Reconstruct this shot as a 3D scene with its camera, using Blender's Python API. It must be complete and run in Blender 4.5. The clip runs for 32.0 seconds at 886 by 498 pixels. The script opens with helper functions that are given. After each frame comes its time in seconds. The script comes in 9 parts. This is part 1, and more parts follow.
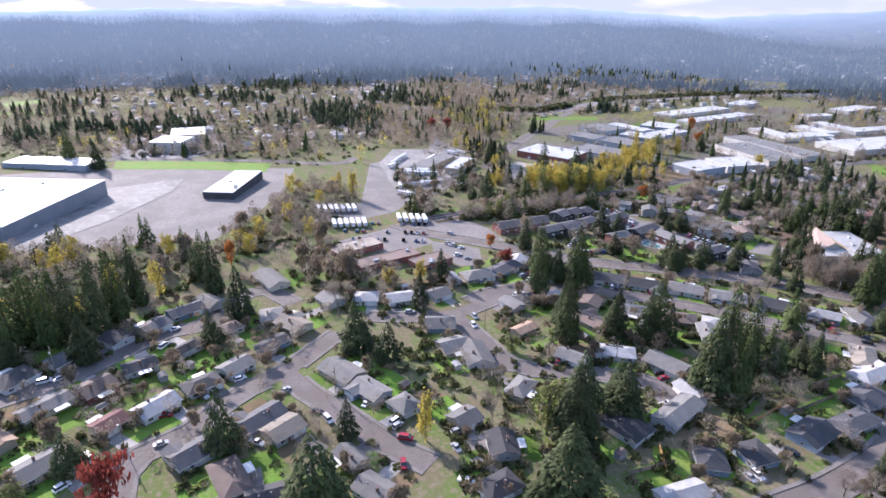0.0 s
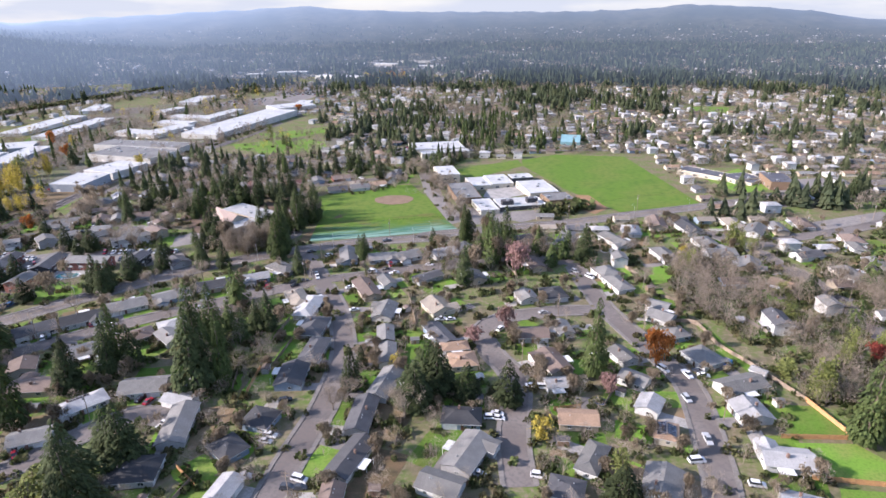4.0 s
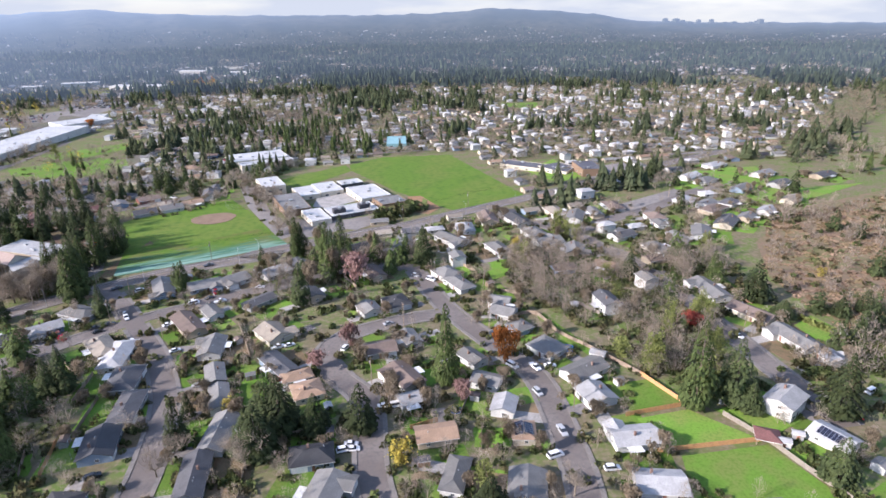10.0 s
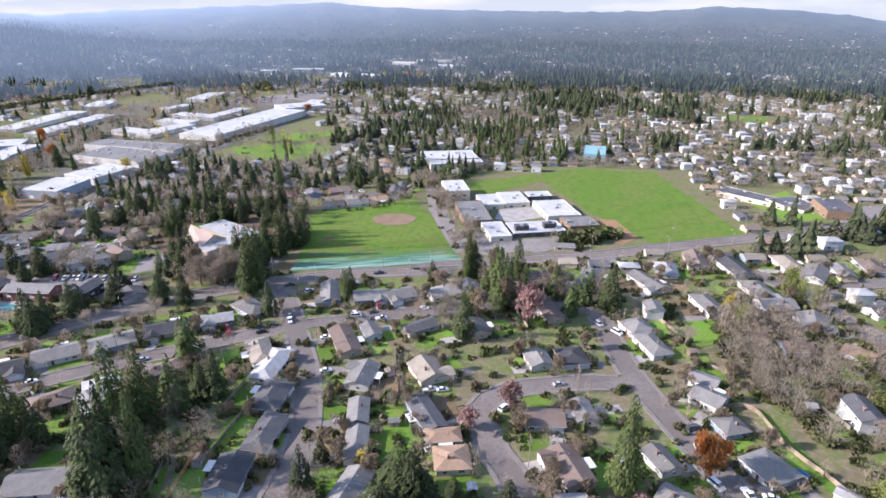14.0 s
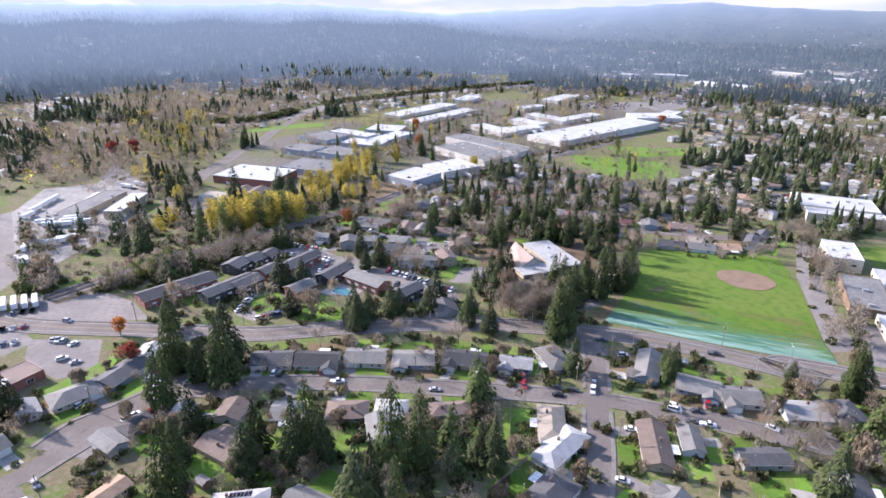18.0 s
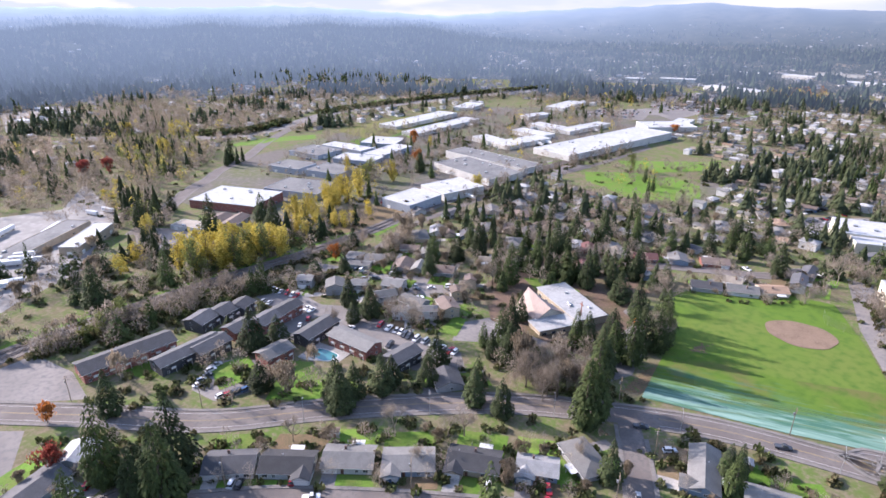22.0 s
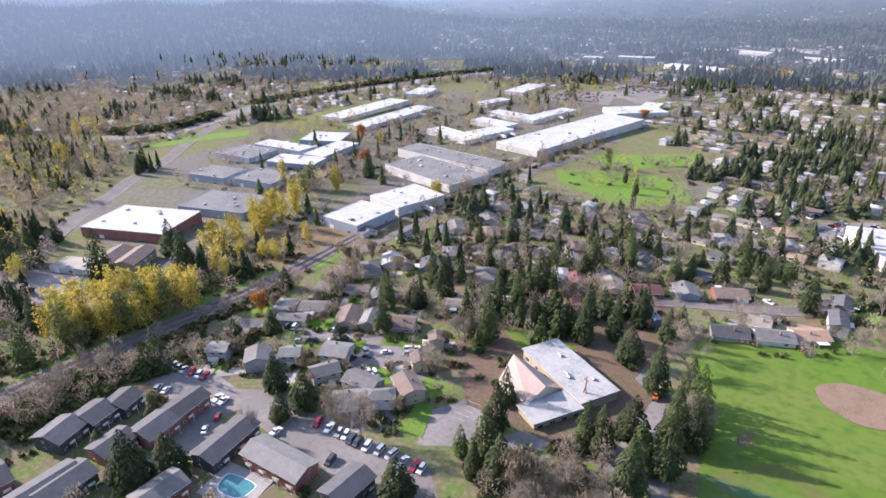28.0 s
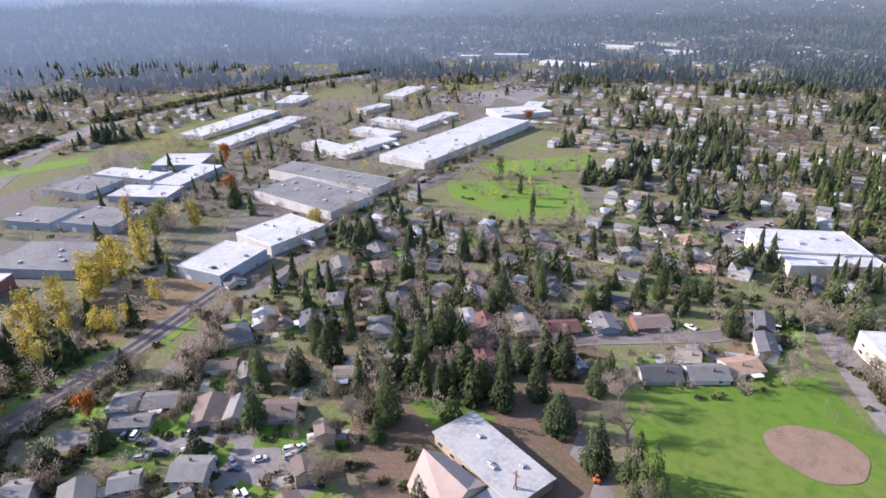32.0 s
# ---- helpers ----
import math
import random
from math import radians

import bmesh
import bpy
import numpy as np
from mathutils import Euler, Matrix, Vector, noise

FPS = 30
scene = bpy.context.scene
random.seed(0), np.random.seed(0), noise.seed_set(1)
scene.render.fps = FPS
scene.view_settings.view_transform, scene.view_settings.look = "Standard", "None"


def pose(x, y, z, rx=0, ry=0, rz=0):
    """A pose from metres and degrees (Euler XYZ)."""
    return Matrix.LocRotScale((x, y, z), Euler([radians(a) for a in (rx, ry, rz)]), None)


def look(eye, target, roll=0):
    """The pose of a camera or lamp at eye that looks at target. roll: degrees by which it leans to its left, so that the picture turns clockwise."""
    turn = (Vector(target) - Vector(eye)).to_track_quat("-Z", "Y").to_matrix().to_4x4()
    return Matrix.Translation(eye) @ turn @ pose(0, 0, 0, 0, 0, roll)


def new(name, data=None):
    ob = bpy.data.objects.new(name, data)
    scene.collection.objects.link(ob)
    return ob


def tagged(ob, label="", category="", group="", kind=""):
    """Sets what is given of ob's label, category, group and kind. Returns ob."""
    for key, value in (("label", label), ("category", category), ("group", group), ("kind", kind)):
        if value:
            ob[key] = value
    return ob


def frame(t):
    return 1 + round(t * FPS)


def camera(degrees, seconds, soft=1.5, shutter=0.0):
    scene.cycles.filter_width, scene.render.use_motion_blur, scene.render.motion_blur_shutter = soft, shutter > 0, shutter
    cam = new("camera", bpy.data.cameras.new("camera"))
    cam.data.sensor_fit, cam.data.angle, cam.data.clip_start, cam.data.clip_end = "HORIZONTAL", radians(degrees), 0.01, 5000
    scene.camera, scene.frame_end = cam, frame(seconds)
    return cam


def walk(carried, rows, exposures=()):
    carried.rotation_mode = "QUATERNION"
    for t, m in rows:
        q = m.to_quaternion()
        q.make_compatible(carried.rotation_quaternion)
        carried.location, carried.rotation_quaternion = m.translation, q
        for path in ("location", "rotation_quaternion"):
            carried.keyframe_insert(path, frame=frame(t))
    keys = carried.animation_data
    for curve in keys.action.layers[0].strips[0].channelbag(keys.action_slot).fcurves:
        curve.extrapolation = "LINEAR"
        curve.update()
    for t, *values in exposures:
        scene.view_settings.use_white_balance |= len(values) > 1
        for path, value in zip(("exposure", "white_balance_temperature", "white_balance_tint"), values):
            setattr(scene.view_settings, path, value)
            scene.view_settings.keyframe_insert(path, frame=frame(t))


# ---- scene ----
# ---- camera ----
cam = camera(73.74, 32.0, soft=1.6)


def row(t, x, y, z, yaw, down, roll):
    return t, pose(x, y, z, 90 - down, 0, -yaw) @ pose(0, 0, 0, 0, 0, roll)


walk(cam, [
    row(0.0, 0.0, -44.9, 124.1, -63.09, 22.19, 0.56),
    row(0.5, -0.1, -44.2, 123.7, -58.70, 22.10, 0.44),
    row(1.0, -0.5, -44.1, 123.3, -51.78, 21.99, 0.15),
    row(1.5, -1.6, -43.7, 122.9, -44.69, 21.96, 0.08),
    row(2.0, -2.9, -43.1, 122.4, -35.25, 22.02, 0.02),
    row(2.5, -4.3, -43.4, 122.0, -24.49, 21.97, -0.13),
    row(3.0, -5.4, -44.0, 121.6, -15.03, 21.91, -0.35),
    row(3.5, -6.2, -44.4, 121.4, -9.15, 21.87, -0.43),
    row(4.0, -7.0, -44.3, 121.3, -6.68, 21.84, -0.46),
    row(4.5, -7.4, -44.4, 121.1, -10.25, 21.81, -0.04),
    row(5.5, -6.5, -44.4, 120.4, -17.50, 21.73, 0.04),
    row(6.5, -5.6, -44.4, 119.8, -10.79, 21.66, 0.12),
    row(7.0, -6.1, -44.1, 119.3, -0.38, 21.59, -0.39),
    row(7.5, -6.8, -43.6, 118.9, 6.55, 21.59, -0.65),
    row(8.0, -7.5, -42.2, 118.6, 9.68, 21.54, -0.66),
    row(8.5, -7.5, -40.0, 118.5, 9.89, 21.55, -0.59),
    row(9.0, -7.1, -37.2, 118.6, 9.96, 21.57, -0.56),
    row(9.5, -6.5, -33.9, 118.7, 10.03, 21.59, -0.52),
    row(10.0, -5.5, -29.8, 118.9, 10.03, 21.65, -0.55),
    row(10.5, -5.0, -25.4, 119.1, 9.10, 21.68, -0.47),
    row(11.0, -4.3, -21.1, 119.3, 5.27, 21.69, -0.27),
    row(11.5, -3.3, -16.5, 119.4, 2.73, 21.72, -0.11),
    row(12.0, -3.0, -11.3, 119.5, 1.26, 21.74, 0.00),
    row(12.5, -3.0, -5.7, 119.7, 1.04, 21.79, 0.01),
    row(13.0, -3.2, -0.0, 119.8, 0.00, 21.81, 0.09),
    row(13.5, -3.9, 5.9, 120.0, -2.43, 21.83, 0.21),
    row(14.0, -4.8, 12.0, 120.1, -8.56, 21.98, 0.47),
    row(14.5, -5.4, 18.0, 120.4, -16.76, 22.12, 0.35),
    row(15.0, -6.3, 23.7, 120.8, -24.94, 22.19, 0.40),
    row(15.5, -8.3, 29.2, 121.3, -30.63, 22.19, 0.40),
    row(16.5, -15.4, 38.5, 122.9, -38.40, 22.25, 0.49),
    row(17.5, -22.5, 47.8, 124.4, -41.04, 22.31, 0.58),
    row(18.0, -26.8, 52.7, 125.2, -41.06, 22.27, 0.50),
    row(18.5, -31.4, 57.8, 126.1, -41.06, 22.26, 0.47),
    row(19.0, -36.0, 62.8, 126.8, -41.06, 22.21, 0.40),
    row(19.5, -40.6, 67.9, 127.3, -41.03, 22.16, 0.36),
    row(20.0, -45.1, 72.9, 127.7, -41.03, 22.17, 0.29),
    row(20.5, -49.3, 77.8, 127.8, -41.06, 22.12, 0.24),
    row(21.0, -53.6, 82.9, 127.9, -41.10, 22.11, 0.19),
    row(21.5, -58.1, 87.8, 128.1, -41.08, 22.12, 0.17),
    row(22.0, -62.8, 93.0, 128.3, -41.07, 22.16, 0.19),
    row(22.5, -67.2, 98.2, 128.4, -41.09, 22.17, 0.18),
    row(23.0, -71.4, 103.2, 128.5, -41.14, 22.16, 0.14),
    row(23.5, -75.8, 108.5, 128.6, -41.16, 22.16, 0.12),
    row(24.0, -80.2, 113.3, 128.6, -41.16, 22.44, 0.18),
    row(24.5, -84.7, 118.6, 128.5, -41.18, 23.40, 0.19),
    row(25.5, -93.7, 128.9, 128.3, -41.19, 24.10, 0.18),
    row(26.5, -102.7, 139.2, 128.1, -41.20, 24.17, 0.17),
    row(27.0, -106.8, 144.5, 128.1, -39.84, 24.14, 0.08),
    row(27.5, -111.1, 149.4, 128.1, -37.75, 24.14, -0.02),
    row(28.0, -115.5, 154.6, 128.0, -36.44, 24.15, -0.08),
    row(28.5, -119.0, 159.9, 128.0, -34.64, 24.14, -0.14),
    row(29.0, -122.6, 165.2, 128.0, -30.07, 24.12, -0.38),
    row(29.5, -126.3, 170.8, 127.9, -26.93, 24.15, -0.53),
    row(30.0, -129.8, 176.8, 127.8, -25.42, 24.20, -0.55),
    row(30.5, -132.8, 182.8, 127.8, -25.27, 24.21, -0.55),
    row(31.0, -135.8, 188.6, 127.8, -25.20, 24.23, -0.56),
    row(31.5, -138.8, 194.4, 127.9, -25.17, 24.28, -0.54),
    row(32.0, -141.8, 200.6, 127.9, -25.13, 24.32, -0.52),
], exposures=[(0.0, 1.32, 5930, 24), (4.0, 1.26, 6180, 22), (9.0, 1.20, 6080, 20), (12.0, 1.20, 6100, 21), (15.0, 1.36, 6080, 22), (19.0, 1.41, 6080, 23), (28.0, 1.41, 6220, 24), (32.0, 1.26, 6120, 24)])

# ---- sky and sun ----
SUN_UP, SUN_TURN = 26.0, -103.0       # degrees: elevation, bearing clockwise from +y
world = bpy.data.worlds.new("world")
scene.world = world
world.use_nodes = True
wn, wl = world.node_tree.nodes, world.node_tree.links
sky = wn.new("ShaderNodeTexSky")
sky.sky_type = "NISHITA"
sky.sun_disc = False
sky.sun_elevation, sky.sun_rotation = radians(SUN_UP), radians(SUN_TURN)
sky.air_density, sky.dust_density = 1.0, 0.6
# broken cloud, closing to a white veil towards the horizon
way = wn.new("ShaderNodeTexCoord").outputs["Generated"]
up = wn.new("ShaderNodeSeparateXYZ")
wl.new(way, up.inputs[0])
veil = wn.new("ShaderNodeMapRange")
veil.inputs[1].default_value, veil.inputs[2].default_value, veil.inputs[3].default_value, veil.inputs[4].default_value = 0.0, 0.3, 0.97, 0.12
wl.new(up.outputs[2], veil.inputs[0])
stretch = wn.new("ShaderNodeMapping")
stretch.inputs["Scale"].default_value = (3, 3, 16)
wl.new(way, stretch.inputs[0])
cloud = wn.new("ShaderNodeTexNoise")
cloud.inputs["Scale"].default_value, cloud.inputs["Detail"].default_value = 1.6, 6
wl.new(stretch.outputs[0], cloud.inputs["Vector"])
break_up = wn.new("ShaderNodeMapRange")
break_up.inputs[1].default_value, break_up.inputs[2].default_value, break_up.inputs[3].default_value, break_up.inputs[4].default_value = 0.35, 0.65, 0.8, 1.2
wl.new(cloud.outputs["Fac"], break_up.inputs[0])
cover = wn.new("ShaderNodeMath")
cover.operation = "MULTIPLY"
cover.use_clamp = True
wl.new(veil.outputs[0], cover.inputs[0])
wl.new(break_up.outputs[0], cover.inputs[1])
both = wn.new("ShaderNodeMix")
both.data_type = "RGBA"
wl.new(cover.outputs[0], both.inputs[0])
wl.new(sky.outputs[0], both.inputs[6])
both.inputs[7].default_value = (2.0, 2.2, 2.34, 1)
wn["Background"].inputs[1].default_value = 0.15
wl.new(both.outputs[2], wn["Background"].inputs[0])
sun = new("sun", bpy.data.lights.new("sun", "SUN"))
sun.data.energy, sun.data.angle, sun.data.color = 4.5, radians(0.6), (1.0, 0.915, 0.80)
sun.matrix_world = look(Vector((math.sin(radians(SUN_TURN)) * math.cos(radians(SUN_UP)), math.cos(radians(SUN_TURN)) * math.cos(radians(SUN_UP)), math.sin(radians(SUN_UP)))) * 300, (0, 0, 0))

# ---- materials ----
def material(name, base, rough=0.8, spots=None, spot_scale=0.3, fine=None, fine_scale=6.0, bump=0.0, bump_scale=20.0, metal=0.0, per_object=0.0,
             spec=0.3, stripes=None, per_island=0.0, width=0.12, thin=0.0):
    """A surface with stains at one scale, grain at another, fine relief, and a tone of its own for each object or piece."""
    m = bpy.data.materials.new(name)
    m.use_nodes = True
    n, k = m.node_tree.nodes, m.node_tree.links
    b = n["Principled BSDF"]
    b.inputs["Roughness"].default_value = rough
    b.inputs["Metallic"].default_value = metal
    b.inputs["Specular IOR Level"].default_value = spec
    where = n.new("ShaderNodeNewGeometry").outputs["Position"]
    rgb = n.new("ShaderNodeRGB")
    rgb.outputs[0].default_value = (*base, 1)
    out = rgb.outputs[0]

    def mixed(a, col, factor):
        x = n.new("ShaderNodeMix")
        x.data_type = "RGBA"
        k.new(factor, x.inputs[0])
        k.new(a, x.inputs[6])
        x.inputs[7].default_value = (*col, 1)
        return x.outputs[2]

    def noise_of(scale, lo, hi, detail=4):
        t = n.new("ShaderNodeTexNoise")
        t.inputs["Scale"].default_value, t.inputs["Detail"].default_value = scale, detail
        k.new(where, t.inputs["Vector"])
        r = n.new("ShaderNodeMapRange")
        r.inputs[1].default_value, r.inputs[2].default_value = lo, hi
        k.new(t.outputs["Fac"], r.inputs[0])
        return r.outputs[0], t.outputs["Fac"]

    if spots:
        out = mixed(out, spots, noise_of(spot_scale, 0.42, 0.62)[0])
    if fine:
        out = mixed(out, fine, noise_of(fine_scale, 0.45, 0.75)[0])
    if stripes:
        axis, period, col = stripes
        local = n.new("ShaderNodeTexCoord").outputs["Object"]
        sep = n.new("ShaderNodeSeparateXYZ")
        k.new(local, sep.inputs[0])
        mod = n.new("ShaderNodeMath")
        mod.operation = "FRACT"
        mul = n.new("ShaderNodeMath")
        mul.operation = "MULTIPLY"
        mul.inputs[1].default_value = 1 / period
        k.new(sep.outputs[axis], mul.inputs[0])
        k.new(mul.outputs[0], mod.inputs[0])
        cut = n.new("ShaderNodeMath")
        cut.operation = "LESS_THAN"
        cut.inputs[1].default_value = width
        k.new(mod.outputs[0], cut.inputs[0])
        out = mixed(out, col, cut.outputs[0])
    for amount, source in ((per_object, "ShaderNodeObjectInfo"), (per_island, "ShaderNodeNewGeometry")):
        if amount:
            info = n.new(source)
            r = n.new("ShaderNodeMapRange")
            r.inputs[3].default_value, r.inputs[4].default_value = 1 - amount, 1 + amount
            k.new(info.outputs["Random" if source.endswith("Info") else "Random Per Island"], r.inputs[0])
            hsv = n.new("ShaderNodeHueSaturation")
            k.new(r.outputs[0], hsv.inputs["Value"])
            k.new(out, hsv.inputs["Color"])
            out = hsv.outputs[0]
    k.new(out, b.inputs["Base Color"])
    if thin:
        # leaves let part of the sun through
        leaf = n.new("ShaderNodeBsdfTranslucent")
        k.new(out, leaf.inputs["Color"])
        blend = n.new("ShaderNodeMixShader")
        blend.inputs[0].default_value = thin
        k.new(b.outputs[0], blend.inputs[1])
        k.new(leaf.outputs[0], blend.inputs[2])
        k.new(blend.outputs[0], n["Material Output"].inputs["Surface"])
    if bump:
        bp = n.new("ShaderNodeBump")
        bp.inputs["Strength"].default_value, bp.inputs["Distance"].default_value = bump, 0.05
        k.new(noise_of(bump_scale, 0, 1, 3)[1], bp.inputs["Height"])
        k.new(bp.outputs[0], b.inputs["Normal"])
    return m


def shingle(name, c):
    dark = tuple(v * 0.6 for v in c)
    return material("shingle_" + name, c, 0.85, spots=tuple(v * 0.8 for v in c), spot_scale=0.35, fine=dark, fine_scale=3.5, bump=0.5, bump_scale=9, per_object=0.22,
                    stripes=(1, 0.3, tuple(v * 0.75 for v in c)), spec=0.35)


ROOF = {k: shingle(k, c) for k, c in dict(slate=(.094, .094, .1), dark=(.055, .056, .06), grey=(.178, .174, .166), pale=(.36, .36, .36), brown=(.165, .125, .105),
                                          tan=(.27, .235, .19), orange=(.30, .205, .14), maroon=(.14, .065, .06)).items()}
WALL = {k: material("siding_" + k, c, 0.7, spots=tuple(v * 0.86 for v in c), spot_scale=0.25, fine=tuple(v * 0.8 for v in c), fine_scale=2.0, per_object=0.1,
                    stripes=(2, 0.2, tuple(v * 0.72 for v in c)))
        for k, c in dict(white=(.5, .5, .485), cream=(.55, .5, .4), tan=(.38, .32, .24), blue=(.2, .26, .33), grey=(.3, .3, .3), brown=(.22, .15, .1),
                         red=(.19, .075, .06)).items()}
WALL["brick"] = material("red_brick", (.22, .075, .06), 0.85, spots=(.17, .06, .05), fine=(.3, .12, .09), fine_scale=5, bump=0.4, stripes=(2, 0.08, (.3, .25, .22)))
WALL["darkbrick"] = material("dark_siding", (.06, .062, .07), 0.8, spots=(.09, .085, .085), fine=(.04, .04, .045), stripes=(2, 0.2, (.035, .035, .04)))
WALL["concrete"] = material("tilt_up_concrete", (.5, .49, .46), 0.8, spots=(.42, .41, .39), spot_scale=0.1, fine=(.36, .35, .33), fine_scale=0.8)
WALL["bluegrey"] = material("blue_grey_concrete", (.3, .33, .37), 0.8, spots=(.25, .28, .32), spot_scale=0.1, fine=(.22, .24, .27), fine_scale=0.8)
WALL["steel"] = material("ribbed_steel_wall", (.24, .26, .3), 0.5, spots=(.2, .22, .25), spot_scale=0.1, stripes=(0, 0.6, (.15, .16, .19)), metal=0.3)
WALL["teal"] = material("teal_cladding", (.16, .3, .32), 0.6, spots=(.13, .26, .28))
FLAT = dict(white=material("white_membrane_roof", (.45, .45, .45), 0.6, spots=(.38, .38, .375), spot_scale=0.06, fine=(.3, .295, .285), fine_scale=0.35, spec=0.4),
            paleg=material("grey_gravel_roof", (.17, .168, .165), 0.9, spots=(.125, .125, .125), spot_scale=0.06, fine=(.22, .22, .215), fine_scale=0.5, spec=0.15),
            tan=material("tan_built_up_roof", (.34, .3, .25), 0.9, spots=(.25, .22, .19), spot_scale=0.1),
            brown=material("brown_built_up_roof", (.2, .15, .13), 0.9, spots=(.15, .12, .1), spot_scale=0.1),
            dark=material("dark_tar_roof", (.07, .07, .085), 0.8, spots=(.1, .1, .11), spot_scale=0.1),
            teal=material("teal_metal_roof", (.2, .36, .38), 0.5, spots=(.17, .31, .33)))
TRIM = material("white_trim", (.62, .62, .6), 0.6, spots=(.52, .52, .5), spot_scale=1.0)
GLASS = material("dark_window_glass", (.03, .035, .045), 0.12, spec=0.6, spots=(.05, .055, .06), spot_scale=0.4)
DOOR = material("painted_door", (.2, .1, .07), 0.5, per_object=0.6, spots=(.15, .08, .06))
GARAGE = material("garage_door_panel", (.66, .66, .63), 0.55, spots=(.56, .56, .54), stripes=(2, 0.55, (.4, .4, .4)), per_object=0.12)
METAL = material("galvanised_metal", (.45, .46, .47), 0.4, metal=0.7, spots=(.36, .36, .36))
GROUND = material("leaf_litter_and_turf", (.138, .122, .072), 0.95, spots=(.095, .14, .036), spot_scale=0.09, fine=(.2, .158, .118), fine_scale=0.6, bump=0.8, bump_scale=1.5, spec=0.05)
LAWN = material("yard_grass", (.11, .205, .03), 0.9, spots=(.14, .18, .045), spot_scale=0.12, fine=(.078, .145, .022), fine_scale=1.2, bump=0.5, bump_scale=6, per_object=0.3, spec=0.1)
FIELD = material("mown_field_grass", (.09, .155, .022), 0.9, spots=(.115, .155, .032), spot_scale=0.03, fine=(.062, .12, .02), fine_scale=0.25, bump=0.4, bump_scale=5, spec=0.1)
MULCH = material("fallen_leaf_yard", (.155, .112, .07), 0.95, spots=(.11, .095, .055), spot_scale=0.3, fine=(.21, .145, .085), fine_scale=2.5, bump=0.6, bump_scale=4, per_object=0.25, spec=0.05)
def seeded_turf():
    """Grass and bare soil under streaks of sprayed blue-green seed mulch, thickest along the road."""
    m = material("green_sprayed_seed_mulch", (.09, .15, .024), 0.9, spots=(.115, .12, .04), spot_scale=0.06, fine=(.062, .12, .02), fine_scale=0.25, spec=0.05)
    n, k = m.node_tree.nodes, m.node_tree.links
    b = n["Principled BSDF"]
    turf = b.inputs["Base Color"].links[0].from_socket
    turned = n.new("ShaderNodeMapping")
    turned.vector_type = "TEXTURE"
    turned.inputs["Location"].default_value = (-129, 287, 0)
    turned.inputs["Rotation"].default_value = (0, 0, radians(17.5))
    k.new(n.new("ShaderNodeNewGeometry").outputs["Position"], turned.inputs[0])
    sep = n.new("ShaderNodeSeparateXYZ")
    k.new(turned.outputs[0], sep.inputs[0])
    fade = n.new("ShaderNodeMapRange")
    fade.inputs[1].default_value, fade.inputs[2].default_value, fade.inputs[3].default_value, fade.inputs[4].default_value = 1, 34, 0.24, -0.26
    k.new(sep.outputs[1], fade.inputs[0])
    out = turf
    for slant, scale, colour, lo, hi in ((24, (0.03, 0.26, 1), (.055, .135, .095), 0.4, 0.68), (30, (0.05, 0.42, 1), (.2, .31, .26), 0.56, 0.86)):
        streak = n.new("ShaderNodeMapping")
        streak.inputs["Rotation"].default_value, streak.inputs["Scale"].default_value = (0, 0, radians(slant)), scale
        k.new(turned.outputs[0], streak.inputs[0])
        t = n.new("ShaderNodeTexNoise")
        t.inputs["Scale"].default_value, t.inputs["Detail"].default_value, t.inputs["Distortion"].default_value = 1.0, 9, 0.9
        k.new(streak.outputs[0], t.inputs["Vector"])
        add = n.new("ShaderNodeMath")
        k.new(t.outputs["Fac"], add.inputs[0])
        k.new(fade.outputs[0], add.inputs[1])
        cut = n.new("ShaderNodeMapRange")
        cut.inputs[1].default_value, cut.inputs[2].default_value = lo, hi
        k.new(add.outputs[0], cut.inputs[0])
        x = n.new("ShaderNodeMix")
        x.data_type = "RGBA"
        k.new(cut.outputs[0], x.inputs[0])
        k.new(out, x.inputs[6])
        x.inputs[7].default_value = (*colour, 1)
        out = x.outputs[2]
    k.new(out, b.inputs["Base Color"])
    return m


SEEDED = seeded_turf()
DIRT = material("infield_clay", (.2, .142, .102), 0.95, spots=(.165, .118, .086), spot_scale=0.15, fine=(.235, .172, .128), fine_scale=1.2, spec=0.05)
ASPHALT = material("worn_asphalt", (.135, .116, .106), 0.9, spots=(.17, .15, .139), spot_scale=0.08, fine=(.115, .104, .1), fine_scale=0.9, bump=0.3, bump_scale=14, spec=0.15)
LOTASPHALT = material("parking_asphalt", (.175, .16, .15), 0.9, spots=(.225, .205, .19), spot_scale=0.05, fine=(.14, .135, .135), fine_scale=0.5, spec=0.15)
CONCRETE = material("pale_concrete", (.30, .285, .265), 0.85, spots=(.22, .21, .195), spot_scale=0.2, fine=(.36, .345, .33), fine_scale=1.5, spec=0.2)
YARD = material("oil_stained_concrete_yard", (.22, .21, .20), 0.85, spots=(.15, .145, .14), spot_scale=0.025, fine=(.29, .28, .27), fine_scale=0.2, spec=0.2)
PAINT = material("road_paint", (.5, .5, .47), 0.7, spots=(.34, .34, .32), spot_scale=2)
YELLOW = material("yellow_road_paint", (.34, .25, .1), 0.7, spots=(.24, .19, .11), spot_scale=2)
BALLAST = material("rail_ballast", (.14, .118, .1), 0.95, spots=(.1, .09, .085), spot_scale=0.5, fine=(.2, .18, .17), fine_scale=3, bump=0.8, bump_scale=8)
RAIL = material("rusty_rail_steel", (.2, .16, .14), 0.4, metal=0.6, spots=(.14, .1, .08), spot_scale=2)
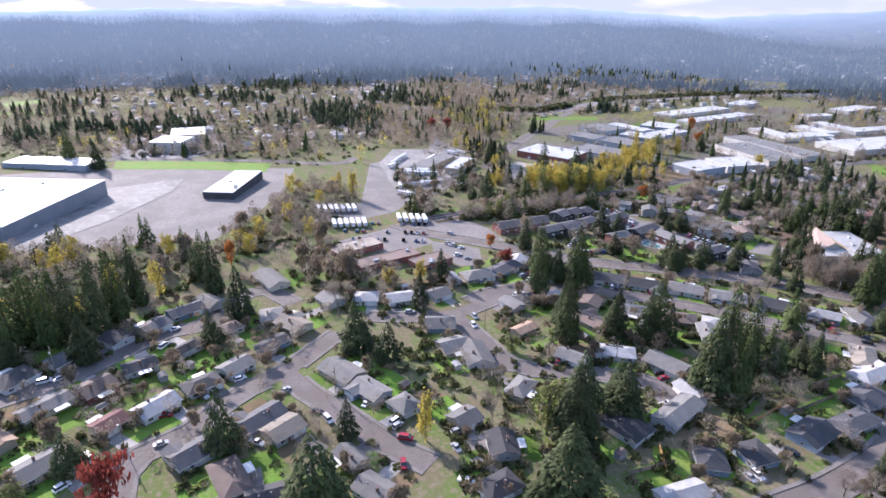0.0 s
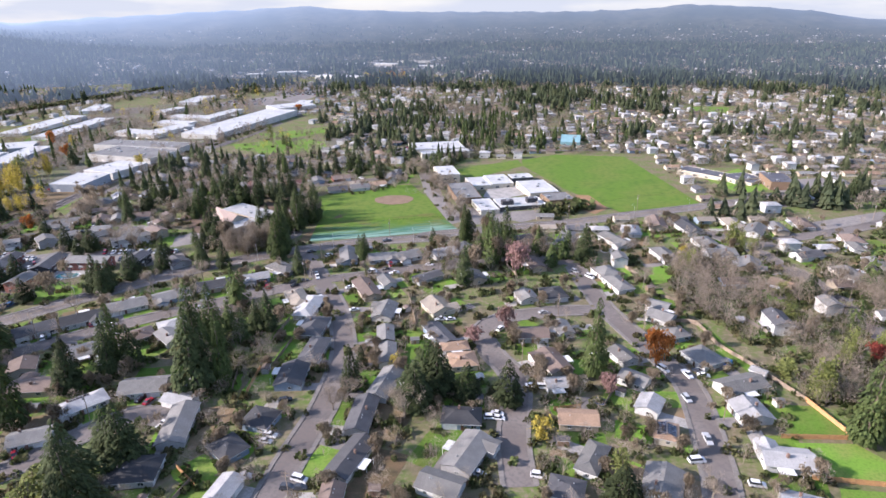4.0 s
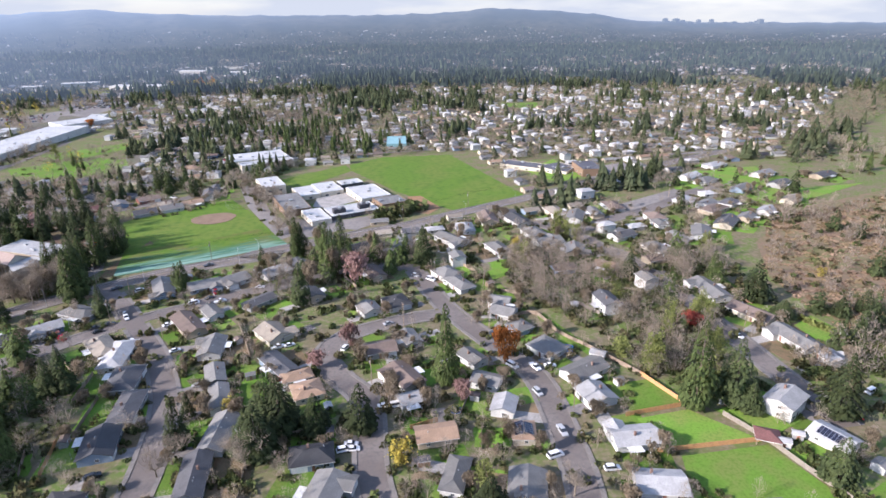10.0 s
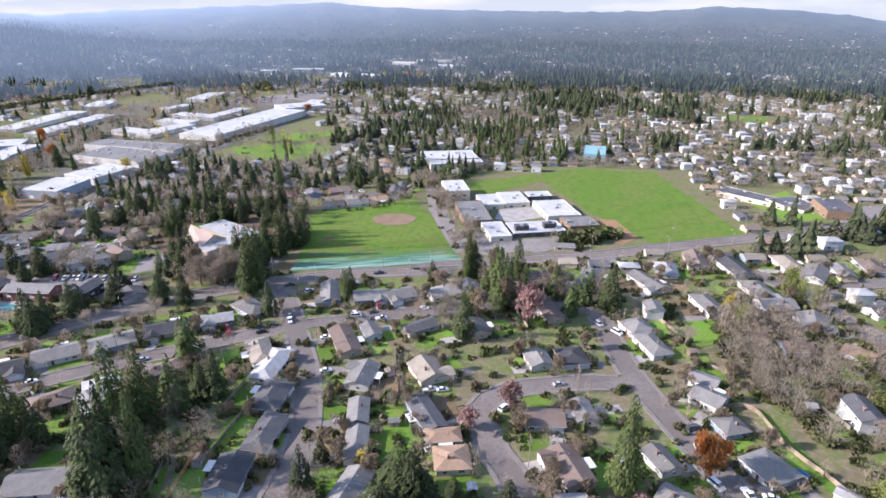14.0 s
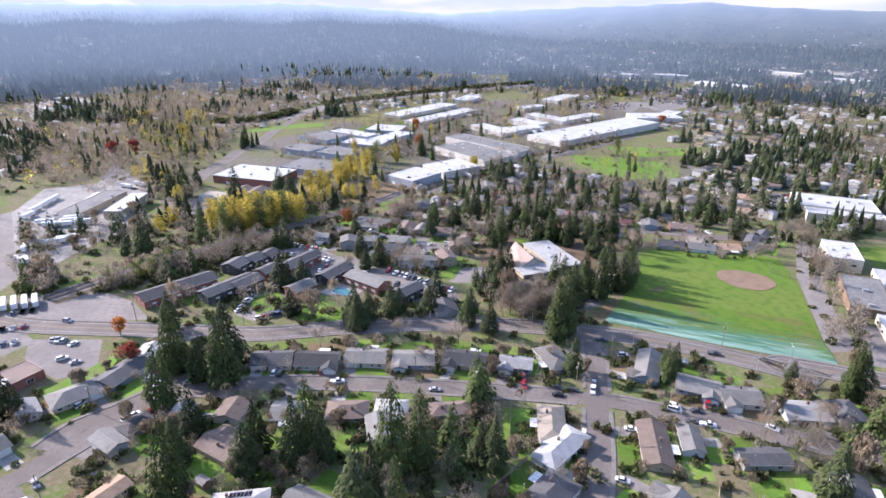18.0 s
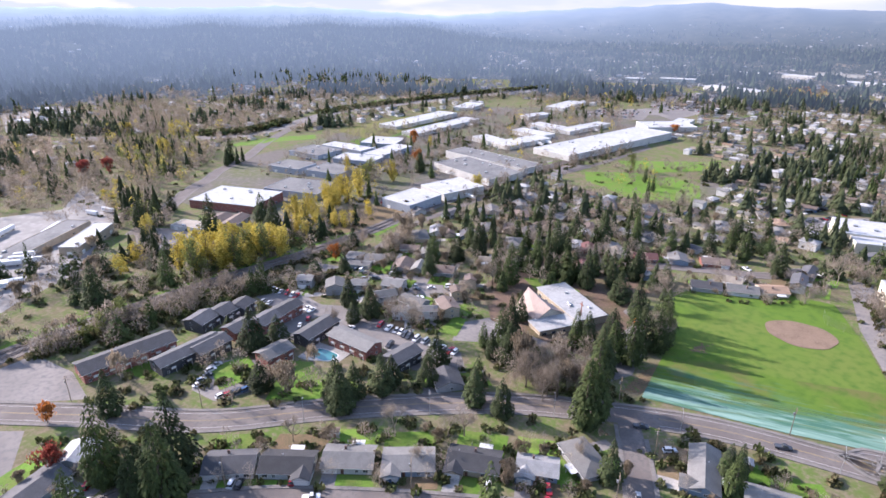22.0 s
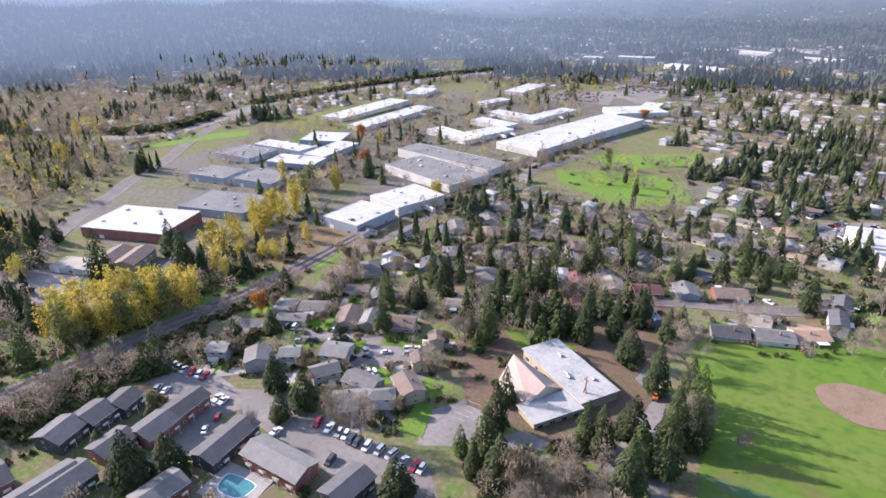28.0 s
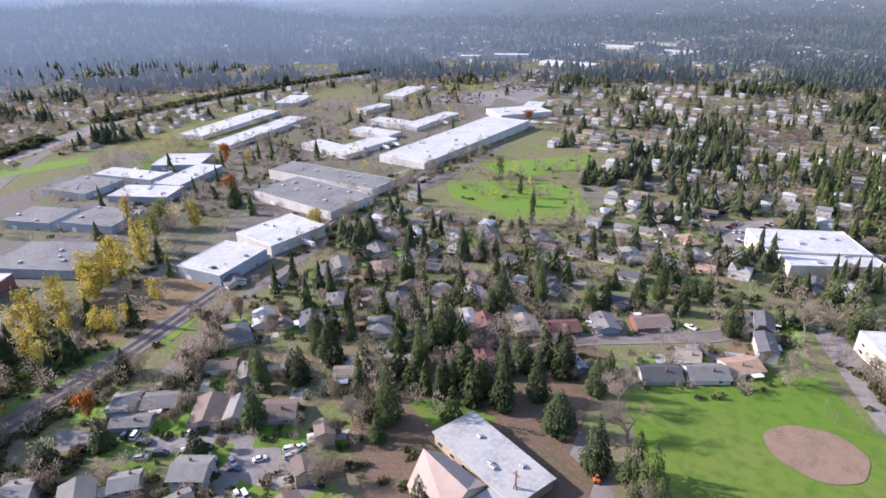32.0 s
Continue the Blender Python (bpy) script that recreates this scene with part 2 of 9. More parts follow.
WOOD = material("weathered_fence_wood", (.24, .18, .13), 0.85, spots=(.17, .14, .11), spot_scale=0.8, fine=(.3, .24, .18), fine_scale=5, per_object=0.3)
CEDAR = material("new_cedar_fence_wood", (.45, .24, .1), 0.8, spots=(.36, .19, .09), spot_scale=0.8, fine=(.52, .3, .15), fine_scale=5)
BARK = material("tree_bark", (.13, .1, .08), 0.95, spots=(.09, .07, .055), spot_scale=1.5, fine=(.2, .17, .14), fine_scale=6, bump=0.7, bump_scale=10)
TWIG = material("bare_twigs", (.275, .235, .19), 0.9, spots=(.2, .168, .132), spot_scale=0.25, fine=(.31, .25, .19), fine_scale=0.06, per_object=0.25, per_island=0.25, thin=0.35)
NEEDLE = material("fir_needles", (.046, .06, .024), 0.8, spots=(.03, .042, .018), spot_scale=0.35, fine=(.065, .082, .03), fine_scale=2.5, per_object=0.35, per_island=0.35, spec=0.15, thin=0.22)
CEDARLEAF = material("cedar_foliage", (.058, .078, .024), 0.8, spots=(.04, .058, .02), spot_scale=0.35, fine=(.09, .12, .04), fine_scale=2.5, per_object=0.3, per_island=0.35, spec=0.15, thin=0.25)
LEAF = {k: material("leaves_" + k, c, 0.75, spots=tuple(v * 0.7 for v in c), spot_scale=0.5, fine=tuple(min(1, v * 1.3) for v in c), fine_scale=3, per_object=0.15, per_island=0.4, spec=0.15, thin=0.4)
        for k, c in dict(orange=(.36, .14, .04), red=(.24, .06, .045), yellow=(.44, .36, .075), lime=(.17, .19, .06), pink=(.30, .19, .17), dusk=(.235, .19, .135)).items()}
SHRUB = material("shrub_foliage", (.088, .11, .04), 0.85, spots=(.13, .105, .06), spot_scale=0.15, fine=(.06, .08, .03), fine_scale=2, per_island=0.5, spec=0.1, thin=0.35)
# paler than the near firs: distance haze is put into the colour
FARTREE = material("haze_paled_wood_foliage", (.08, .098, .05), 0.9, spots=(.055, .072, .042), spot_scale=0.02, fine=(.105, .115, .06), fine_scale=0.12, per_island=0.3, spec=0.1, thin=0.4)
TYRE = material("tyre_rubber", (.02, .02, .02), 0.8)
CARS = {k: material("car_paint_" + k, c, 0.25, spec=0.6, spots=tuple(v * 0.9 for v in c), spot_scale=0.7)
        for k, c in dict(white=(.7, .7, .7), silver=(.38, .39, .4), red=(.3, .02, .03), black=(.02, .02, .022), dark=(.06, .065, .075), blue=(.05, .1, .2), orange=(.5, .13, .03)).items()}
WATER = material("pool_water", (.045, .17, .19), 0.05, spec=0.6, spots=(.06, .21, .22), spot_scale=0.6)
SOLAR = material("solar_cells", (.012, .014, .03), 0.15, spec=0.6, stripes=(0, 1.0, (.12, .12, .14)), width=0.05)
PINKROOF = material("faded_pink_shingles", (.4, .31, .26), 0.85, spots=(.35, .275, .235), spot_scale=0.3, fine=(.45, .34, .29), fine_scale=3, stripes=(1, 0.35, (.34, .25, .21)))
OLDROOF = material("stained_white_roof", (.33, .33, .32), 0.7, spots=(.25, .25, .245), spot_scale=0.12, fine=(.38, .38, .37), fine_scale=0.7, spec=0.3)
RUST = material("rusty_steel", (.25, .08, .045), 0.8, spots=(.18, .06, .04), spot_scale=1)
DRY = material("dry_brush_land", (.165, .128, .085), 0.95, spots=(.135, .132, .062), spot_scale=0.03, fine=(.21, .135, .105), fine_scale=0.3, bump=0.8, bump_scale=1, spec=0.05)
# base colour brightened in place of haze over the far trees
FARLEAF = material("haze_paled_autumn_foliage", (.225, .19, .15), 0.9, spots=(.17, .158, .11), spot_scale=0.012, fine=(.27, .205, .135), fine_scale=0.05, per_island=0.2, spec=0.05, thin=0.4)
YARDGROUND = material("rough_gravel_and_grass", (.125, .112, .1), 0.95, spots=(.105, .115, .05), spot_scale=0.025, fine=(.17, .152, .135), fine_scale=0.3, bump=0.4, bump_scale=3, spec=0.1)
ORANGEDIRT = material("orange_bare_soil", (.25, .15, .085), 0.95, spots=(.2, .13, .08), spot_scale=0.2, fine=(.3, .19, .12), fine_scale=1, spec=0.05)
LITTER = material("red_brown_leaf_litter", (.125, .088, .066), 0.95, spots=(.095, .085, .048), spot_scale=0.1, fine=(.175, .12, .088), fine_scale=0.9, bump=0.6, bump_scale=3, spec=0.05)
DRYGRASS = material("rough_autumn_grass", (.15, .145, .055), 0.95, spots=(.11, .13, .035), spot_scale=0.04, fine=(.19, .165, .085), fine_scale=0.3, bump=0.5, bump_scale=2, spec=0.05)
WALK = material("worn_pavement_concrete", (.17, .155, .142), 0.9, spots=(.14, .13, .12), spot_scale=0.3, fine=(.21, .195, .18), fine_scale=1.5, spec=0.15)


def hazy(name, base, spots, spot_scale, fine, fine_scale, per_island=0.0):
    """A surface of the far backdrop whose own emission imitates the lit air before it: more with distance, and more
    towards the sun.
    """
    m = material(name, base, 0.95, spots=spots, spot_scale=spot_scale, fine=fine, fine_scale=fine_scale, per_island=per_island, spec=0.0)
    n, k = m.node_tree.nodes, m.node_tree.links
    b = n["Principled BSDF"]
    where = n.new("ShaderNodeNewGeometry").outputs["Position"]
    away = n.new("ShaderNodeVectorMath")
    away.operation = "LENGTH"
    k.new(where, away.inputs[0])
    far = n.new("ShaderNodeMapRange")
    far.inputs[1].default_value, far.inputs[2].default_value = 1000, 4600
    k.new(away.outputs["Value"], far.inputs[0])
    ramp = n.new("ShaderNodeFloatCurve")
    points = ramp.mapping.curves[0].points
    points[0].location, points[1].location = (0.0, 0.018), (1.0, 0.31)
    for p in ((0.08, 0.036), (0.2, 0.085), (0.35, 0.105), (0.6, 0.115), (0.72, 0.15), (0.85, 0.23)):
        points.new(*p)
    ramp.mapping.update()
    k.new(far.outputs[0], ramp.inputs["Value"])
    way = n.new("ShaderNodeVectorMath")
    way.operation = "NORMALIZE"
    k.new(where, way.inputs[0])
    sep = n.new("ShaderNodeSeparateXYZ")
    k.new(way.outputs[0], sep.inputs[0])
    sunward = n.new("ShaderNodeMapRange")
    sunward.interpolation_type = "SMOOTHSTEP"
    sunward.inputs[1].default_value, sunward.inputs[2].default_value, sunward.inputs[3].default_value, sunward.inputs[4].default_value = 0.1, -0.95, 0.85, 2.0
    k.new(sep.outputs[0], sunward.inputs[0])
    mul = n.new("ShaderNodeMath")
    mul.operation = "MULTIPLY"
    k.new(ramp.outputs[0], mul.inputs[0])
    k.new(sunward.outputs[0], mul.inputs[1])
    # blue emission painted on the surface in place of haze in the air
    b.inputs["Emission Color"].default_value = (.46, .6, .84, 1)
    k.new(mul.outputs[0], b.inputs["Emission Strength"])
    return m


# backdrop materials: the haze is emitted by the surfaces themselves
HILLS = hazy("haze_glow_wooded_hills", (.022, .026, .017), (.04, .04, .027), 0.003, (.018, .022, .015), 0.02)
HILLFIR = hazy("haze_glow_far_firs", (.03, .04, .026), (.022, .03, .022), 0.004, (.045, .055, .03), 0.03, 0.3)
HILLLEAF = hazy("haze_glow_far_bare_trees", (.11, .095, .075), (.08, .08, .06), 0.004, (.15, .12, .075), 0.02, 0.3)
HILLROOF = hazy("haze_glow_far_roofs", (.2, .19, .18), (.12, .11, .105), 0.05, (.34, .34, .33), 0.1)
DRYBUSH = material("dry_brush_stems", (.21, .15, .105), 0.9, spots=(.15, .12, .06), spot_scale=0.08, fine=(.28, .19, .13), fine_scale=1.2, per_island=0.4, spec=0.05)
CHIMNEY = material("old_chimney_brick", (.17, .1, .08), 0.9, spots=(.13, .08, .065), spot_scale=1.5, fine=(.22, .16, .13), fine_scale=6, stripes=(2, 0.08, (.2, .17, .15)))
PALEWOOD = material("pale_weathered_fence", (.21, .185, .15), 0.85, spots=(.16, .14, .115), spot_scale=0.8, fine=(.26, .235, .2), fine_scale=5)

# ---- helpers of this scene ----
rnd = random.Random(7)
SLOPE_X, SLOPE_Y = 0.0202, -0.0279
# the skyline: bearing in degrees, height in metres, in turn
RIDGE = (-180, 60, -98, 85, -90, 108, -76, 133, -62, 133, -55, 148, -48, 120, -41, 82, -36, 108, -28, 138, -22, 158, -19, 175, -16, 153, -9, 130, 5, 124, 11, 138, 14.6, 164, 20, 144, 24.6, 112, 27, 70, 35, 56, 180, 56)


def smooth(a, b, v):
    v = min(1.0, max(0.0, (v - a) / (b - a)))
    return v * v * (3 - 2 * v)


def gz(x, y):
    """The height of the ground: a gentle slope that levels out, and wooded hills round the horizon."""
    s = SLOPE_X * x + SLOPE_Y * y
    if s < -18:
        s = -18 - 16 * (1 - math.exp((s + 18) / 16))
    elif s > 8:
        s = 8 + 14 * (1 - math.exp(-(s - 8) / 14))
    far = math.hypot(x + 60, y - 80)
    if far > 1150:
        turn = math.degrees(math.atan2(x, y))
        ridge = s + (45 - s) * smooth(-30, -48, turn) * (0.9 + 0.1 * math.sin(turn * 0.7))
        s += (ridge - s) * smooth(1350, 2300, far)
        crest = float(np.interp(turn, RIDGE[0::2], RIDGE[1::2])) + 3 * math.sin(turn * 1.9) + 2 * math.sin(turn * 4.3 + 1)
        s += (crest - 12 - s) * smooth(3200, 4300, far)
    return s


def mesh_of(name, bm, *mats):
    me = bpy.data.meshes.new(name)
    bm.to_mesh(me)
    bm.free()
    for m in mats:
        me.materials.append(m)
    return me


def part(name, data, parent, label="", m=None):
    ob = new(name, data)
    ob.parent = parent
    if m is not None:
        ob.matrix_basis = m
    if label:
        ob["label"] = label
    return ob


def root(name, x, y, turn, z=None):
    ob = new(name)
    ob.empty_display_size = 0.5
    ob.matrix_world = pose(x, y, gz(x, y) if z is None else z, 0, 0, turn)
    return ob


def put_box(bm, x0, x1, y0, y1, z0, z1, mat=0):
    v = [bm.verts.new((x, y, z)) for z in (z0, z1) for x, y in ((x0, y0), (x1, y0), (x1, y1), (x0, y1))]
    for f in ((3, 2, 1, 0), (4, 5, 6, 7), (0, 1, 5, 4), (1, 2, 6, 5), (2, 3, 7, 6), (3, 0, 4, 7)):
        bm.faces.new([v[i] for i in f]).material_index = mat
    return v


def faces(bm, pts, polys, mat=0):
    v = [bm.verts.new(p) for p in pts]
    for f in polys:
        bm.faces.new([v[i] for i in f]).material_index = mat


made = {}


def shared(key, build):
    """The mesh that goes by this key, built once."""
    if key not in made:
        made[key] = build()
    return made[key]


def block(name, sx, sy, sz, mat, z0=0.0):
    """A shared slab, centred in x and y, with its edges slightly bevelled."""
    def build():
        bm = bmesh.new()
        put_box(bm, -sx / 2, sx / 2, -sy / 2, sy / 2, z0, z0 + sz)
        bmesh.ops.bevel(bm, geom=bm.edges[:], offset=min(sx, sy, sz) * 0.08, segments=1, affect="EDGES")
        return mesh_of(name, bm, mat)
    return shared((name, round(sx, 2), round(sy, 2), round(sz, 2), mat.name, z0), build)


def window_mesh(w, h):
    """A window in the x-z plane that looks along -y: a frame with a mullion, set proud, and a pane."""
    def frame_():
        bm = bmesh.new()
        for x0, x1, z0, z1 in ((-w / 2, w / 2, 0, 0.09), (-w / 2, w / 2, h - 0.09, h), (-w / 2, -w / 2 + 0.09, 0.09, h - 0.09), (w / 2 - 0.09, w / 2, 0.09, h - 0.09), (-0.04, 0.04, 0.09, h - 0.09)):
            put_box(bm, x0, x1, -0.08, 0.03, z0, z1)
        return mesh_of("window_frame", bm, TRIM)

    def pane_():
        bm = bmesh.new()
        put_box(bm, -w / 2 + 0.05, w / 2 - 0.05, -0.035, 0.02, 0.05, h - 0.05)
        return mesh_of("pane", bm, GLASS)
    return shared(("wf", w, h), frame_), shared(("wp", w, h), pane_)


def plain_window(w, h):
    """Frame and pane in one mesh, for windows that are only seen from far off."""
    def build():
        bm = bmesh.new()
        put_box(bm, -w / 2, w / 2, -0.05, 0.02, 0, h, 0)
        put_box(bm, -w / 2 + 0.1, -0.04, -0.07, 0.02, 0.1, h - 0.1, 1)
        put_box(bm, 0.04, w / 2 - 0.1, -0.07, 0.02, 0.1, h - 0.1, 1)
        return mesh_of("window", bm, TRIM, GLASS)
    return shared(("wx", w, h), build)


def put_window(parent, x, y, z, turn, w, h):
    at = parent.location
    if math.hypot(at.x + 20, at.y - 90) > 130:
        return part("window", plain_window(w, h), parent, m=pose(x, y, z, 0, 0, turn))
    f, p = window_mesh(w, h)
    ob = part("window", f, parent, m=pose(x, y, z, 0, 0, turn))
    part("pane", p, ob)
    return ob


# ---- houses ----
ROOF_WORD = dict(slate="slate-grey", dark="dark charcoal", grey="mid-grey", pale="pale sunlit", brown="brown", tan="tan", orange="orange-tan", maroon="dark maroon")


def gable_roof(L, W, rise, eave, over, mat, hip):
    """A roof with thickness over a body L by W: gabled, or hipped at both ends."""
    bm = bmesh.new()
    a, b, t = L / 2 + over, W / 2 + over, 0.18
    drop = over * rise / (W / 2)
    inset = (W / 2 * 0.95 + over) if hip else 0
    z0, z1 = eave - drop, eave + rise
    top = [(-a, -b, z0 + t), (a, -b, z0 + t), (a, b, z0 + t), (-a, b, z0 + t), (-a + inset, 0, z1 + t), (a - inset, 0, z1 + t)]
    low = [(x, y, z - t) for x, y, z in top]
    faces(bm, top + low, [(0, 1, 5, 4), (2, 3, 4, 5), (7, 6, 10, 11), (9, 8, 11, 10)])
    v = list(bm.verts)
    for f in (((0, 4, 10, 6), (4, 3, 9, 10), (1, 7, 11, 5), (5, 11, 8, 2)) if not hip else ((3, 0, 4), (1, 2, 5), (6, 9, 10), (8, 7, 11))):
        bm.faces.new([v[i] for i in f])
    for i, j in ((0, 1), (2, 3)) + (((1, 2), (3, 0)) if hip else ()):
        f = bm.faces.new([v[i], v[i + 6], v[j + 6], v[j]])
        f.material_index = 1
    bmesh.ops.recalc_face_normals(bm, faces=bm.faces[:])
    return mesh_of("roof", bm, mat, TRIM)


def house_body(L, W, eave, rise, mat, hip):
    bm = bmesh.new()
    a, b = L / 2, W / 2
    pts = [(-a, -b, -1), (a, -b, -1), (a, b, -1), (-a, b, -1), (-a, -b, eave), (a, -b, eave), (a, b, eave), (-a, b, eave)]
    polys = [(0, 1, 5, 4), (2, 3, 7, 6)]
    if hip:
        polys += [(1, 2, 6, 5), (3, 0, 4, 7), (4, 5, 6, 7)]
    else:
        pts += [(-a, 0, eave + rise), (a, 0, eave + rise)]
        polys += [(1, 2, 6, 9, 5), (3, 0, 4, 8, 7), (4, 5, 9, 8), (6, 7, 8, 9)]
    faces(bm, pts, polys)
    return mesh_of("wall", bm, mat)


house_spots = []
house_info = []
yard_index = [0]


def yard(name, mat, x, y, turn, ox, oy, sx, sy, label=""):
    """A slightly raised, uneven-edged plot beside a house, laid on the slope of the ground."""
    yard_index[0] += 1
    bm = bmesh.new()
    c, s = math.cos(radians(turn)), math.sin(radians(turn))
    ring = []
    for px, py in ((-1, -1), (-0.3, -1.03), (0.4, -0.98), (1, -1), (1.03, -0.2), (1, 1), (0.3, 1.04), (-0.4, 0.97), (-1, 1), (-1.03, 0.1)):
        lx, ly = ox + px * sx / 2 * rnd.uniform(0.94, 1.04), oy + py * sy / 2 * rnd.uniform(0.94, 1.04)
        ring.append((x + c * lx - s * ly, y + s * lx + c * ly))
    lift = 0.025 + 0.0006 * (yard_index[0] % 60)
    top = [bm.verts.new((p, q, gz(p, q) + lift)) for p, q in ring]
    low = [bm.verts.new((p, q, gz(p, q) - 0.2)) for p, q in ring]
    bm.faces.new(top)
    for i in range(len(ring)):
        bm.faces.new([low[i], low[(i + 1) % len(ring)], top[(i + 1) % len(ring)], top[i]])
    bmesh.ops.recalc_face_normals(bm, faces=bm.faces[:])
    return tagged(new(name, mesh_of(name, bm, mat)), label, kind="structure")


def house(x, y, turn, L, W, roof, wall, storeys, to_street):
    """A house whose front (local -y) looks at its street."""
    eave = 2.7 if storeys == 1 else 5.2
    hip = rnd.random() < 0.28
    rise = W / 2 * rnd.uniform(0.3, 0.42)
    h = root("house", x, y, turn)
    words = "%s %s-storey house with %s shingle %s roof" % (dict(white="white", cream="cream", tan="tan", blue="blue-grey", grey="grey", brown="brown", red="dark red")[wall],
                                                           "one" if storeys == 1 else "two", ROOF_WORD[roof], "hip" if hip else "gable")
    tagged(h, words, "house", "suburban houses")
    part("wall", house_body(L, W, eave, rise, WALL[wall], hip), h)
    r = part("roof", gable_roof(L, W, rise, eave, 0.55, ROOF[roof], hip), h)
    far = math.hypot(x + 40, y - 60) > 330
    # garage on one end of the front, door and windows along the rest
    side = rnd.choice((-1, 1))
    gx = side * (L / 2 - 2.6)
    front = -W / 2
    if storeys == 1 and not hip and W > 8 and L > 11.5 and to_street > W / 2 + 8.5 and int(x * 7 + y * 13) % 5 < 3 and math.hypot(x + 20, y - 90) < 260:
        # a cross-gabled garage wing that comes forward at one end
        front = -W / 2 - 2.4
        length, pitch = -1.2 - front, rise / (W / 2)
        wing = pose(gx, (front - 1.2) / 2, 0, 0, 0, 90)
        part("wing_wall", house_body(length, 5.6, eave - 0.01, 2.8 * pitch, WALL[wall], False), h, m=wing)
        part("wing_roof", gable_roof(length, 5.6, 2.8 * pitch, eave + 0.01, 0.5, ROOF[roof], False), h, m=wing)
    part("garage_door", block("garage_door", 4.6, 0.12, 2.2, GARAGE), h, m=pose(gx, front - 0.03, 0.02))
    part("door", block("door", 0.95, 0.1, 2.05, DOOR), h, m=pose(gx - side * 4.0, -W / 2 - 0.03, 0.1))
    spots = [(-side * (L / 2 - 2.0), -W / 2, 0, 1.8, 1.2), (-L / 4, W / 2, 180, 1.8, 1.2), (L / 4, W / 2, 180, 1.2, 1.1), (L / 2, 0.6, 90, 1.2, 1.1), (-L / 2, -0.6, -90, 1.2, 1.1)]
    if L > 14:
        spots.append((-side * (L / 2 - 4.8), -W / 2, 0, 1.2, 1.1))
    if math.hypot(x + 40, y - 60) > 210:
        spots = spots[:2 if far else 4]
    for wx, wy, wt, ww, wh in spots:
        for level in range(storeys):
            put_window(h, wx, wy, 0.95 + 2.6 * level, wt, ww, wh)
    if storeys == 2:
        put_window(h, gx, -W / 2, 3.55, 0, 1.8, 1.2)
    if rnd.random() < 0.6:
        part("chimney", block("chimney", 0.7, 0.7, rise + 0.9, CHIMNEY), h, m=pose(rnd.uniform(-L / 4, L / 4), W * 0.18, eave))
    for i in range(0 if math.hypot(x + 20, y - 90) > 200 else rnd.randint(1, 2)):
        part("roof_vent", block("roof_vent", 0.3, 0.3, 0.45, METAL), r, m=pose(rnd.uniform(-L / 3, L / 3), W * 0.12, eave + rise * 0.76))
    if rnd.random() < 0.35:
        # patio cover on the back
        part("patio_cover", block("patio_cover", 4.5, 3.0, 0.14, TRIM), h, m=pose(rnd.uniform(-L / 5, L / 5), W / 2 + 1.5, 2.35))
        for px in (() if math.hypot(x + 40, y - 60) > 210 else (-2, 2)):
            part("patio_post", block("patio_post", 0.12, 0.12, 2.9, TRIM, -0.5), h, m=pose(px, W / 2 + 2.85, 0))
    house_spots.append((x, y, L, W, turn, to_street))
    house_info.append((x, y, h, r, L, W, eave, rise))
    depth = max(3.0, min(9.0, to_street - W / 2 - 5.5))
    front_green = rnd.random() < 0.7
    yard("front_lawn" if front_green else "front_bed", LAWN if front_green else MULCH, x, y, turn, -side * 2.6, -W / 2 - depth / 2 - 0.3, L - 3.0, depth)
    yard("driveway", CONCRETE if rnd.random() < 0.6 else LOTASPHALT, x, y, turn, gx, -W / 2 - (depth + 2.5) / 2, 4.8, depth + 2.5)
    back_green = rnd.random() < 0.85
    yard("back_lawn" if back_green else "back_bed", LAWN if back_green else MULCH, x, y, turn, rnd.uniform(-1, 1), W / 2 + 6.2, L + rnd.uniform(0, 3), 11.5)
    return h


# ---- large buildings ----
FLAT_WORD = dict(white="white membrane", paleg="grey gravel", tan="tan", brown="brown", dark="dark tar", teal="teal metal")


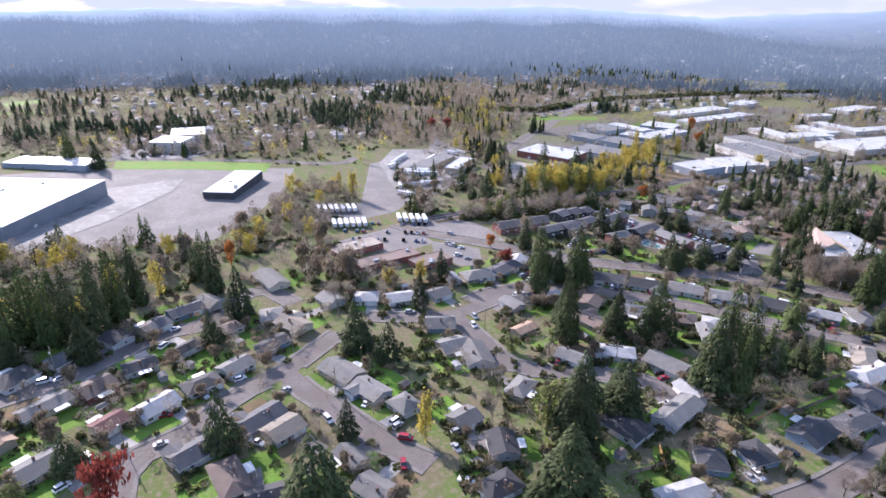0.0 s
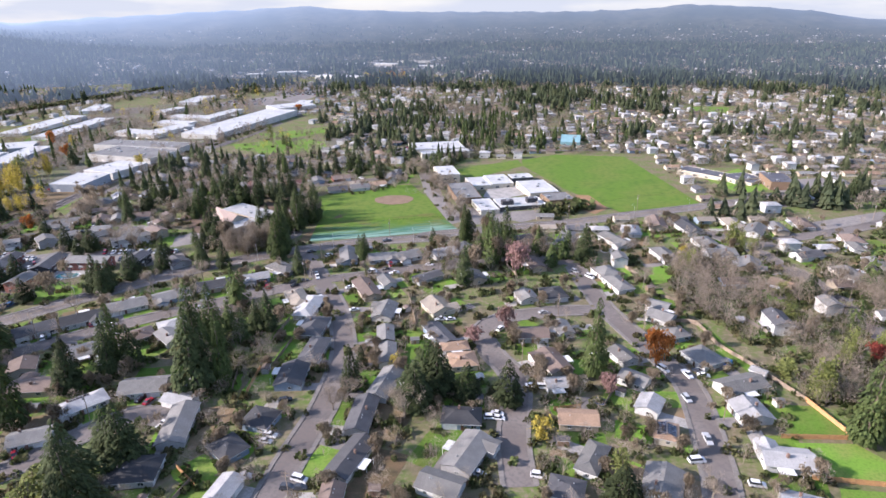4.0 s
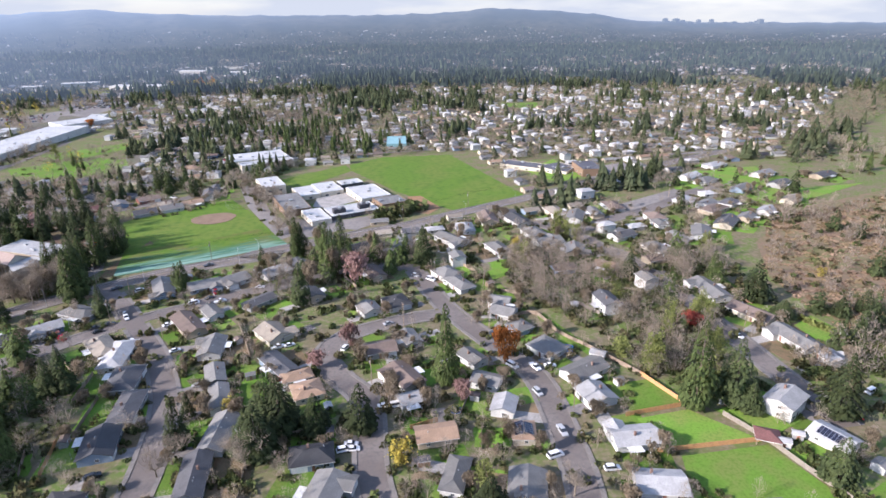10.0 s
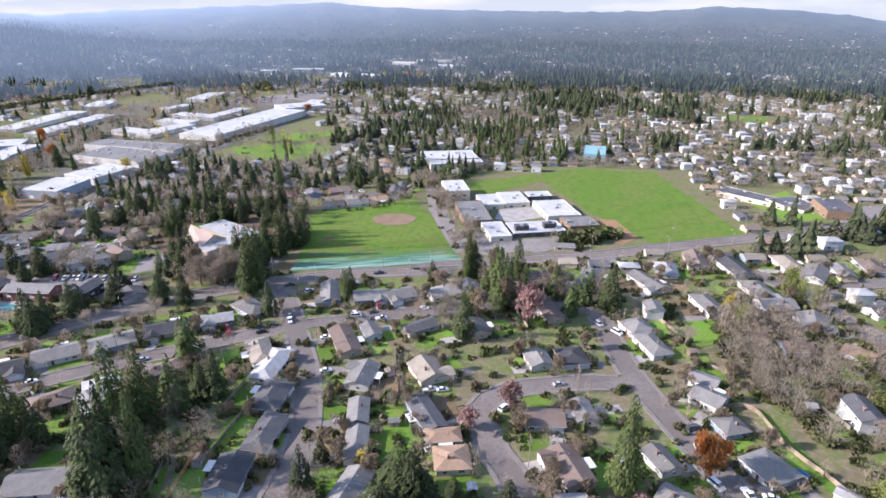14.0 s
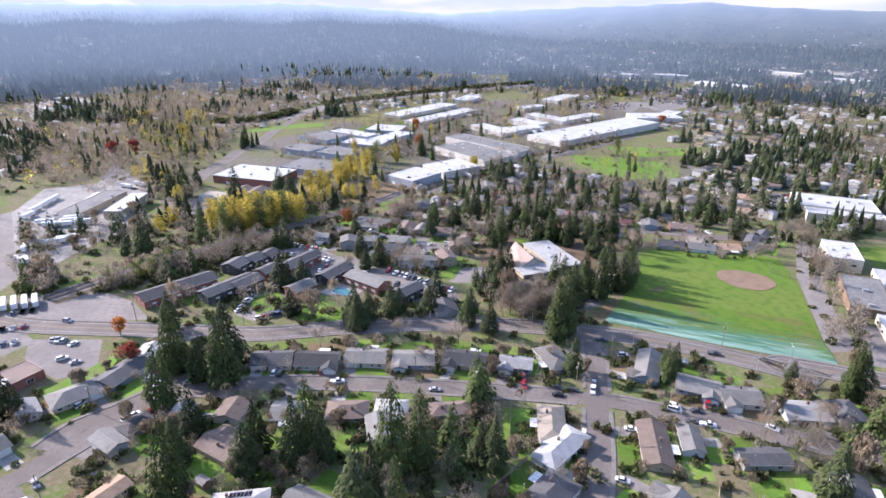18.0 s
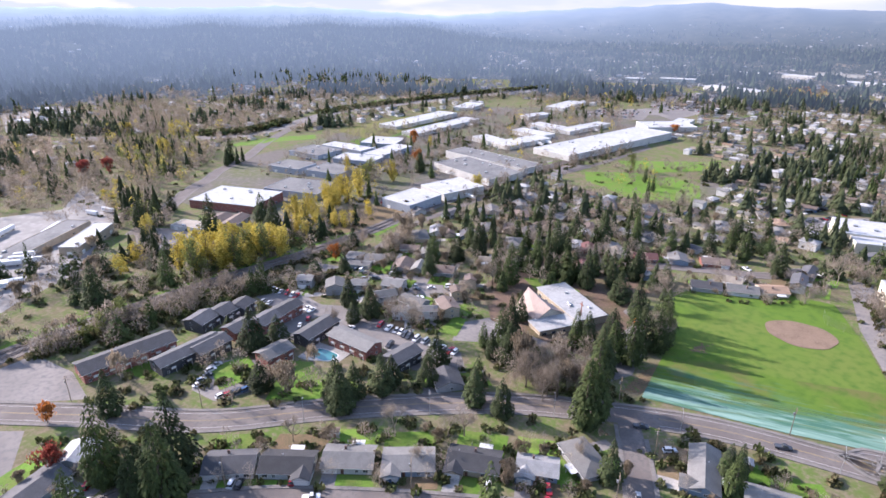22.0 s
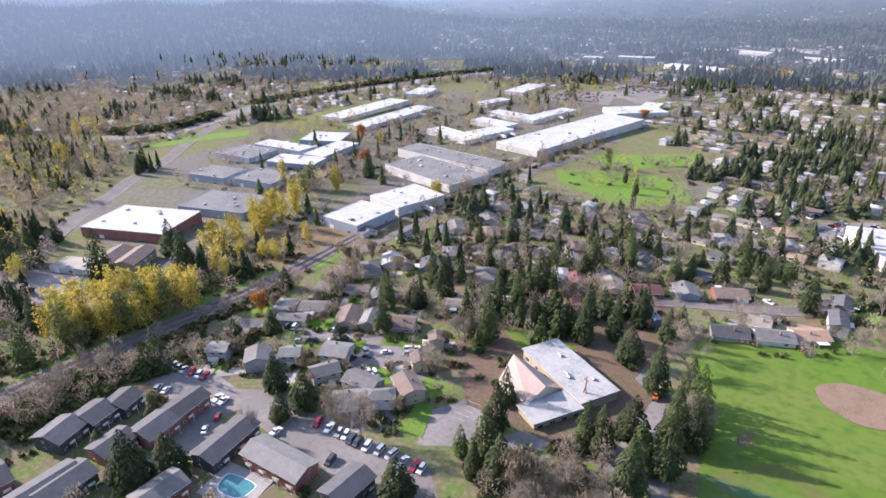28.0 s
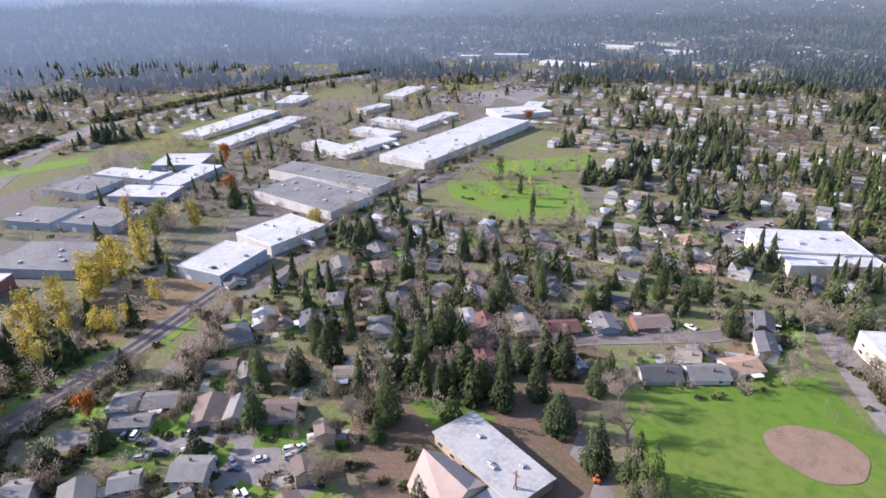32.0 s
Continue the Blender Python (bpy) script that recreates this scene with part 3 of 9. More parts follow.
def flat_building(kind, x, y, turn, L, W, height, roof, wall):
    """A flat-roofed building: walls, recessed roof behind a parapet, strip windows, doors, rooftop units."""
    b = root(kind, x, y, turn, min(gz(x + dx, y + dy) for dx in (-L / 4, L / 4) for dy in (-W / 4, W / 4)))
    wall_word = dict(concrete="pale concrete", bluegrey="blue-grey concrete", brick="red brick", steel="grey ribbed steel", cream="cream", tan="tan", teal="teal", brown="brown", darkbrick="dark-clad")[wall]
    tagged(b, "%s %s with a flat %s roof" % (wall_word, kind.replace("_", " "), FLAT_WORD[roof]), kind.replace("_", " "))
    big_spots.append((x, y, L, W, turn))
    bm = bmesh.new()
    put_box(bm, -L / 2, L / 2, -W / 2, W / 2, -1.5, height - 0.5)
    part("wall", mesh_of("wall", bm, WALL[wall]), b)
    bm = bmesh.new()
    put_box(bm, -L / 2 + 0.3, L / 2 - 0.3, -W / 2 + 0.3, W / 2 - 0.3, height - 0.496, height - 0.2)
    part("roof", mesh_of("roof", bm, FLAT[roof]), b)
    for x0, x1, y0, y1 in ((-L / 2, L / 2, -W / 2, -W / 2 + 0.3), (-L / 2, L / 2, W / 2 - 0.3, W / 2), (-L / 2, -L / 2 + 0.3, -W / 2 + 0.3, W / 2 - 0.3), (L / 2 - 0.3, L / 2, -W / 2 + 0.3, W / 2 - 0.3)):
        bm = bmesh.new()
        put_box(bm, x0, x1, y0, y1, height - 0.496, height)
        part("parapet", mesh_of("parapet", bm, WALL[wall] if roof != "white" else TRIM), b)
    for i in range(int(min(9, max(2, L * W / 420)))):
        sx, sy = rnd.uniform(1.4, 3.0), rnd.uniform(1.4, 2.6)
        part("rooftop_unit", block("rooftop_unit", round(sx, 1), round(sy, 1), 1.1, METAL), b, m=pose(rnd.uniform(-0.4, 0.4) * L, rnd.uniform(-0.4, 0.4) * W, height - 0.2))
    storeys = max(1, int(height / 3.6)) if kind in ("school", "apartment_block", "office", "hall") else 1
    for side, length, depth, t in ((-1, L, W, 0), (1, L, W, 180), (-1, W, L, -90), (1, W, L, 90)):
        n = int(min(6 if math.hypot(x + 60, y - 150) < 420 else 2, length / 8))
        for i in range(n):
            u = (i + 0.5) / n * length - length / 2
            px, py = (u, side * depth / 2) if t in (0, 180) else (side * depth / 2, u)
            if kind in ("warehouse", "depot") and i % 2 == 0:
                part("loading_door", block("loading_door", 3.2, 0.14, 3.4, GARAGE), b, m=pose(px, py, 0.05, 0, 0, t))
            else:
                for level in range(storeys):
                    put_window(b, px, py, 1.0 + level * 3.4, t, 2.6, 1.5)
    return b


def apartment(x, y, turn, L, W, roof, wall):
    """A two-storey apartment wing with balconies under a long gable roof."""
    b = root("apartment_wing", x, y, turn)
    tagged(b, "two-storey %s apartment wing with a slate-grey gable roof" % dict(brick="red brick", darkbrick="dark-sided", tan="tan")[wall], "apartment building", "apartment wings")
    big_spots.append((x, y, L, W, turn))
    part("wall", house_body(L, W, 5.2, W * 0.17, WALL[wall], False), b)
    part("roof", gable_roof(L, W, W * 0.17, 5.2, 0.7, ROOF[roof], False), b)
    n = max(2, int(L / 5.6))
    for i in range(n):
        u = (i + 0.5) / n * L - L / 2
        for side, t in ((-1, 0), (1, 180)):
            for level in (0, 1):
                put_window(b, u - 0.9, side * W / 2, 0.9 + 2.6 * level, t, 1.2, 1.2)
            bal = part("balcony", block("balcony_floor", 2.0, 1.3, 0.18, WOOD), b, m=pose(u + 1.0, side * (W / 2 + 0.65), 2.6))
            part("railing", block("railing", 2.0, 0.08, 0.95, TRIM), bal, m=pose(0, side * 0.6, 0.18))
            part("balcony_post", block("balcony_post", 0.15, 0.15, 3.6, TRIM, -1.0), bal, m=pose(0.9, side * 0.55, -2.6))
    for side, t in ((-1, -90), (1, 90)):
        for level in (0, 1):
            put_window(b, side * L / 2, 1.5, 0.9 + 2.6 * level, t, 1.2, 1.2)
    return b


# ---- trees ----
def conifer_mesh(seed, slim, light=False):
    """Crown of a conifer of unit height and unit radius: many small drooping sprays round an uneven, lobed outline."""
    r = random.Random(seed)
    pts, polys = [], []
    count = 280 if light else 1500
    size = 0.37 if light else 0.165
    for i in range(count):
        f = 1 - math.sqrt(r.random()) if r.random() < 0.75 else r.random()
        f = min(0.985, f)
        z = 0.07 + 0.92 * f
        a = r.uniform(0, 6.283)
        lobe = 1 + 0.5 * noise.noise(Vector((1.7 * math.cos(a), 1.7 * math.sin(a), z * 6 + seed)))
        reach = ((1 - f) ** (0.6 if slim else 0.78) * min(1, 0.62 + f * 3.0) + 0.035) * lobe
        R = reach * (0.45 + 0.55 * math.sqrt(r.random()))
        ca, sa = math.cos(a), math.sin(a)
        ln = size * r.uniform(0.7, 1.35) * (0.45 + 0.75 * (1 - f))
        w = ln * r.uniform(0.3, 0.5)
        tip = r.uniform(0.1, 0.24) * ln
        yaw = r.uniform(-0.7, 0.7)
        dx, dy = math.cos(a + yaw), math.sin(a + yaw)
        x, y = (R - ln * 0.5) * ca, (R - ln * 0.5) * sa
        b = len(pts)
        pts += [(x, y, z + 0.012), (x + dx * ln * 0.55 - dy * w, y + dy * ln * 0.55 + dx * w, z - tip * 0.45), (x + dx * ln, y + dy * ln, z - tip),
                (x + dx * ln * 0.55 + dy * w, y + dy * ln * 0.55 - dx * w, z - tip * 0.45)]
        polys += [(b, b + 1, b + 2), (b, b + 2, b + 3)]
    me = bpy.data.meshes.new("crown")
    me.from_pydata(pts, [], polys)
    me.materials.append(CEDARLEAF if slim else NEEDLE)
    return me


def taper(bm, a, b, ra, rb, sides=5):
    a, b = Vector(a), Vector(b)
    q = (b - a).to_track_quat("Z", "Y")
    ring = []
    for p, r in ((a, ra), (b, rb)):
        ring.append([bm.verts.new(p + q @ Vector((r * math.cos(6.283 * i / sides), r * math.sin(6.283 * i / sides), 0))) for i in range(sides)])
    for i in range(sides if sides > 2 else 1):
        bm.faces.new([ring[0][i], ring[0][(i + 1) % sides], ring[1][(i + 1) % sides], ring[1][i]])


def trunk_mesh():
    bm = bmesh.new()
    taper(bm, (0, 0, -0.03), (0.004, 0.002, 0.5), 0.02, 0.012, 7)
    taper(bm, (0.004, 0.002, 0.5), (0, 0, 0.97), 0.012, 0.002, 7)
    return mesh_of("trunk", bm, BARK)


def conifer(x, y, height, radius):
    slim = radius / height < 0.2 and rnd.random() < 0.75
    t = root("conifer", x, y, rnd.uniform(0, 360))
    tagged(t, "tall green cedar with dense drooping foliage" if slim else "dark green fir with layered drooping boughs", "tree", "evergreen trees")
    part("trunk", shared("trunk", trunk_mesh), t, m=Matrix.Diagonal((height, height, height, 1)))
    k = rnd.randint(0, 3)
    part("crown", shared(("crown", slim, k), lambda: conifer_mesh(40 + k + 10 * slim, slim)), t, m=Matrix.Diagonal((radius * 1.2, radius * 1.2, height, 1)))
    return t


def limb_set(seed, twigs):
    """Trunk and limbs of a broad-leaved tree of unit height and about unit spread, and the ends of its branches."""
    r = random.Random(seed)
    bm = bmesh.new()
    ends = []

    def grow(p, d, length, rad, level):
        q = p + d * length
        taper(bm, p, q, rad, rad * 0.6, (5 if level < 2 else 3) if twigs or level < 2 else 2)
        if level == 4 or (level == 3 and not twigs):
            ends.append(q)
            return
        for i in range(3 if level else 5):
            side = Vector((r.uniform(-1, 1), r.uniform(-1, 1), r.uniform(-0.1, 0.9))).normalized()
            nd = (d * r.uniform(0.5, 0.9) + side * r.uniform(0.6, 0.95)).normalized()
            grow(q if i else p.lerp(q, 0.8), nd, length * r.uniform(0.58, 0.8), rad * 0.55, level + 1)

    grow(Vector((0, 0, -0.03)), Vector((0, 0, 1)), 0.3, 0.022, 0)
    tall = max(e.z for e in ends)
    wide = sorted(math.hypot(e.x, e.y) for e in ends)[int(len(ends) * 0.9)]
    fit = Matrix.Diagonal((0.92 / wide, 0.92 / wide, 0.95 / tall, 1))
    for v in bm.verts:
        v.co = fit @ v.co
    return bm, [fit @ e for e in ends]


def bare_mesh(seed):
    """Trunk, limbs and a dense haze of thin twigs of a leafless tree of unit height and radius."""
    bm, ends = limb_set(seed, True)
    r = random.Random(seed + 1)
    for e in ends:
        for i in range(11):
            p = e + Vector((r.gauss(0, 0.09), r.gauss(0, 0.09), r.gauss(0, 0.05)))
            d = Vector((r.uniform(-1, 1), r.uniform(-1, 1), r.uniform(-0.1, 1))).normalized() * r.uniform(0.1, 0.22)
            s = Vector((r.uniform(-1, 1), r.uniform(-1, 1), 0)) * 0.008
            bm.faces.new([bm.verts.new(p + s), bm.verts.new(p - s), bm.verts.new(p + d)])
    return mesh_of("branchwork", bm, TWIG)


def fuzz_mesh(seed, twigs=90, wide=0.026):
    """A leafless tree seen from far off: a trunk, a few limbs and a cloud of fine twigs, of unit height and radius."""
    r = random.Random(seed)
    pts, polys = [], []

    def sliver(p, d, w):
        b = len(pts)
        s = Vector((r.uniform(-1, 1), r.uniform(-1, 1), r.uniform(-0.3, 0.3))).normalized() * w
        pts.extend((tuple(p - s), tuple(p + s), tuple(p + d)))
        polys.append((b, b + 1, b + 2))
    for i in range(3):
        sliver(Vector((0, 0, -0.03)), Vector((r.uniform(-0.1, 0.1), r.uniform(-0.1, 0.1), 0.8)), 0.024)
    for i in range(9):
        a = r.uniform(0, 6.283)
        sliver(Vector((0, 0, r.uniform(0.1, 0.4))), Vector((0.7 * math.cos(a), 0.75 * math.sin(a), r.uniform(0.3, 0.55))), 0.016)
    for i in range(twigs):
        a, e = r.uniform(0, 6.283), r.random()
        q = math.sqrt(max(0.05, 1 - (2 * e - 0.9) ** 2)) * math.sqrt(r.random()) * 0.85
        p = Vector((q * math.cos(a), q * math.sin(a), 0.22 + 0.7 * e))
        d = Vector((p.x + r.uniform(-0.6, 0.6), p.y + r.uniform(-0.6, 0.6), r.uniform(0.0, 0.8))).normalized() * r.uniform(0.16, 0.34)
        sliver(p, Vector((d.x, d.y, d.z * 0.6)), wide * r.uniform(0.7, 1.3))
    me = bpy.data.meshes.new("twigs")
    me.from_pydata(pts, [], polys)
    return me


def bare_tree(x, y, height, radius):
    t = root("bare_tree", x, y, rnd.uniform(0, 360))
    tagged(t, "leafless broad tree with fine grey-brown twigs", "tree", "bare trees")
    k = rnd.randint(0, 3)
    part("branchwork", shared(("bare", k), lambda: bare_mesh(70 + k)), t, m=Matrix.Diagonal((radius * 1.1, radius * 1.1, height, 1)))
    return t


def leaf_mesh(seed, ends, mat, per=16):
    r = random.Random(seed)
    pts, polys = [], []
    fill = []
    for i in range(len(ends) if per > 9 else 0):
        a, z = r.uniform(0, 6.283), r.uniform(0.22, 0.98)
        q = math.sin(math.pi * min(1, (1.02 - z) * 1.25 + 0.05) ** 0.8) ** 0.6 * r.uniform(0.35, 0.95)
        fill.append(Vector((q * math.cos(a), q * math.sin(a), z)))
    for e in list(ends) + fill:
        for i in range(per):
            c = e + Vector((r.gauss(0, 0.11), r.gauss(0, 0.11), r.gauss(0, 0.06)))
            u = Vector((r.uniform(-1, 1), r.uniform(-1, 1), r.uniform(-1, 1))).normalized()
            v = u.orthogonal().normalized()
            s = r.uniform(0.045, 0.095)
            b = len(pts)
            pts += [c - u * s, c + v * s * 0.7, c + u * s, c - v * s * 0.7]
            polys.append((b, b + 1, b + 2, b + 3))
    me = bpy.data.meshes.new("foliage")
    me.from_pydata([tuple(p) for p in pts], [], polys)
    me.materials.append(mat)
    return me


def column_mesh(seed, mat):
    """Foliage of a tall lobed poplar of unit height and radius: leaves in loose plumes from near the ground to the tip."""
    r = random.Random(seed)
    pts, polys = [], []
    for p in range(36):
        a, z0 = r.uniform(0, 6.283), r.uniform(0.1, 0.8)
        wide = math.sin(math.pi * min(1, 0.12 + 0.86 * z0)) ** 0.6
        q = r.uniform(0.15, 0.72) * wide
        cx, cy, tall = q * math.cos(a), q * math.sin(a), r.uniform(0.16, 0.3)
        for i in range(24):
            u = r.random()
            e = 0.44 * (1 - u * 0.65) * wide
            c = Vector((cx + r.gauss(0, 0.5) * e, cy + r.gauss(0, 0.5) * e, min(1.0, z0 + tall * (u - 0.35))))
            d = Vector((r.uniform(-1, 1), r.uniform(-1, 1), r.uniform(-0.5, 0.5))).normalized()
            w = d.orthogonal().normalized()
            s = r.uniform(0.055, 0.105)
            b = len(pts)
            for k, v in ((-1, d), (0.7, w), (1, d), (-0.7, w)):
                o = c + v * (s * k)
                pts.append((o.x, o.y, c.z + (o.z - c.z) * 0.35))
            polys.append((b, b + 1, b + 2, b + 3))
    me = bpy.data.meshes.new("foliage")
    me.from_pydata(pts, [], polys)
    me.materials.append(mat)
    return me


def leafy_tree(x, y, height, radius, colour):
    t = root("leafy_tree", x, y, rnd.uniform(0, 360))
    word = dict(orange="bright orange", red="deep red", yellow="golden yellow", lime="yellow-green", pink="faded pink-brown", dusk="dull brown")[colour]
    tagged(t, "autumn tree with %s leaves on open branches" % word, "tree", "autumn trees")
    k = rnd.randint(0, 1)

    def both():
        bm, ends = limb_set(90 + k, False)
        return mesh_of("branchwork", bm, BARK), ends
    limbs, ends = shared(("limbs", k), both)
    sc = Matrix.Diagonal((radius * 1.05, radius * 1.05, height, 1))
    part("branchwork", limbs, t, m=sc)
    if colour in ("yellow", "lime"):
        part("foliage", sources_of(colour)[rnd.randint(0, 2)], t, m=sc)
        return t
    part("foliage", shared(("leaves", colour, k), lambda: leaf_mesh(95 + k, ends, LEAF[colour], 13 if colour in ("pink", "dusk") else 12)), t, m=sc)
    return t


def inside(x, y, poly):
    odd = False
    for (ax, ay), (bx, by) in zip(poly, poly[1:] + poly[:1]):
        if (ay > y) != (by > y) and x < (bx - ax) * (y - ay) / (by - ay) + ax:
            odd = not odd
    return odd


def raw(me):
    """Vertices and triangles of a mesh as arrays."""
    v = np.empty(len(me.vertices) * 3)
    me.vertices.foreach_get("co", v)
    me.calc_loop_triangles()
    t = np.empty(len(me.loop_triangles) * 3, dtype=np.int64)
    me.loop_triangles.foreach_get("vertices", t)
    return v.reshape(-1, 3), t.reshape(-1, 3)


def gathered(name, label, mat, sources, spots):
    """ONE mesh of many plants, each a turned and scaled copy of one of the source meshes."""
    vs, ts, base = [], [], 0
    cache = [raw(m) for m in sources]
    for x, y, h, rad, turn, k in spots:
        v, t = cache[k % len(cache)]
        c, s = math.cos(turn) * rad, math.sin(turn) * rad
        z = gz(x, y) - 0.2
        vs.append(np.stack([x + v[:, 0] * c - v[:, 1] * s, y + v[:, 0] * s + v[:, 1] * c, z + v[:, 2] * h], 1))
        ts.append(t + base)
        base += len(v)
    if not vs:
        return None
    V, T = np.concatenate(vs), np.concatenate(ts)
    me = bpy.data.meshes.new(name)
    me.vertices.add(len(V))
    me.vertices.foreach_set("co", V.ravel())
    me.loops.add(len(T) * 3)
    me.loops.foreach_set("vertex_index", T.ravel())
    me.polygons.add(len(T))
    me.polygons.foreach_set("loop_start", np.arange(0, len(T) * 3, 3))
    me.polygons.foreach_set("loop_total", np.full(len(T), 3))
    me.update()
    me.validate()
    me.materials.append(mat)
    return tagged(new(name, me), label, kind="stuff")


def shrub_mesh(seed):
    """A low bush: a heap of small leaf sprays round a few stems."""
    r = random.Random(seed)
    pts, polys = [], []
    for i in range(32):
        a, e = r.uniform(0, 6.283), r.uniform(0.05, 1.0)
        q = math.sqrt(max(0.05, 1 - (e - 0.35) ** 2 * 1.8)) * r.uniform(0.55, 1.0)
        c = Vector((q * math.cos(a), q * math.sin(a), e * r.uniform(0.75, 1.05)))
        u = Vector((r.uniform(-1, 1), r.uniform(-1, 1), r.uniform(-0.4, 1))).normalized()
        v = u.orthogonal().normalized()
        s = r.uniform(0.26, 0.5)
        b = len(pts)
        pts += [tuple(c - u * s), tuple(c + v * s * 0.8), tuple(c + u * s), tuple(c - v * s * 0.8)]
        polys += [(b, b + 1, b + 2), (b, b + 2, b + 3)]
    me = bpy.data.meshes.new("shrub")
    me.from_pydata(pts, [], polys)
    return me


def plain_tree_mesh(seed, fir):
    """A tree of unit height and radius for far groves: skirts of drooping blades, or a loose crown of leaf pieces."""
    r = random.Random(seed)
    pts, polys = [], []
    if fir:
        for lo, hi, w in ((0.05, 0.34, 1.0), (0.18, 0.5, 0.88), (0.34, 0.66, 0.7), (0.5, 0.82, 0.5), (0.66, 1.0, 0.32)):
            top, a = len(pts), r.uniform(0, 6.283)
            pts.append((r.uniform(-0.1, 0.1), r.uniform(-0.1, 0.1), hi))
            for i in range(9):
                a, k = a + 0.698, w * r.uniform(0.6, 1.2)
                half, b, z = r.uniform(0.28, 0.42), len(pts), lo + r.uniform(-0.05, 0.05)
                pts += [(k * math.cos(a - half), k * math.sin(a - half), z), (k * math.cos(a + half), k * math.sin(a + half), z + 0.03)]
                polys.append((top, b, b + 1))
    else:
        for i in range(80):
            a, e = r.uniform(0, 6.283), r.random()
            q = math.sqrt(max(0.05, 1 - (2 * e - 0.95) ** 2)) * math.sqrt(r.random()) * r.uniform(0.8, 1.1)
            c, k, b = Vector((q * math.cos(a), q * math.sin(a), 0.15 + 0.85 * e)), r.uniform(0.12, 0.26), len(pts)
            for j in range(3):
                pts.append(tuple(c + Vector((r.uniform(-1, 1), r.uniform(-1, 1), r.uniform(-0.35, 0.35))) * k))
            polys.append((b, b + 1, b + 2))
    me = bpy.data.meshes.new("crown")
    me.from_pydata(pts, [], polys)
    return me


def sources_of(kind):
    if kind in ("farfir", "farleaf"):
        return [shared((kind, k), lambda: plain_tree_mesh(210 + k, kind == "farfir")) for k in (0, 1, 2, 3)]
    if kind == "conifer":
        return [shared(("light", s, k), lambda: conifer_mesh(140 + k + 10 * s, s, True)) for s in (False, True) for k in (0, 1)]
    if kind in ("shrub", "drybush"):
        return [shared(("shrub", k), lambda: shrub_mesh(160 + k)) for k in (0, 1, 2)]
    if kind == "farbare":
        return [shared(("farbare", k), lambda: fuzz_mesh(70 + k, 130, 0.042)) for k in (0, 1, 2, 3)]
    if kind in ("yellow", "lime", "poplar"):
        kind = "yellow" if kind == "poplar" else kind
        return [shared(("column", kind, k), lambda: column_mesh(180 + k, LEAF[kind])) for k in (0, 1, 2)]
    if kind == "bare":
        return [shared(("lightbare", k), lambda: fuzz_mesh(170 + k, 260, 0.011)) for k in (0, 1, 2, 3)]
    out = []
    for k in (0, 1):
        bm, ends = limb_set(90 + k, False)
        bm.free()
        out.append(shared(("leaves", kind, k), lambda: leaf_mesh(95 + k, ends, LEAF[kind], 5 if kind in ("pink", "dusk") else 9)))
    return out


def grove(seed, poly, **kinds):
    """A stand of trees and bushes within an outline, one mesh for each kind of plant."""
    r = random.Random(seed)
    x0, x1, y0, y1 = min(p[0] for p in poly), max(p[0] for p in poly), min(p[1] for p in poly), max(p[1] for p in poly)
    for kind, count in kinds.items():
        spots, tries = [], 0
        while len(spots) < count and tries < count * 30:
            tries += 1
            x, y = r.uniform(x0, x1), r.uniform(y0, y1)
            if not inside(x, y, poly) or on_road(x, y, 0.5) or not clear_of(x, y, 0.5) or in_building(x, y):
                continue
            h, rad = dict(conifer=(r.uniform(11, 22), r.uniform(2.8, 4.8)), drybush=(r.uniform(0.4, 1.3), r.uniform(0.7, 2.0)), shrub=(r.uniform(1.2, 3.0), r.uniform(1.2, 2.8)), bare=(r.uniform(8, 14), r.uniform(3.2, 5.5)), poplar=(r.uniform(15, 24), r.uniform(5.0, 7.2)), yellow=(r.uniform(10, 19), r.uniform(4.2, 6.5))).get(
                kind, (r.uniform(9, 19), r.uniform(3.2, 5.2)))
            spots.append((x, y, h, rad, r.uniform(0, 6.283), r.randint(0, 11)))
        name, label = dict(conifer=("evergreen_grove", "stand of dark green firs and cedars"), shrub=("undergrowth", "low tangled green and brown bushes"), drybush=("dry_brush", "dry russet brambles and dead brush"),
                           bare=("bare_thicket", "thicket of leafless grey-brown trees")).get(kind, ("autumn_grove", "stand of %s autumn trees" % dict(yellow="golden", poplar="tall golden", lime="yellow-green", dusk="brown").get(kind, kind)))
        away = math.hypot(sum(p[0] for p in poly) / len(poly) + 40, sum(p[1] for p in poly) / len(poly) - 110)
        gathered(name, label, dict(poplar=LEAF["yellow"], drybush=DRYBUSH, conifer=NEEDLE if seed % 2 else CEDARLEAF, shrub=SHRUB, bare=TWIG).get(kind) or LEAF[kind], sources_of("farbare" if kind == "bare" and away > 200 else "farfir" if kind == "conifer" and away > 400 else "farleaf" if kind not in ("bare", "shrub", "drybush", "conifer") and away > 480 else kind), spots)


def on_road(x, y, gap):
    for _, w, line in road_lines:
        for q in line[::2]:
            if abs(q.x - x) < w / 2 + gap + 1 and abs(q.y - y) < w / 2 + gap + 1:
                return True
    return False


def clear_of(x, y, gap):
    for hx, hy, L, W, turn, _ in house_spots:
        if abs(hx - x) < 14 + gap and abs(hy - y) < 14 + gap:
            c, s = math.cos(radians(turn)), math.sin(radians(turn))
            u, v = (x - hx) * c + (y - hy) * s, (y - hy) * c - (x - hx) * s
            if abs(u) < L / 2 + 1.5 + gap and abs(v) < W / 2 + 1.5 + gap:
                return False
    return True


big_spots = []


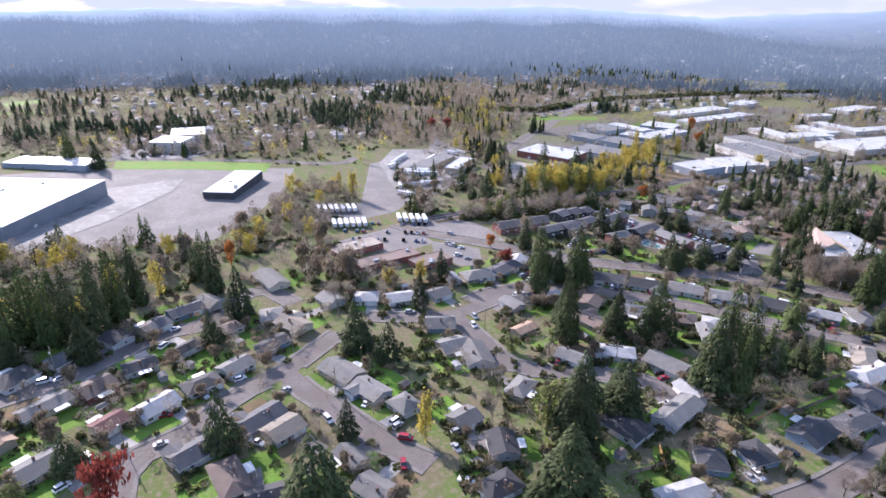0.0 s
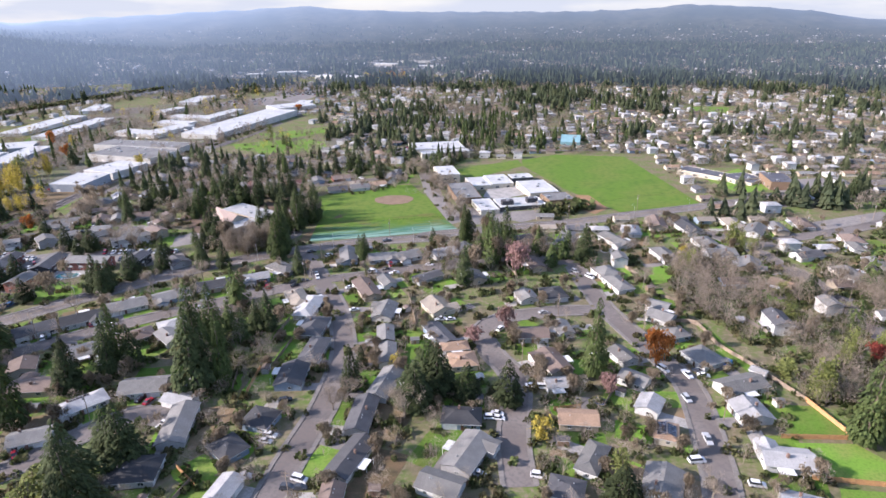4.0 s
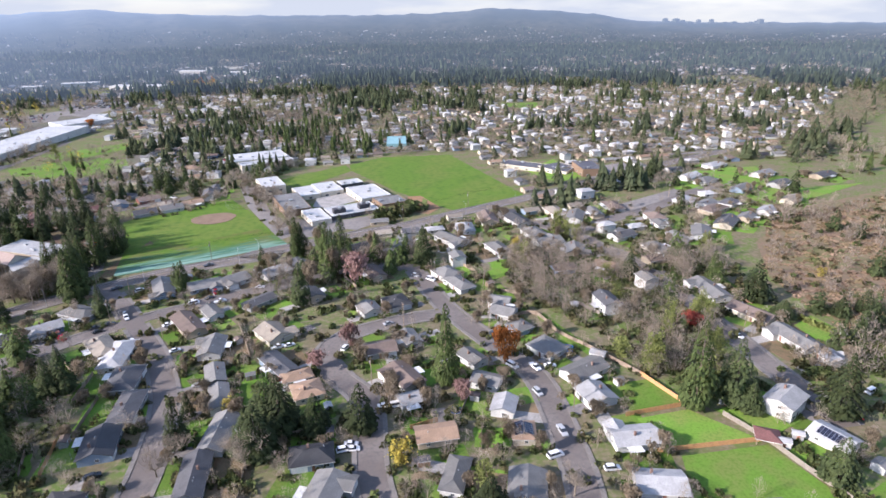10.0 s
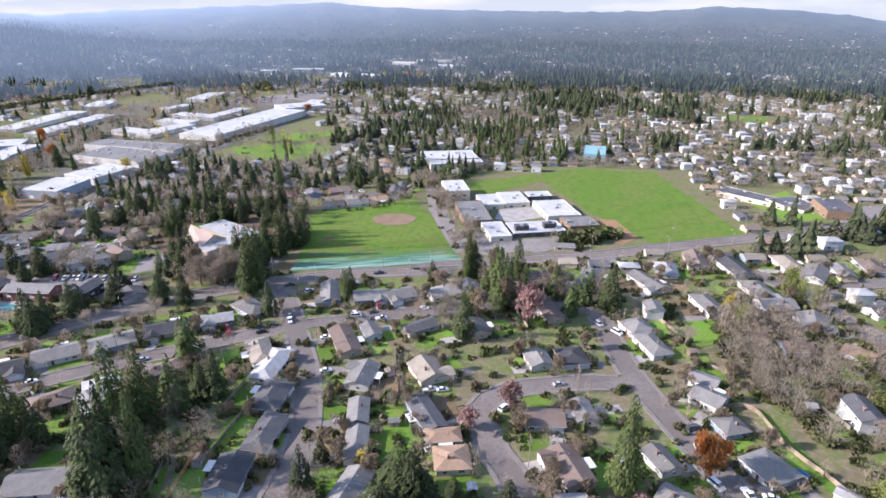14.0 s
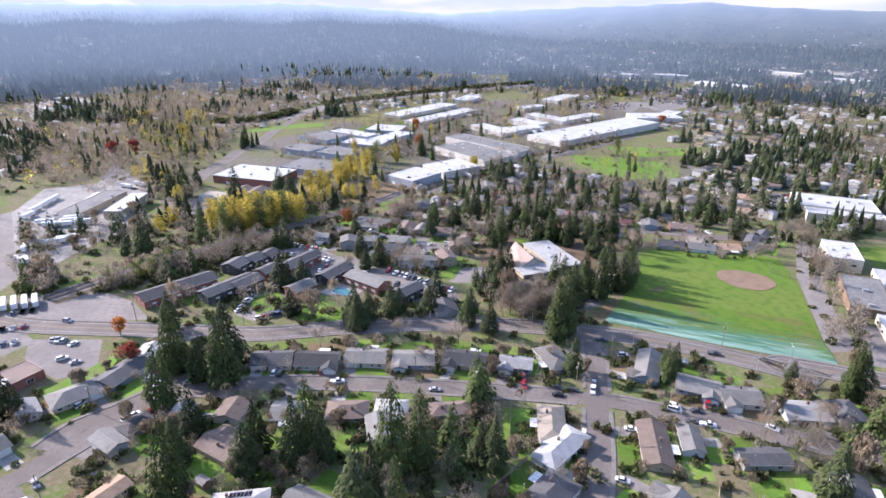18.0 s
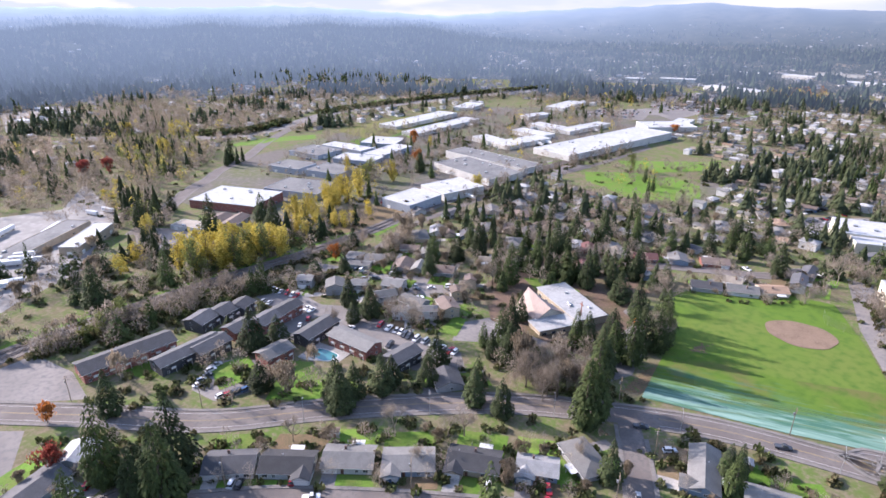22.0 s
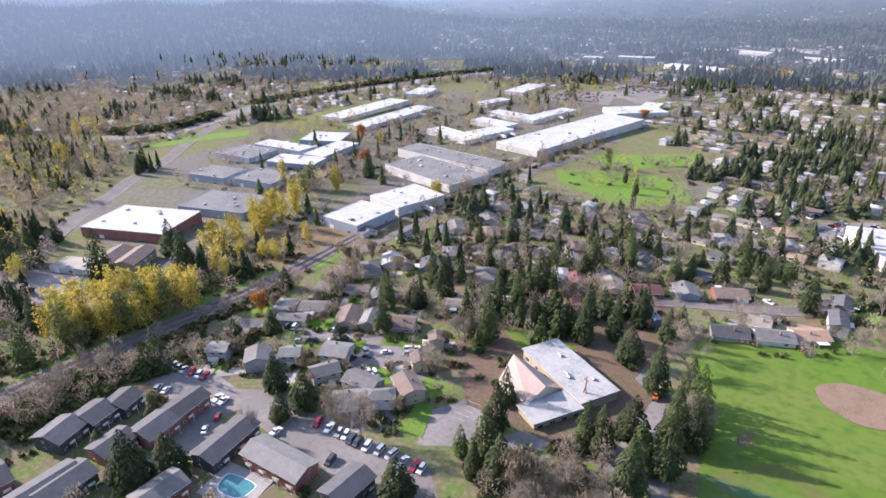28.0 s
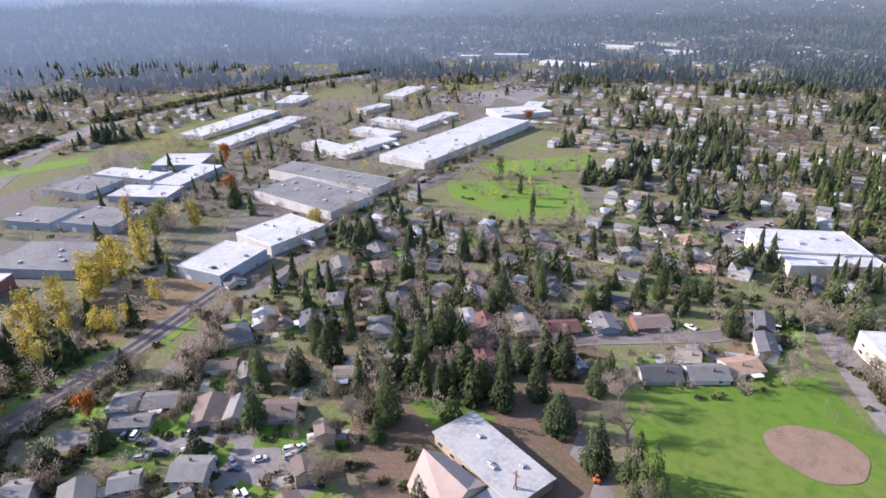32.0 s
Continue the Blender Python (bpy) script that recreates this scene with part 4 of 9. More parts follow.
def in_building(x, y):
    for bx, by, L, W, turn in big_spots:
        c, s = math.cos(radians(turn)), math.sin(radians(turn))
        u, v = (x - bx) * c + (y - by) * s, (y - by) * c - (x - bx) * s
        if abs(u) < L / 2 + 2 and abs(v) < W / 2 + 2:
            return True
    return False


# ---- cars ----
def car_shell(kind, colour):
    """Body of a car along +x: a lofted lower body, and the glasshouse with its pillars and roof."""
    L, W, H, hood, boot, bed = dict(sedan=(4.5, 1.78, 1.45, 1.15, 0.8, 0), suv=(4.7, 1.86, 1.72, 1.1, 0.1, 0), pickup=(5.5, 1.95, 1.8, 1.3, 0, 2.0), van=(5.1, 1.95, 1.95, 0.8, 0.05, 0))[kind]
    belt, sill = H * 0.58, 0.3
    bm = bmesh.new()
    a = L / 2
    prof = [(-a, sill + 0.1), (-a + 0.05, belt - 0.05), (-a + 0.3, belt), (a - hood, belt), (a - 0.25, belt - 0.14), (a, belt - 0.3), (a, sill + 0.05), (a - 0.2, sill), (-a + 0.2, sill)]
    ring = []
    for y in (-W / 2, W / 2):
        ring.append([bm.verts.new((x, y * (0.94 if z > belt - 0.2 else 1), z)) for x, z in prof])
    bm.faces.new(ring[0])
    bm.faces.new(list(reversed(ring[1])))
    n = len(prof)
    for i in range(n):
        bm.faces.new([ring[0][(i + 1) % n], ring[0][i], ring[1][i], ring[1][(i + 1) % n]])
    x0, x1 = -a + boot + bed + 0.1, a - hood
    w0, w1 = W / 2 * 0.92, W / 2 * 0.74
    put = [(x1 - 0.75, -w1, H), (x1 - 0.75, w1, H), (x0 + 0.35, w1, H), (x0 + 0.35, -w1, H), (x1 - 0.75, -w1, H - 0.05), (x1 - 0.75, w1, H - 0.05), (x0 + 0.35, w1, H - 0.05), (x0 + 0.35, -w1, H - 0.05)]
    faces(bm, put, [(0, 1, 2, 3), (0, 4, 5, 1), (1, 5, 6, 2), (2, 6, 7, 3), (3, 7, 4, 0)])
    bmesh.ops.recalc_face_normals(bm, faces=bm.faces[:])
    body = mesh_of("body", bm, CARS[colour])
    bm = bmesh.new()
    pts = [(x1, -w0, belt - 0.02), (x1, w0, belt - 0.02), (x0, w0, belt - 0.02), (x0, -w0, belt - 0.02), (x1 - 0.75, -w1, H - 0.05), (x1 - 0.75, w1, H - 0.05), (x0 + 0.35, w1, H - 0.05), (x0 + 0.35, -w1, H - 0.05)]
    faces(bm, pts, [(0, 1, 5, 4), (1, 2, 6, 5), (2, 3, 7, 6), (3, 0, 4, 7)])
    return body, mesh_of("glasshouse", bm, GLASS), L, W


def wheel_mesh():
    bm = bmesh.new()
    bmesh.ops.create_cone(bm, cap_ends=True, segments=12, radius1=0.33, radius2=0.33, depth=0.24, matrix=Matrix.Rotation(radians(90), 4, "X"))
    return mesh_of("wheel", bm, TYRE)


def far_car(kind, colour):
    """Body with its wheels in one mesh, for cars that are only seen from far off."""
    body, glass, L, W = shared(("car", kind, colour), lambda: car_shell(kind, colour))
    bm = bmesh.new()
    bm.from_mesh(body)
    for i, j in ((1, 1), (1, -1), (-1, 1), (-1, -1)):
        got = bmesh.ops.create_cone(bm, cap_ends=True, segments=8, radius1=0.33, radius2=0.33, depth=0.24, matrix=pose(i * L * 0.3, j * (W / 2 - 0.1), 0.23, 90))
        for v in got["verts"]:
            for f in v.link_faces:
                f.material_index = 1
    return mesh_of("body", bm, CARS[colour], TYRE)


def car(x, y, turn, colour):
    kind = rnd.choice(("sedan", "sedan", "suv", "suv", "pickup", "van") if colour != "orange" else ("suv",))
    body, glass, L, W = shared(("car", kind, colour), lambda: car_shell(kind, colour))
    c = root("car", x, y, turn, gz(x, y) + 0.1)
    tagged(c, "parked %s %s with dark windows" % (dict(dark="dark grey").get(colour, colour), dict(suv="sport utility car").get(kind, kind)), "car", "parked cars")
    if math.hypot(x + 20, y - 90) > 150:
        part("body", shared(("farcar", kind, colour), lambda: far_car(kind, colour)), c)
        part("glasshouse", glass, c, "dark tinted glass")
        return c
    part("body", body, c)
    part("glasshouse", glass, c, "dark tinted glass")
    w = shared("wheel", wheel_mesh)
    for i, j in ((1, 1), (1, -1), (-1, 1), (-1, -1)):
        part("wheel", w, c, m=pose(i * L * 0.3, j * (W / 2 - 0.1), 0.33 - 0.1))
    return c

# ---- ground ----
def ground_sheet():
    near = [i * 25.0 for i in range(-44, 45)]
    step, v, outer = 40.0, 1100.0, []
    while v < 3900:
        v += step
        step *= 1.09
        outer.append(min(v, 4000))
    xs = [-q for q in reversed(outer)] + near + outer
    n = len(xs)
    me = bpy.data.meshes.new("ground")
    me.from_pydata([(x, y, gz(x, y) - 45 * smooth(1560, 1750, math.hypot(x + 60, y - 80))) for y in xs for x in xs], [], [(j * n + i, j * n + i + 1, (j + 1) * n + i + 1, (j + 1) * n + i) for j in range(n - 1) for i in range(n - 1)])
    me.materials.append(GROUND)
    for p in me.polygons:
        p.use_smooth = True
    return tagged(new("ground", me), "gently sloping suburban ground of leaf litter and grass", kind="structure")


ground_sheet()


def far_hills():
    """The plain and its wooded hills, hazed by their own glow, that close the view, far behind everything."""
    rows, cols = 64, 260
    pts = []
    for i in range(rows):
        for j in range(cols):
            a = radians(-125 + 195 * j / (cols - 1))
            start = 1480 - 235 * smooth(radians(-52), radians(-60), a)
            far = start + (4850 - start) * (i / (rows - 1)) ** 1.2
            x, y = -60 + far * math.sin(a), 80 + far * math.cos(a)
            ragged = 9 * noise.noise(Vector((x * 0.009, y * 0.009, 1.7))) + 5 * noise.noise(Vector((x * 0.03, y * 0.03, 5.0)))
            pts.append((x, y, gz(x, y) + (-12 if i == 0 else 0.5 + (3 + ragged) * smooth(1700, 2400, far))))
    me = bpy.data.meshes.new("backdrop")
    me.from_pydata(pts, [], [(i * cols + j, i * cols + j + 1, (i + 1) * cols + j + 1, (i + 1) * cols + j) for i in range(rows - 1) for j in range(cols - 1)])
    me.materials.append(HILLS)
    for p in me.polygons:
        p.use_smooth = True
    tagged(new("backdrop", me), "hazy blue wooded hills along the horizon", kind="structure")


far_hills()
road_lines = []
road_count = [0]


def spline(pts, step=6.0):
    P = [Vector(p) for p in pts]
    out = []
    for i in range(len(P) - 1):
        p0, p1, p2, p3 = P[max(i - 1, 0)], P[i], P[i + 1], P[min(i + 2, len(P) - 1)]
        n = max(1, int((p2 - p1).length / step))
        for k in range(n):
            t = k / n
            out.append(0.5 * (2 * p1 + (p2 - p0) * t + (2 * p0 - 5 * p1 + 4 * p2 - p3) * t * t + (3 * p1 - p0 - 3 * p2 + p3) * t ** 3))
    return out + [P[-1]]


def sides_of(line, off):
    out = []
    for i, p in enumerate(line):
        d = (line[min(i + 1, len(line) - 1)] - line[max(i - 1, 0)]).normalized()
        out.append(p + Vector((-d.y, d.x)) * off)
    return out


def strip(bm, line, o0, o1, z, thick=0.0, skip=None, dash=0):
    """A ribbon along a line between two offsets, laid on the ground; with thickness it gets side faces."""
    a, b = sides_of(line, o0), sides_of(line, o1)
    rows = []
    for p, q in zip(a, b):
        rows.append([bm.verts.new((r.x, r.y, gz(r.x, r.y) + h)) for r, h in ((p, z), (q, z), (q, z - thick - 0.1), (p, z - thick - 0.1))])
    for i in range(len(rows) - 1):
        if dash and i % dash:
            continue
        if skip and (skip((a[i] + b[i]) / 2) or skip((a[i + 1] + b[i + 1]) / 2)):
            continue
        r, s = rows[i], rows[i + 1]
        bm.faces.new([r[0], r[1], s[1], s[0]])
        if thick:
            bm.faces.new([r[1], r[2], s[2], s[1]])
            bm.faces.new([r[3], r[0], s[0], s[3]])
    bmesh.ops.delete(bm, geom=[v for v in bm.verts if not v.link_faces], context="VERTS")


def road(name, width, pts):
    road_count[0] += 1
    line = spline(pts)
    bm = bmesh.new()
    strip(bm, line, -width / 2, width / 2, 0.06 + 0.005 * road_count[0])
    bmesh.ops.recalc_face_normals(bm, faces=bm.faces[:])
    tagged(new("road", mesh_of("road", bm, LOTASPHALT if name == "highway" else ASPHALT)), kind="structure")
    road_lines.append((name, width, line))


def finish_roads():
    """Kerbs and pavements, which stop where another road comes in, and painted lines on the main road."""
    for n, (name, width, line) in enumerate(road_lines):
        def crossing(p):
            return any(m != n and any((p - q).length < w / 2 + 1.2 for q in other) for m, (_, w, other) in enumerate(road_lines))
        if name in ("street", "main_road"):
            for s in (-1, 1):
                bm = bmesh.new()
                strip(bm, line, s * (width / 2), s * (width / 2 + 0.2), 0.24, 0.15, crossing)
                bmesh.ops.recalc_face_normals(bm, faces=bm.faces[:])
                tagged(new("kerb", mesh_of("kerb", bm, WALK)), kind="structure")
                bm = bmesh.new()
                strip(bm, line, s * (width / 2 + 0.2), s * (width / 2 + 1.5), 0.225, 0.13, crossing)
                bmesh.ops.recalc_face_normals(bm, faces=bm.faces[:])
                tagged(new("pavement", mesh_of("pavement", bm, WALK)), kind="structure")
        if name in ("main_road", "highway"):
            for off, mat, dash in ((-0.2, YELLOW, 0), (0.2, YELLOW, 0), (width / 2 - 1.4, PAINT, 0), (-width / 2 + 1.4, PAINT, 0)):
                bm = bmesh.new()
                strip(bm, line, off - 0.07, off + 0.07, 0.075 + 0.005 * (n + 1), 0.0, crossing, dash)
                bmesh.ops.recalc_face_normals(bm, faces=bm.faces[:])
                tagged(new("road_marking", mesh_of("road_marking", bm, mat)), kind="structure")


area_count = [0]


def draped(name, pts, mat, lift):
    """A flat area with a given outline, cut into pieces so that it follows the ground."""
    bm = bmesh.new()
    bm.faces.new([bm.verts.new((x, y, 0)) for x, y in pts])
    xs, ys = [p[0] for p in pts], [p[1] for p in pts]
    for lo, hi, no in ((min(xs), max(xs), (1, 0, 0)), (min(ys), max(ys), (0, 1, 0))):
        v = math.ceil(lo / 25) * 25
        while v < hi:
            bmesh.ops.bisect_plane(bm, geom=bm.verts[:] + bm.edges[:] + bm.faces[:], plane_co=(v, v, 0), plane_no=no)
            v += 25
    bmesh.ops.triangulate(bm, faces=bm.faces[:])
    bmesh.ops.recalc_face_normals(bm, faces=bm.faces[:])
    if sum(f.normal.z for f in bm.faces) < 0:
        bmesh.ops.reverse_faces(bm, faces=bm.faces[:])
    area_count[0] += 1
    for v in bm.verts:
        v.co.z = gz(v.co.x, v.co.y) + lift + 0.0015 * area_count[0]
    return tagged(new(name, mesh_of(name, bm, mat)), kind="structure")


def paved(kind, pts):
    return draped("parking_lot" if kind == "asphalt" else "concrete_yard", pts, LOTASPHALT if kind == "asphalt" else YARD, 0.005)


def grass_area(kind, pts):
    return draped("sports_field" if kind == "field" else "lawn", pts, FIELD if kind == "field" else LAWN, 0.07)


draped("car_park", [(-1215, 345), (-1242, 440), (-1156, 437), (-1038, 368), (-1012, 302)], CONCRETE, 0.05)
draped("gravel_yard", [(-969, 285), (-946, 334), (-820, 297), (-800, 247)], DIRT, 0.05)


def stalls(x, y, turn, n):
    """A row of painted stall lines along a direction."""
    bm = bmesh.new()
    c, s = math.cos(radians(turn)), math.sin(radians(turn))
    for i in range(n + 1):
        ends = [(u, v) for u in (i * 2.7 - 0.06, i * 2.7 + 0.06) for v in (-2.4, 2.4)]
        q = [(x + u * c - v * s, y + u * s + v * c) for u, v in ends]
        v = [bm.verts.new((px, py, gz(px, py) + 0.13)) for px, py in q]
        bm.faces.new([v[0], v[2], v[3], v[1]])
    return tagged(new("parking_marking", mesh_of("parking_marking", bm, PAINT)), kind="structure")

# ---- roads and paved areas ----
road("main_road", 11, [(-345, 95), (-321, 106), (-275, 142), (-240, 169), (-215, 200), (-188, 229), (-162, 252), (-131, 271), (-100, 286), (-60, 296), (-42, 299), (-61, 300), (-30, 312), (2, 323), (36, 333), (74, 350), (114, 367), (158, 386), (209, 411), (264, 438), (362, 480)])
road("street", 8, [(-221, 82), (-226, 94), (-225, 107), (-226, 121), (-225, 132), (-209, 143), (-192, 161), (-164, 184), (-139, 202), (-115, 219), (-98, 229), (-81, 236), (-65, 243), (-49, 248), (-29, 256), (-39, 254), (-15, 260), (10, 264), (29, 259)])
road("street", 8, [(-128, 271), (-114, 248), (-102, 226), (-85, 194), (-76, 172), (-71, 155), (-69, 140), (-68, 118), (-69, 102), (-70, 88), (-70, 74), (-70, 61)])
road("street", 8, [(29, 259), (34, 225), (39, 201), (48, 175), (56, 153), (59, 135), (55, 94), (50, 74)])
road("street", 8, [(39, 200), (23, 200), (7, 196), (-8, 190), (-17, 177), (-10, 156), (-2, 140), (-3, 107), (-1, 86)])
road("street", 8, [(-226, 32), (-218, 47), (-212, 68), (-217, 92), (-221, 125), (-205, 141)])
road("street", 8, [(-212, 68), (-187, 68), (-164, 69), (-152, 82), (-140, 101), (-130, 110), (-118, 108)])
road("street", 8, [(-216, -109), (-220, -93), (-227, -79), (-236, -66), (-245, -51), (-248, -33), (-272, -13), (-272, -4), (-252, 5)])
road("street", 8, [(-147, -69), (-160, -67), (-167, -62), (-173, -47), (-184, -35), (-189, -27), (-195, -13), (-207, 3), (-216, 15)])
road("street", 8, [(-194, -12), (-179, -8), (-163, -1), (-142, 7), (-126, 16)])
road("street", 8, [(116, 317), (131, 292), (160, 306), (202, 324), (242, 347), (292, 374)])
road("street", 8, [(131, 292), (137, 261), (143, 243), (145, 180), (144, 163), (144, 147), (143, 128), (143, 112), (142, 94)])
road("street", 7, [(-205, 395), (-185, 421), (-162, 434), (-141, 444), (-123, 455), (-107, 482)])
road("street", 7, [(-190, 561), (-174, 553), (-161, 537), (-152, 522)])
road("rail_road", 7, [(-327, 332), (-345, 384), (-349, 431), (-354, 503), (-350, 583), (-343, 654), (-337, 784)])
road("highway", 28, [(-905, 340), (-835, 410), (-789, 458), (-768, 515), (-800, 612), (-832, 700), (-828, 790), (-818, 920), (-786, 1095), (-747, 1232), (-690, 1330), (-610, 1500)])
road("street", 8, [(-627, -80), (-581, 35), (-539, 111), (-560, 140)])
road("street", 10, [(-471, 239), (-499, 267), (-557, 321), (-583, 354), (-608, 380), (-646, 433), (-707, 500), (-772, 588), (-790, 640)])
finish_roads()
paved("asphalt", [(-381, -143), (-591, -158), (-587, -75), (-532, 72), (-454, 44), (-390, 7), (-358, -18), (-367, -57)])
paved("asphalt", [(-527, 143), (-563, 223), (-493, 233), (-438, 186), (-407, 139), (-371, 105), (-356, 44), (-407, 54), (-401, 90)])
paved("asphalt", [(-326, 46), (-344, 102), (-302, 103), (-293, 73)])
paved("asphalt", [(-295, 251), (-279, 262), (-250, 264), (-203, 266), (-191, 255), (-209, 242), (-234, 247), (-269, 247)])
paved("asphalt", [(-331, 240), (-327, 251), (-301, 257), (-276, 255), (-279, 240), (-304, 237)])
paved("asphalt", [(-288, 235), (-285, 244), (-271, 239), (-267, 226), (-272, 210), (-279, 204), (-279, 223)])
paved("asphalt", [(-293, 310), (-273, 319), (-254, 320), (-231, 304), (-242, 293), (-258, 290), (-281, 303), (-312, 291), (-318, 298), (-292, 306)])
paved("asphalt", [(-336, 291), (-312, 300), (-304, 293), (-325, 284)])
paved("asphalt", [(-193, 365), (-186, 370), (-159, 350), (-144, 323), (-139, 299), (-144, 288), (-153, 297), (-173, 301), (-186, 286), (-194, 291), (-179, 313), (-168, 333), (-164, 340)])
paved("asphalt", [(-222, 287), (-211, 308), (-197, 290), (-203, 279), (-213, 272)])
paved("asphalt", [(-306, 102), (-283, 123), (-259, 112), (-263, 99), (-285, 94)])
paved("asphalt", [(-90, 478), (-78, 477), (-56, 388), (-35, 335), (-45, 325), (-75, 410)])
paved("asphalt", [(-42, 368), (-12, 361), (2, 338), (-31, 324)])
paved("asphalt", [(-471, 463), (-457, 515), (-419, 501), (-420, 463), (-445, 428)])
paved("asphalt", [(-577, 627), (-521, 668), (-428, 662), (-340, 649), (-347, 596), (-397, 633), (-507, 660)])
paved("asphalt", [(-572, 410), (-493, 447), (-486, 424), (-549, 386)])
paved("asphalt", [(-410, 343), (-401, 399), (-372, 382), (-368, 352)])
paved("asphalt", [(-134, 602), (-98, 629), (-94, 587), (-133, 558)])
paved("asphalt", [(199, 448), (250, 463), (242, 428), (198, 415)])
paved("asphalt", [(-558, 983), (-466, 1119), (-383, 1144), (-398, 1007), (-466, 929)])
paved("asphalt", [(-487, 245), (-456, 273), (-442, 269), (-421, 244), (-441, 229)])
paved("concrete", [(-484, 142), (-400, 122), (-389, 134), (-405, 153), (-427, 191), (-460, 209), (-521, 250), (-649, 270), (-575, 228), (-585, 190), (-526, 152)])
paved("asphalt", [(-190, 380), (-179, 375), (-157, 352), (-144, 323), (-158, 338), (-177, 356)])
paved("asphalt", [(-352, 110), (-359, 126), (-336, 143), (-312, 148), (-287, 145), (-306, 124), (-334, 105)])
paved("asphalt", [(183, 337), (243, 365), (244, 351), (185, 322)])
paved("asphalt", [(-264, 174), (-277, 191), (-264, 205), (-244, 191), (-250, 176)])
grass_area("field", [(-157, 393), (-132, 429), (-89, 433), (-68, 387), (-47, 330), (-40, 315), (-82, 300), (-129, 287), (-136, 329)])
grass_area("field", [(4, 535), (39, 562), (105, 551), (130, 381), (70, 357), (37, 421), (5, 508)])
grass_area("field", [(-59, 492), (-0, 535), (5, 508), (-41, 453)])
grass_area("lawn", [(88, 132), (99, 132), (101, 116), (81, 116)])
grass_area("lawn", [(82, 112), (100, 113), (113, 94), (82, 96)])
grass_area("lawn", [(86, 93), (113, 92), (118, 69), (80, 77)])
grass_area("lawn", [(108, 111), (131, 113), (131, 100), (117, 95)])
grass_area("lawn", [(173, 155), (186, 161), (189, 132), (172, 127)])
grass_area("lawn", [(-291, 611), (-260, 660), (-229, 641), (-209, 588), (-261, 559)])
grass_area("lawn", [(-304, 696), (-250, 768), (-237, 724), (-285, 660)])
grass_area("lawn", [(-224, 274), (-228, 293), (-221, 292), (-214, 276)])
grass_area("lawn", [(-251, 216), (-238, 212), (-226, 211), (-232, 195), (-247, 203)])
grass_area("lawn", [(-292, 220), (-291, 230), (-296, 233), (-297, 230)])
grass_area("lawn", [(-298, 196), (-296, 207), (-289, 206), (-288, 189)])
grass_area("lawn", [(-360, 349), (-373, 413), (-378, 493), (-363, 487), (-359, 404), (-346, 349)])
grass_area("lawn", [(-391, 316), (-385, 330), (-368, 324), (-377, 313)])
grass_area("lawn", [(-582, -75), (-619, -73), (-594, -4), (-558, 57), (-526, 45), (-557, -8)])
grass_area("lawn", [(154, 460), (167, 409), (193, 423), (195, 497)])
grass_area("lawn", [(286, 417), (310, 400), (296, 380), (275, 388)])
grass_area("lawn", [(312, 428), (325, 339), (382, 339), (310, 311), (309, 384)])
grass_area("lawn", [(-1112, -236), (-1150, -190), (-1105, -172), (-1060, -226)])
grass_area("lawn", [(-230, 355), (-215, 364), (-196, 360), (-199, 350), (-215, 345)])
grass_area("lawn", [(-584, 472), (-616, 526), (-614, 569), (-585, 552), (-577, 502), (-573, 473)])
grass_area("lawn", [(-634, 570), (-653, 630), (-661, 715), (-629, 734), (-616, 668), (-614, 594), (-612, 564)])
grass_area("lawn", [(-724, 459), (-730, 508), (-701, 569), (-678, 552), (-700, 496), (-708, 456)])
grass_area("lawn", [(-863, 752), (-893, 849), (-885, 881), (-857, 840), (-845, 752)])
grass_area("lawn", [(-1006, -218), (-1042, -162), (-974, -153), (-938, -208)])
grass_area("lawn", [(259, 945), (330, 940), (309, 875), (272, 885)])
grass_area("lawn", [(-616, 643), (-622, 673), (-598, 661), (-594, 636)])
grass_area("lawn", [(-336, 623), (-293, 653), (-214, 592), (-260, 562), (-317, 590)])
grass_area("lawn", [(-334, 692), (-250, 760), (-235, 712), (-306, 663)])
grass_area("lawn", [(59, 224), (68, 227), (71, 206), (72, 192), (66, 192), (61, 212)])
grass_area("lawn", [(66, 253), (81, 259), (78, 237), (66, 231)])
grass_area("lawn", [(74, 188), (78, 190), (87, 151), (83, 150)])
grass_area("lawn", [(38, 154), (52, 153), (52, 145), (41, 143)])
grass_area("lawn", [(42, 137), (54, 137), (55, 128), (48, 127)])
grass_area("lawn", [(164, 150), (172, 150), (168, 141), (158, 141)])
grass_area("lawn", [(181, 162), (186, 155), (189, 127), (174, 124), (176, 137)])
grass_area("lawn", [(-274, 187), (-270, 203), (-253, 198), (-255, 181)])
grass_area("lawn", [(-392, 306), (-385, 330), (-363, 327), (-376, 305)])
grass_area("lawn", [(124, 69), (141, 75), (126, 60), (114, 62)])
grass_area("lawn", [(297, 409), (345, 412), (310, 311), (276, 306), (279, 354)])
grass_area("lawn", [(250, 386), (271, 380), (263, 359), (242, 362)])
grass_area("lawn", [(-236, 189), (-254, 212), (-245, 218), (-226, 211), (-221, 203)])
grass_area("lawn", [(-301, 160), (-306, 172), (-292, 185), (-282, 166)])
grass_area("lawn", [(-224, 210), (-224, 221), (-216, 219), (-215, 210)])

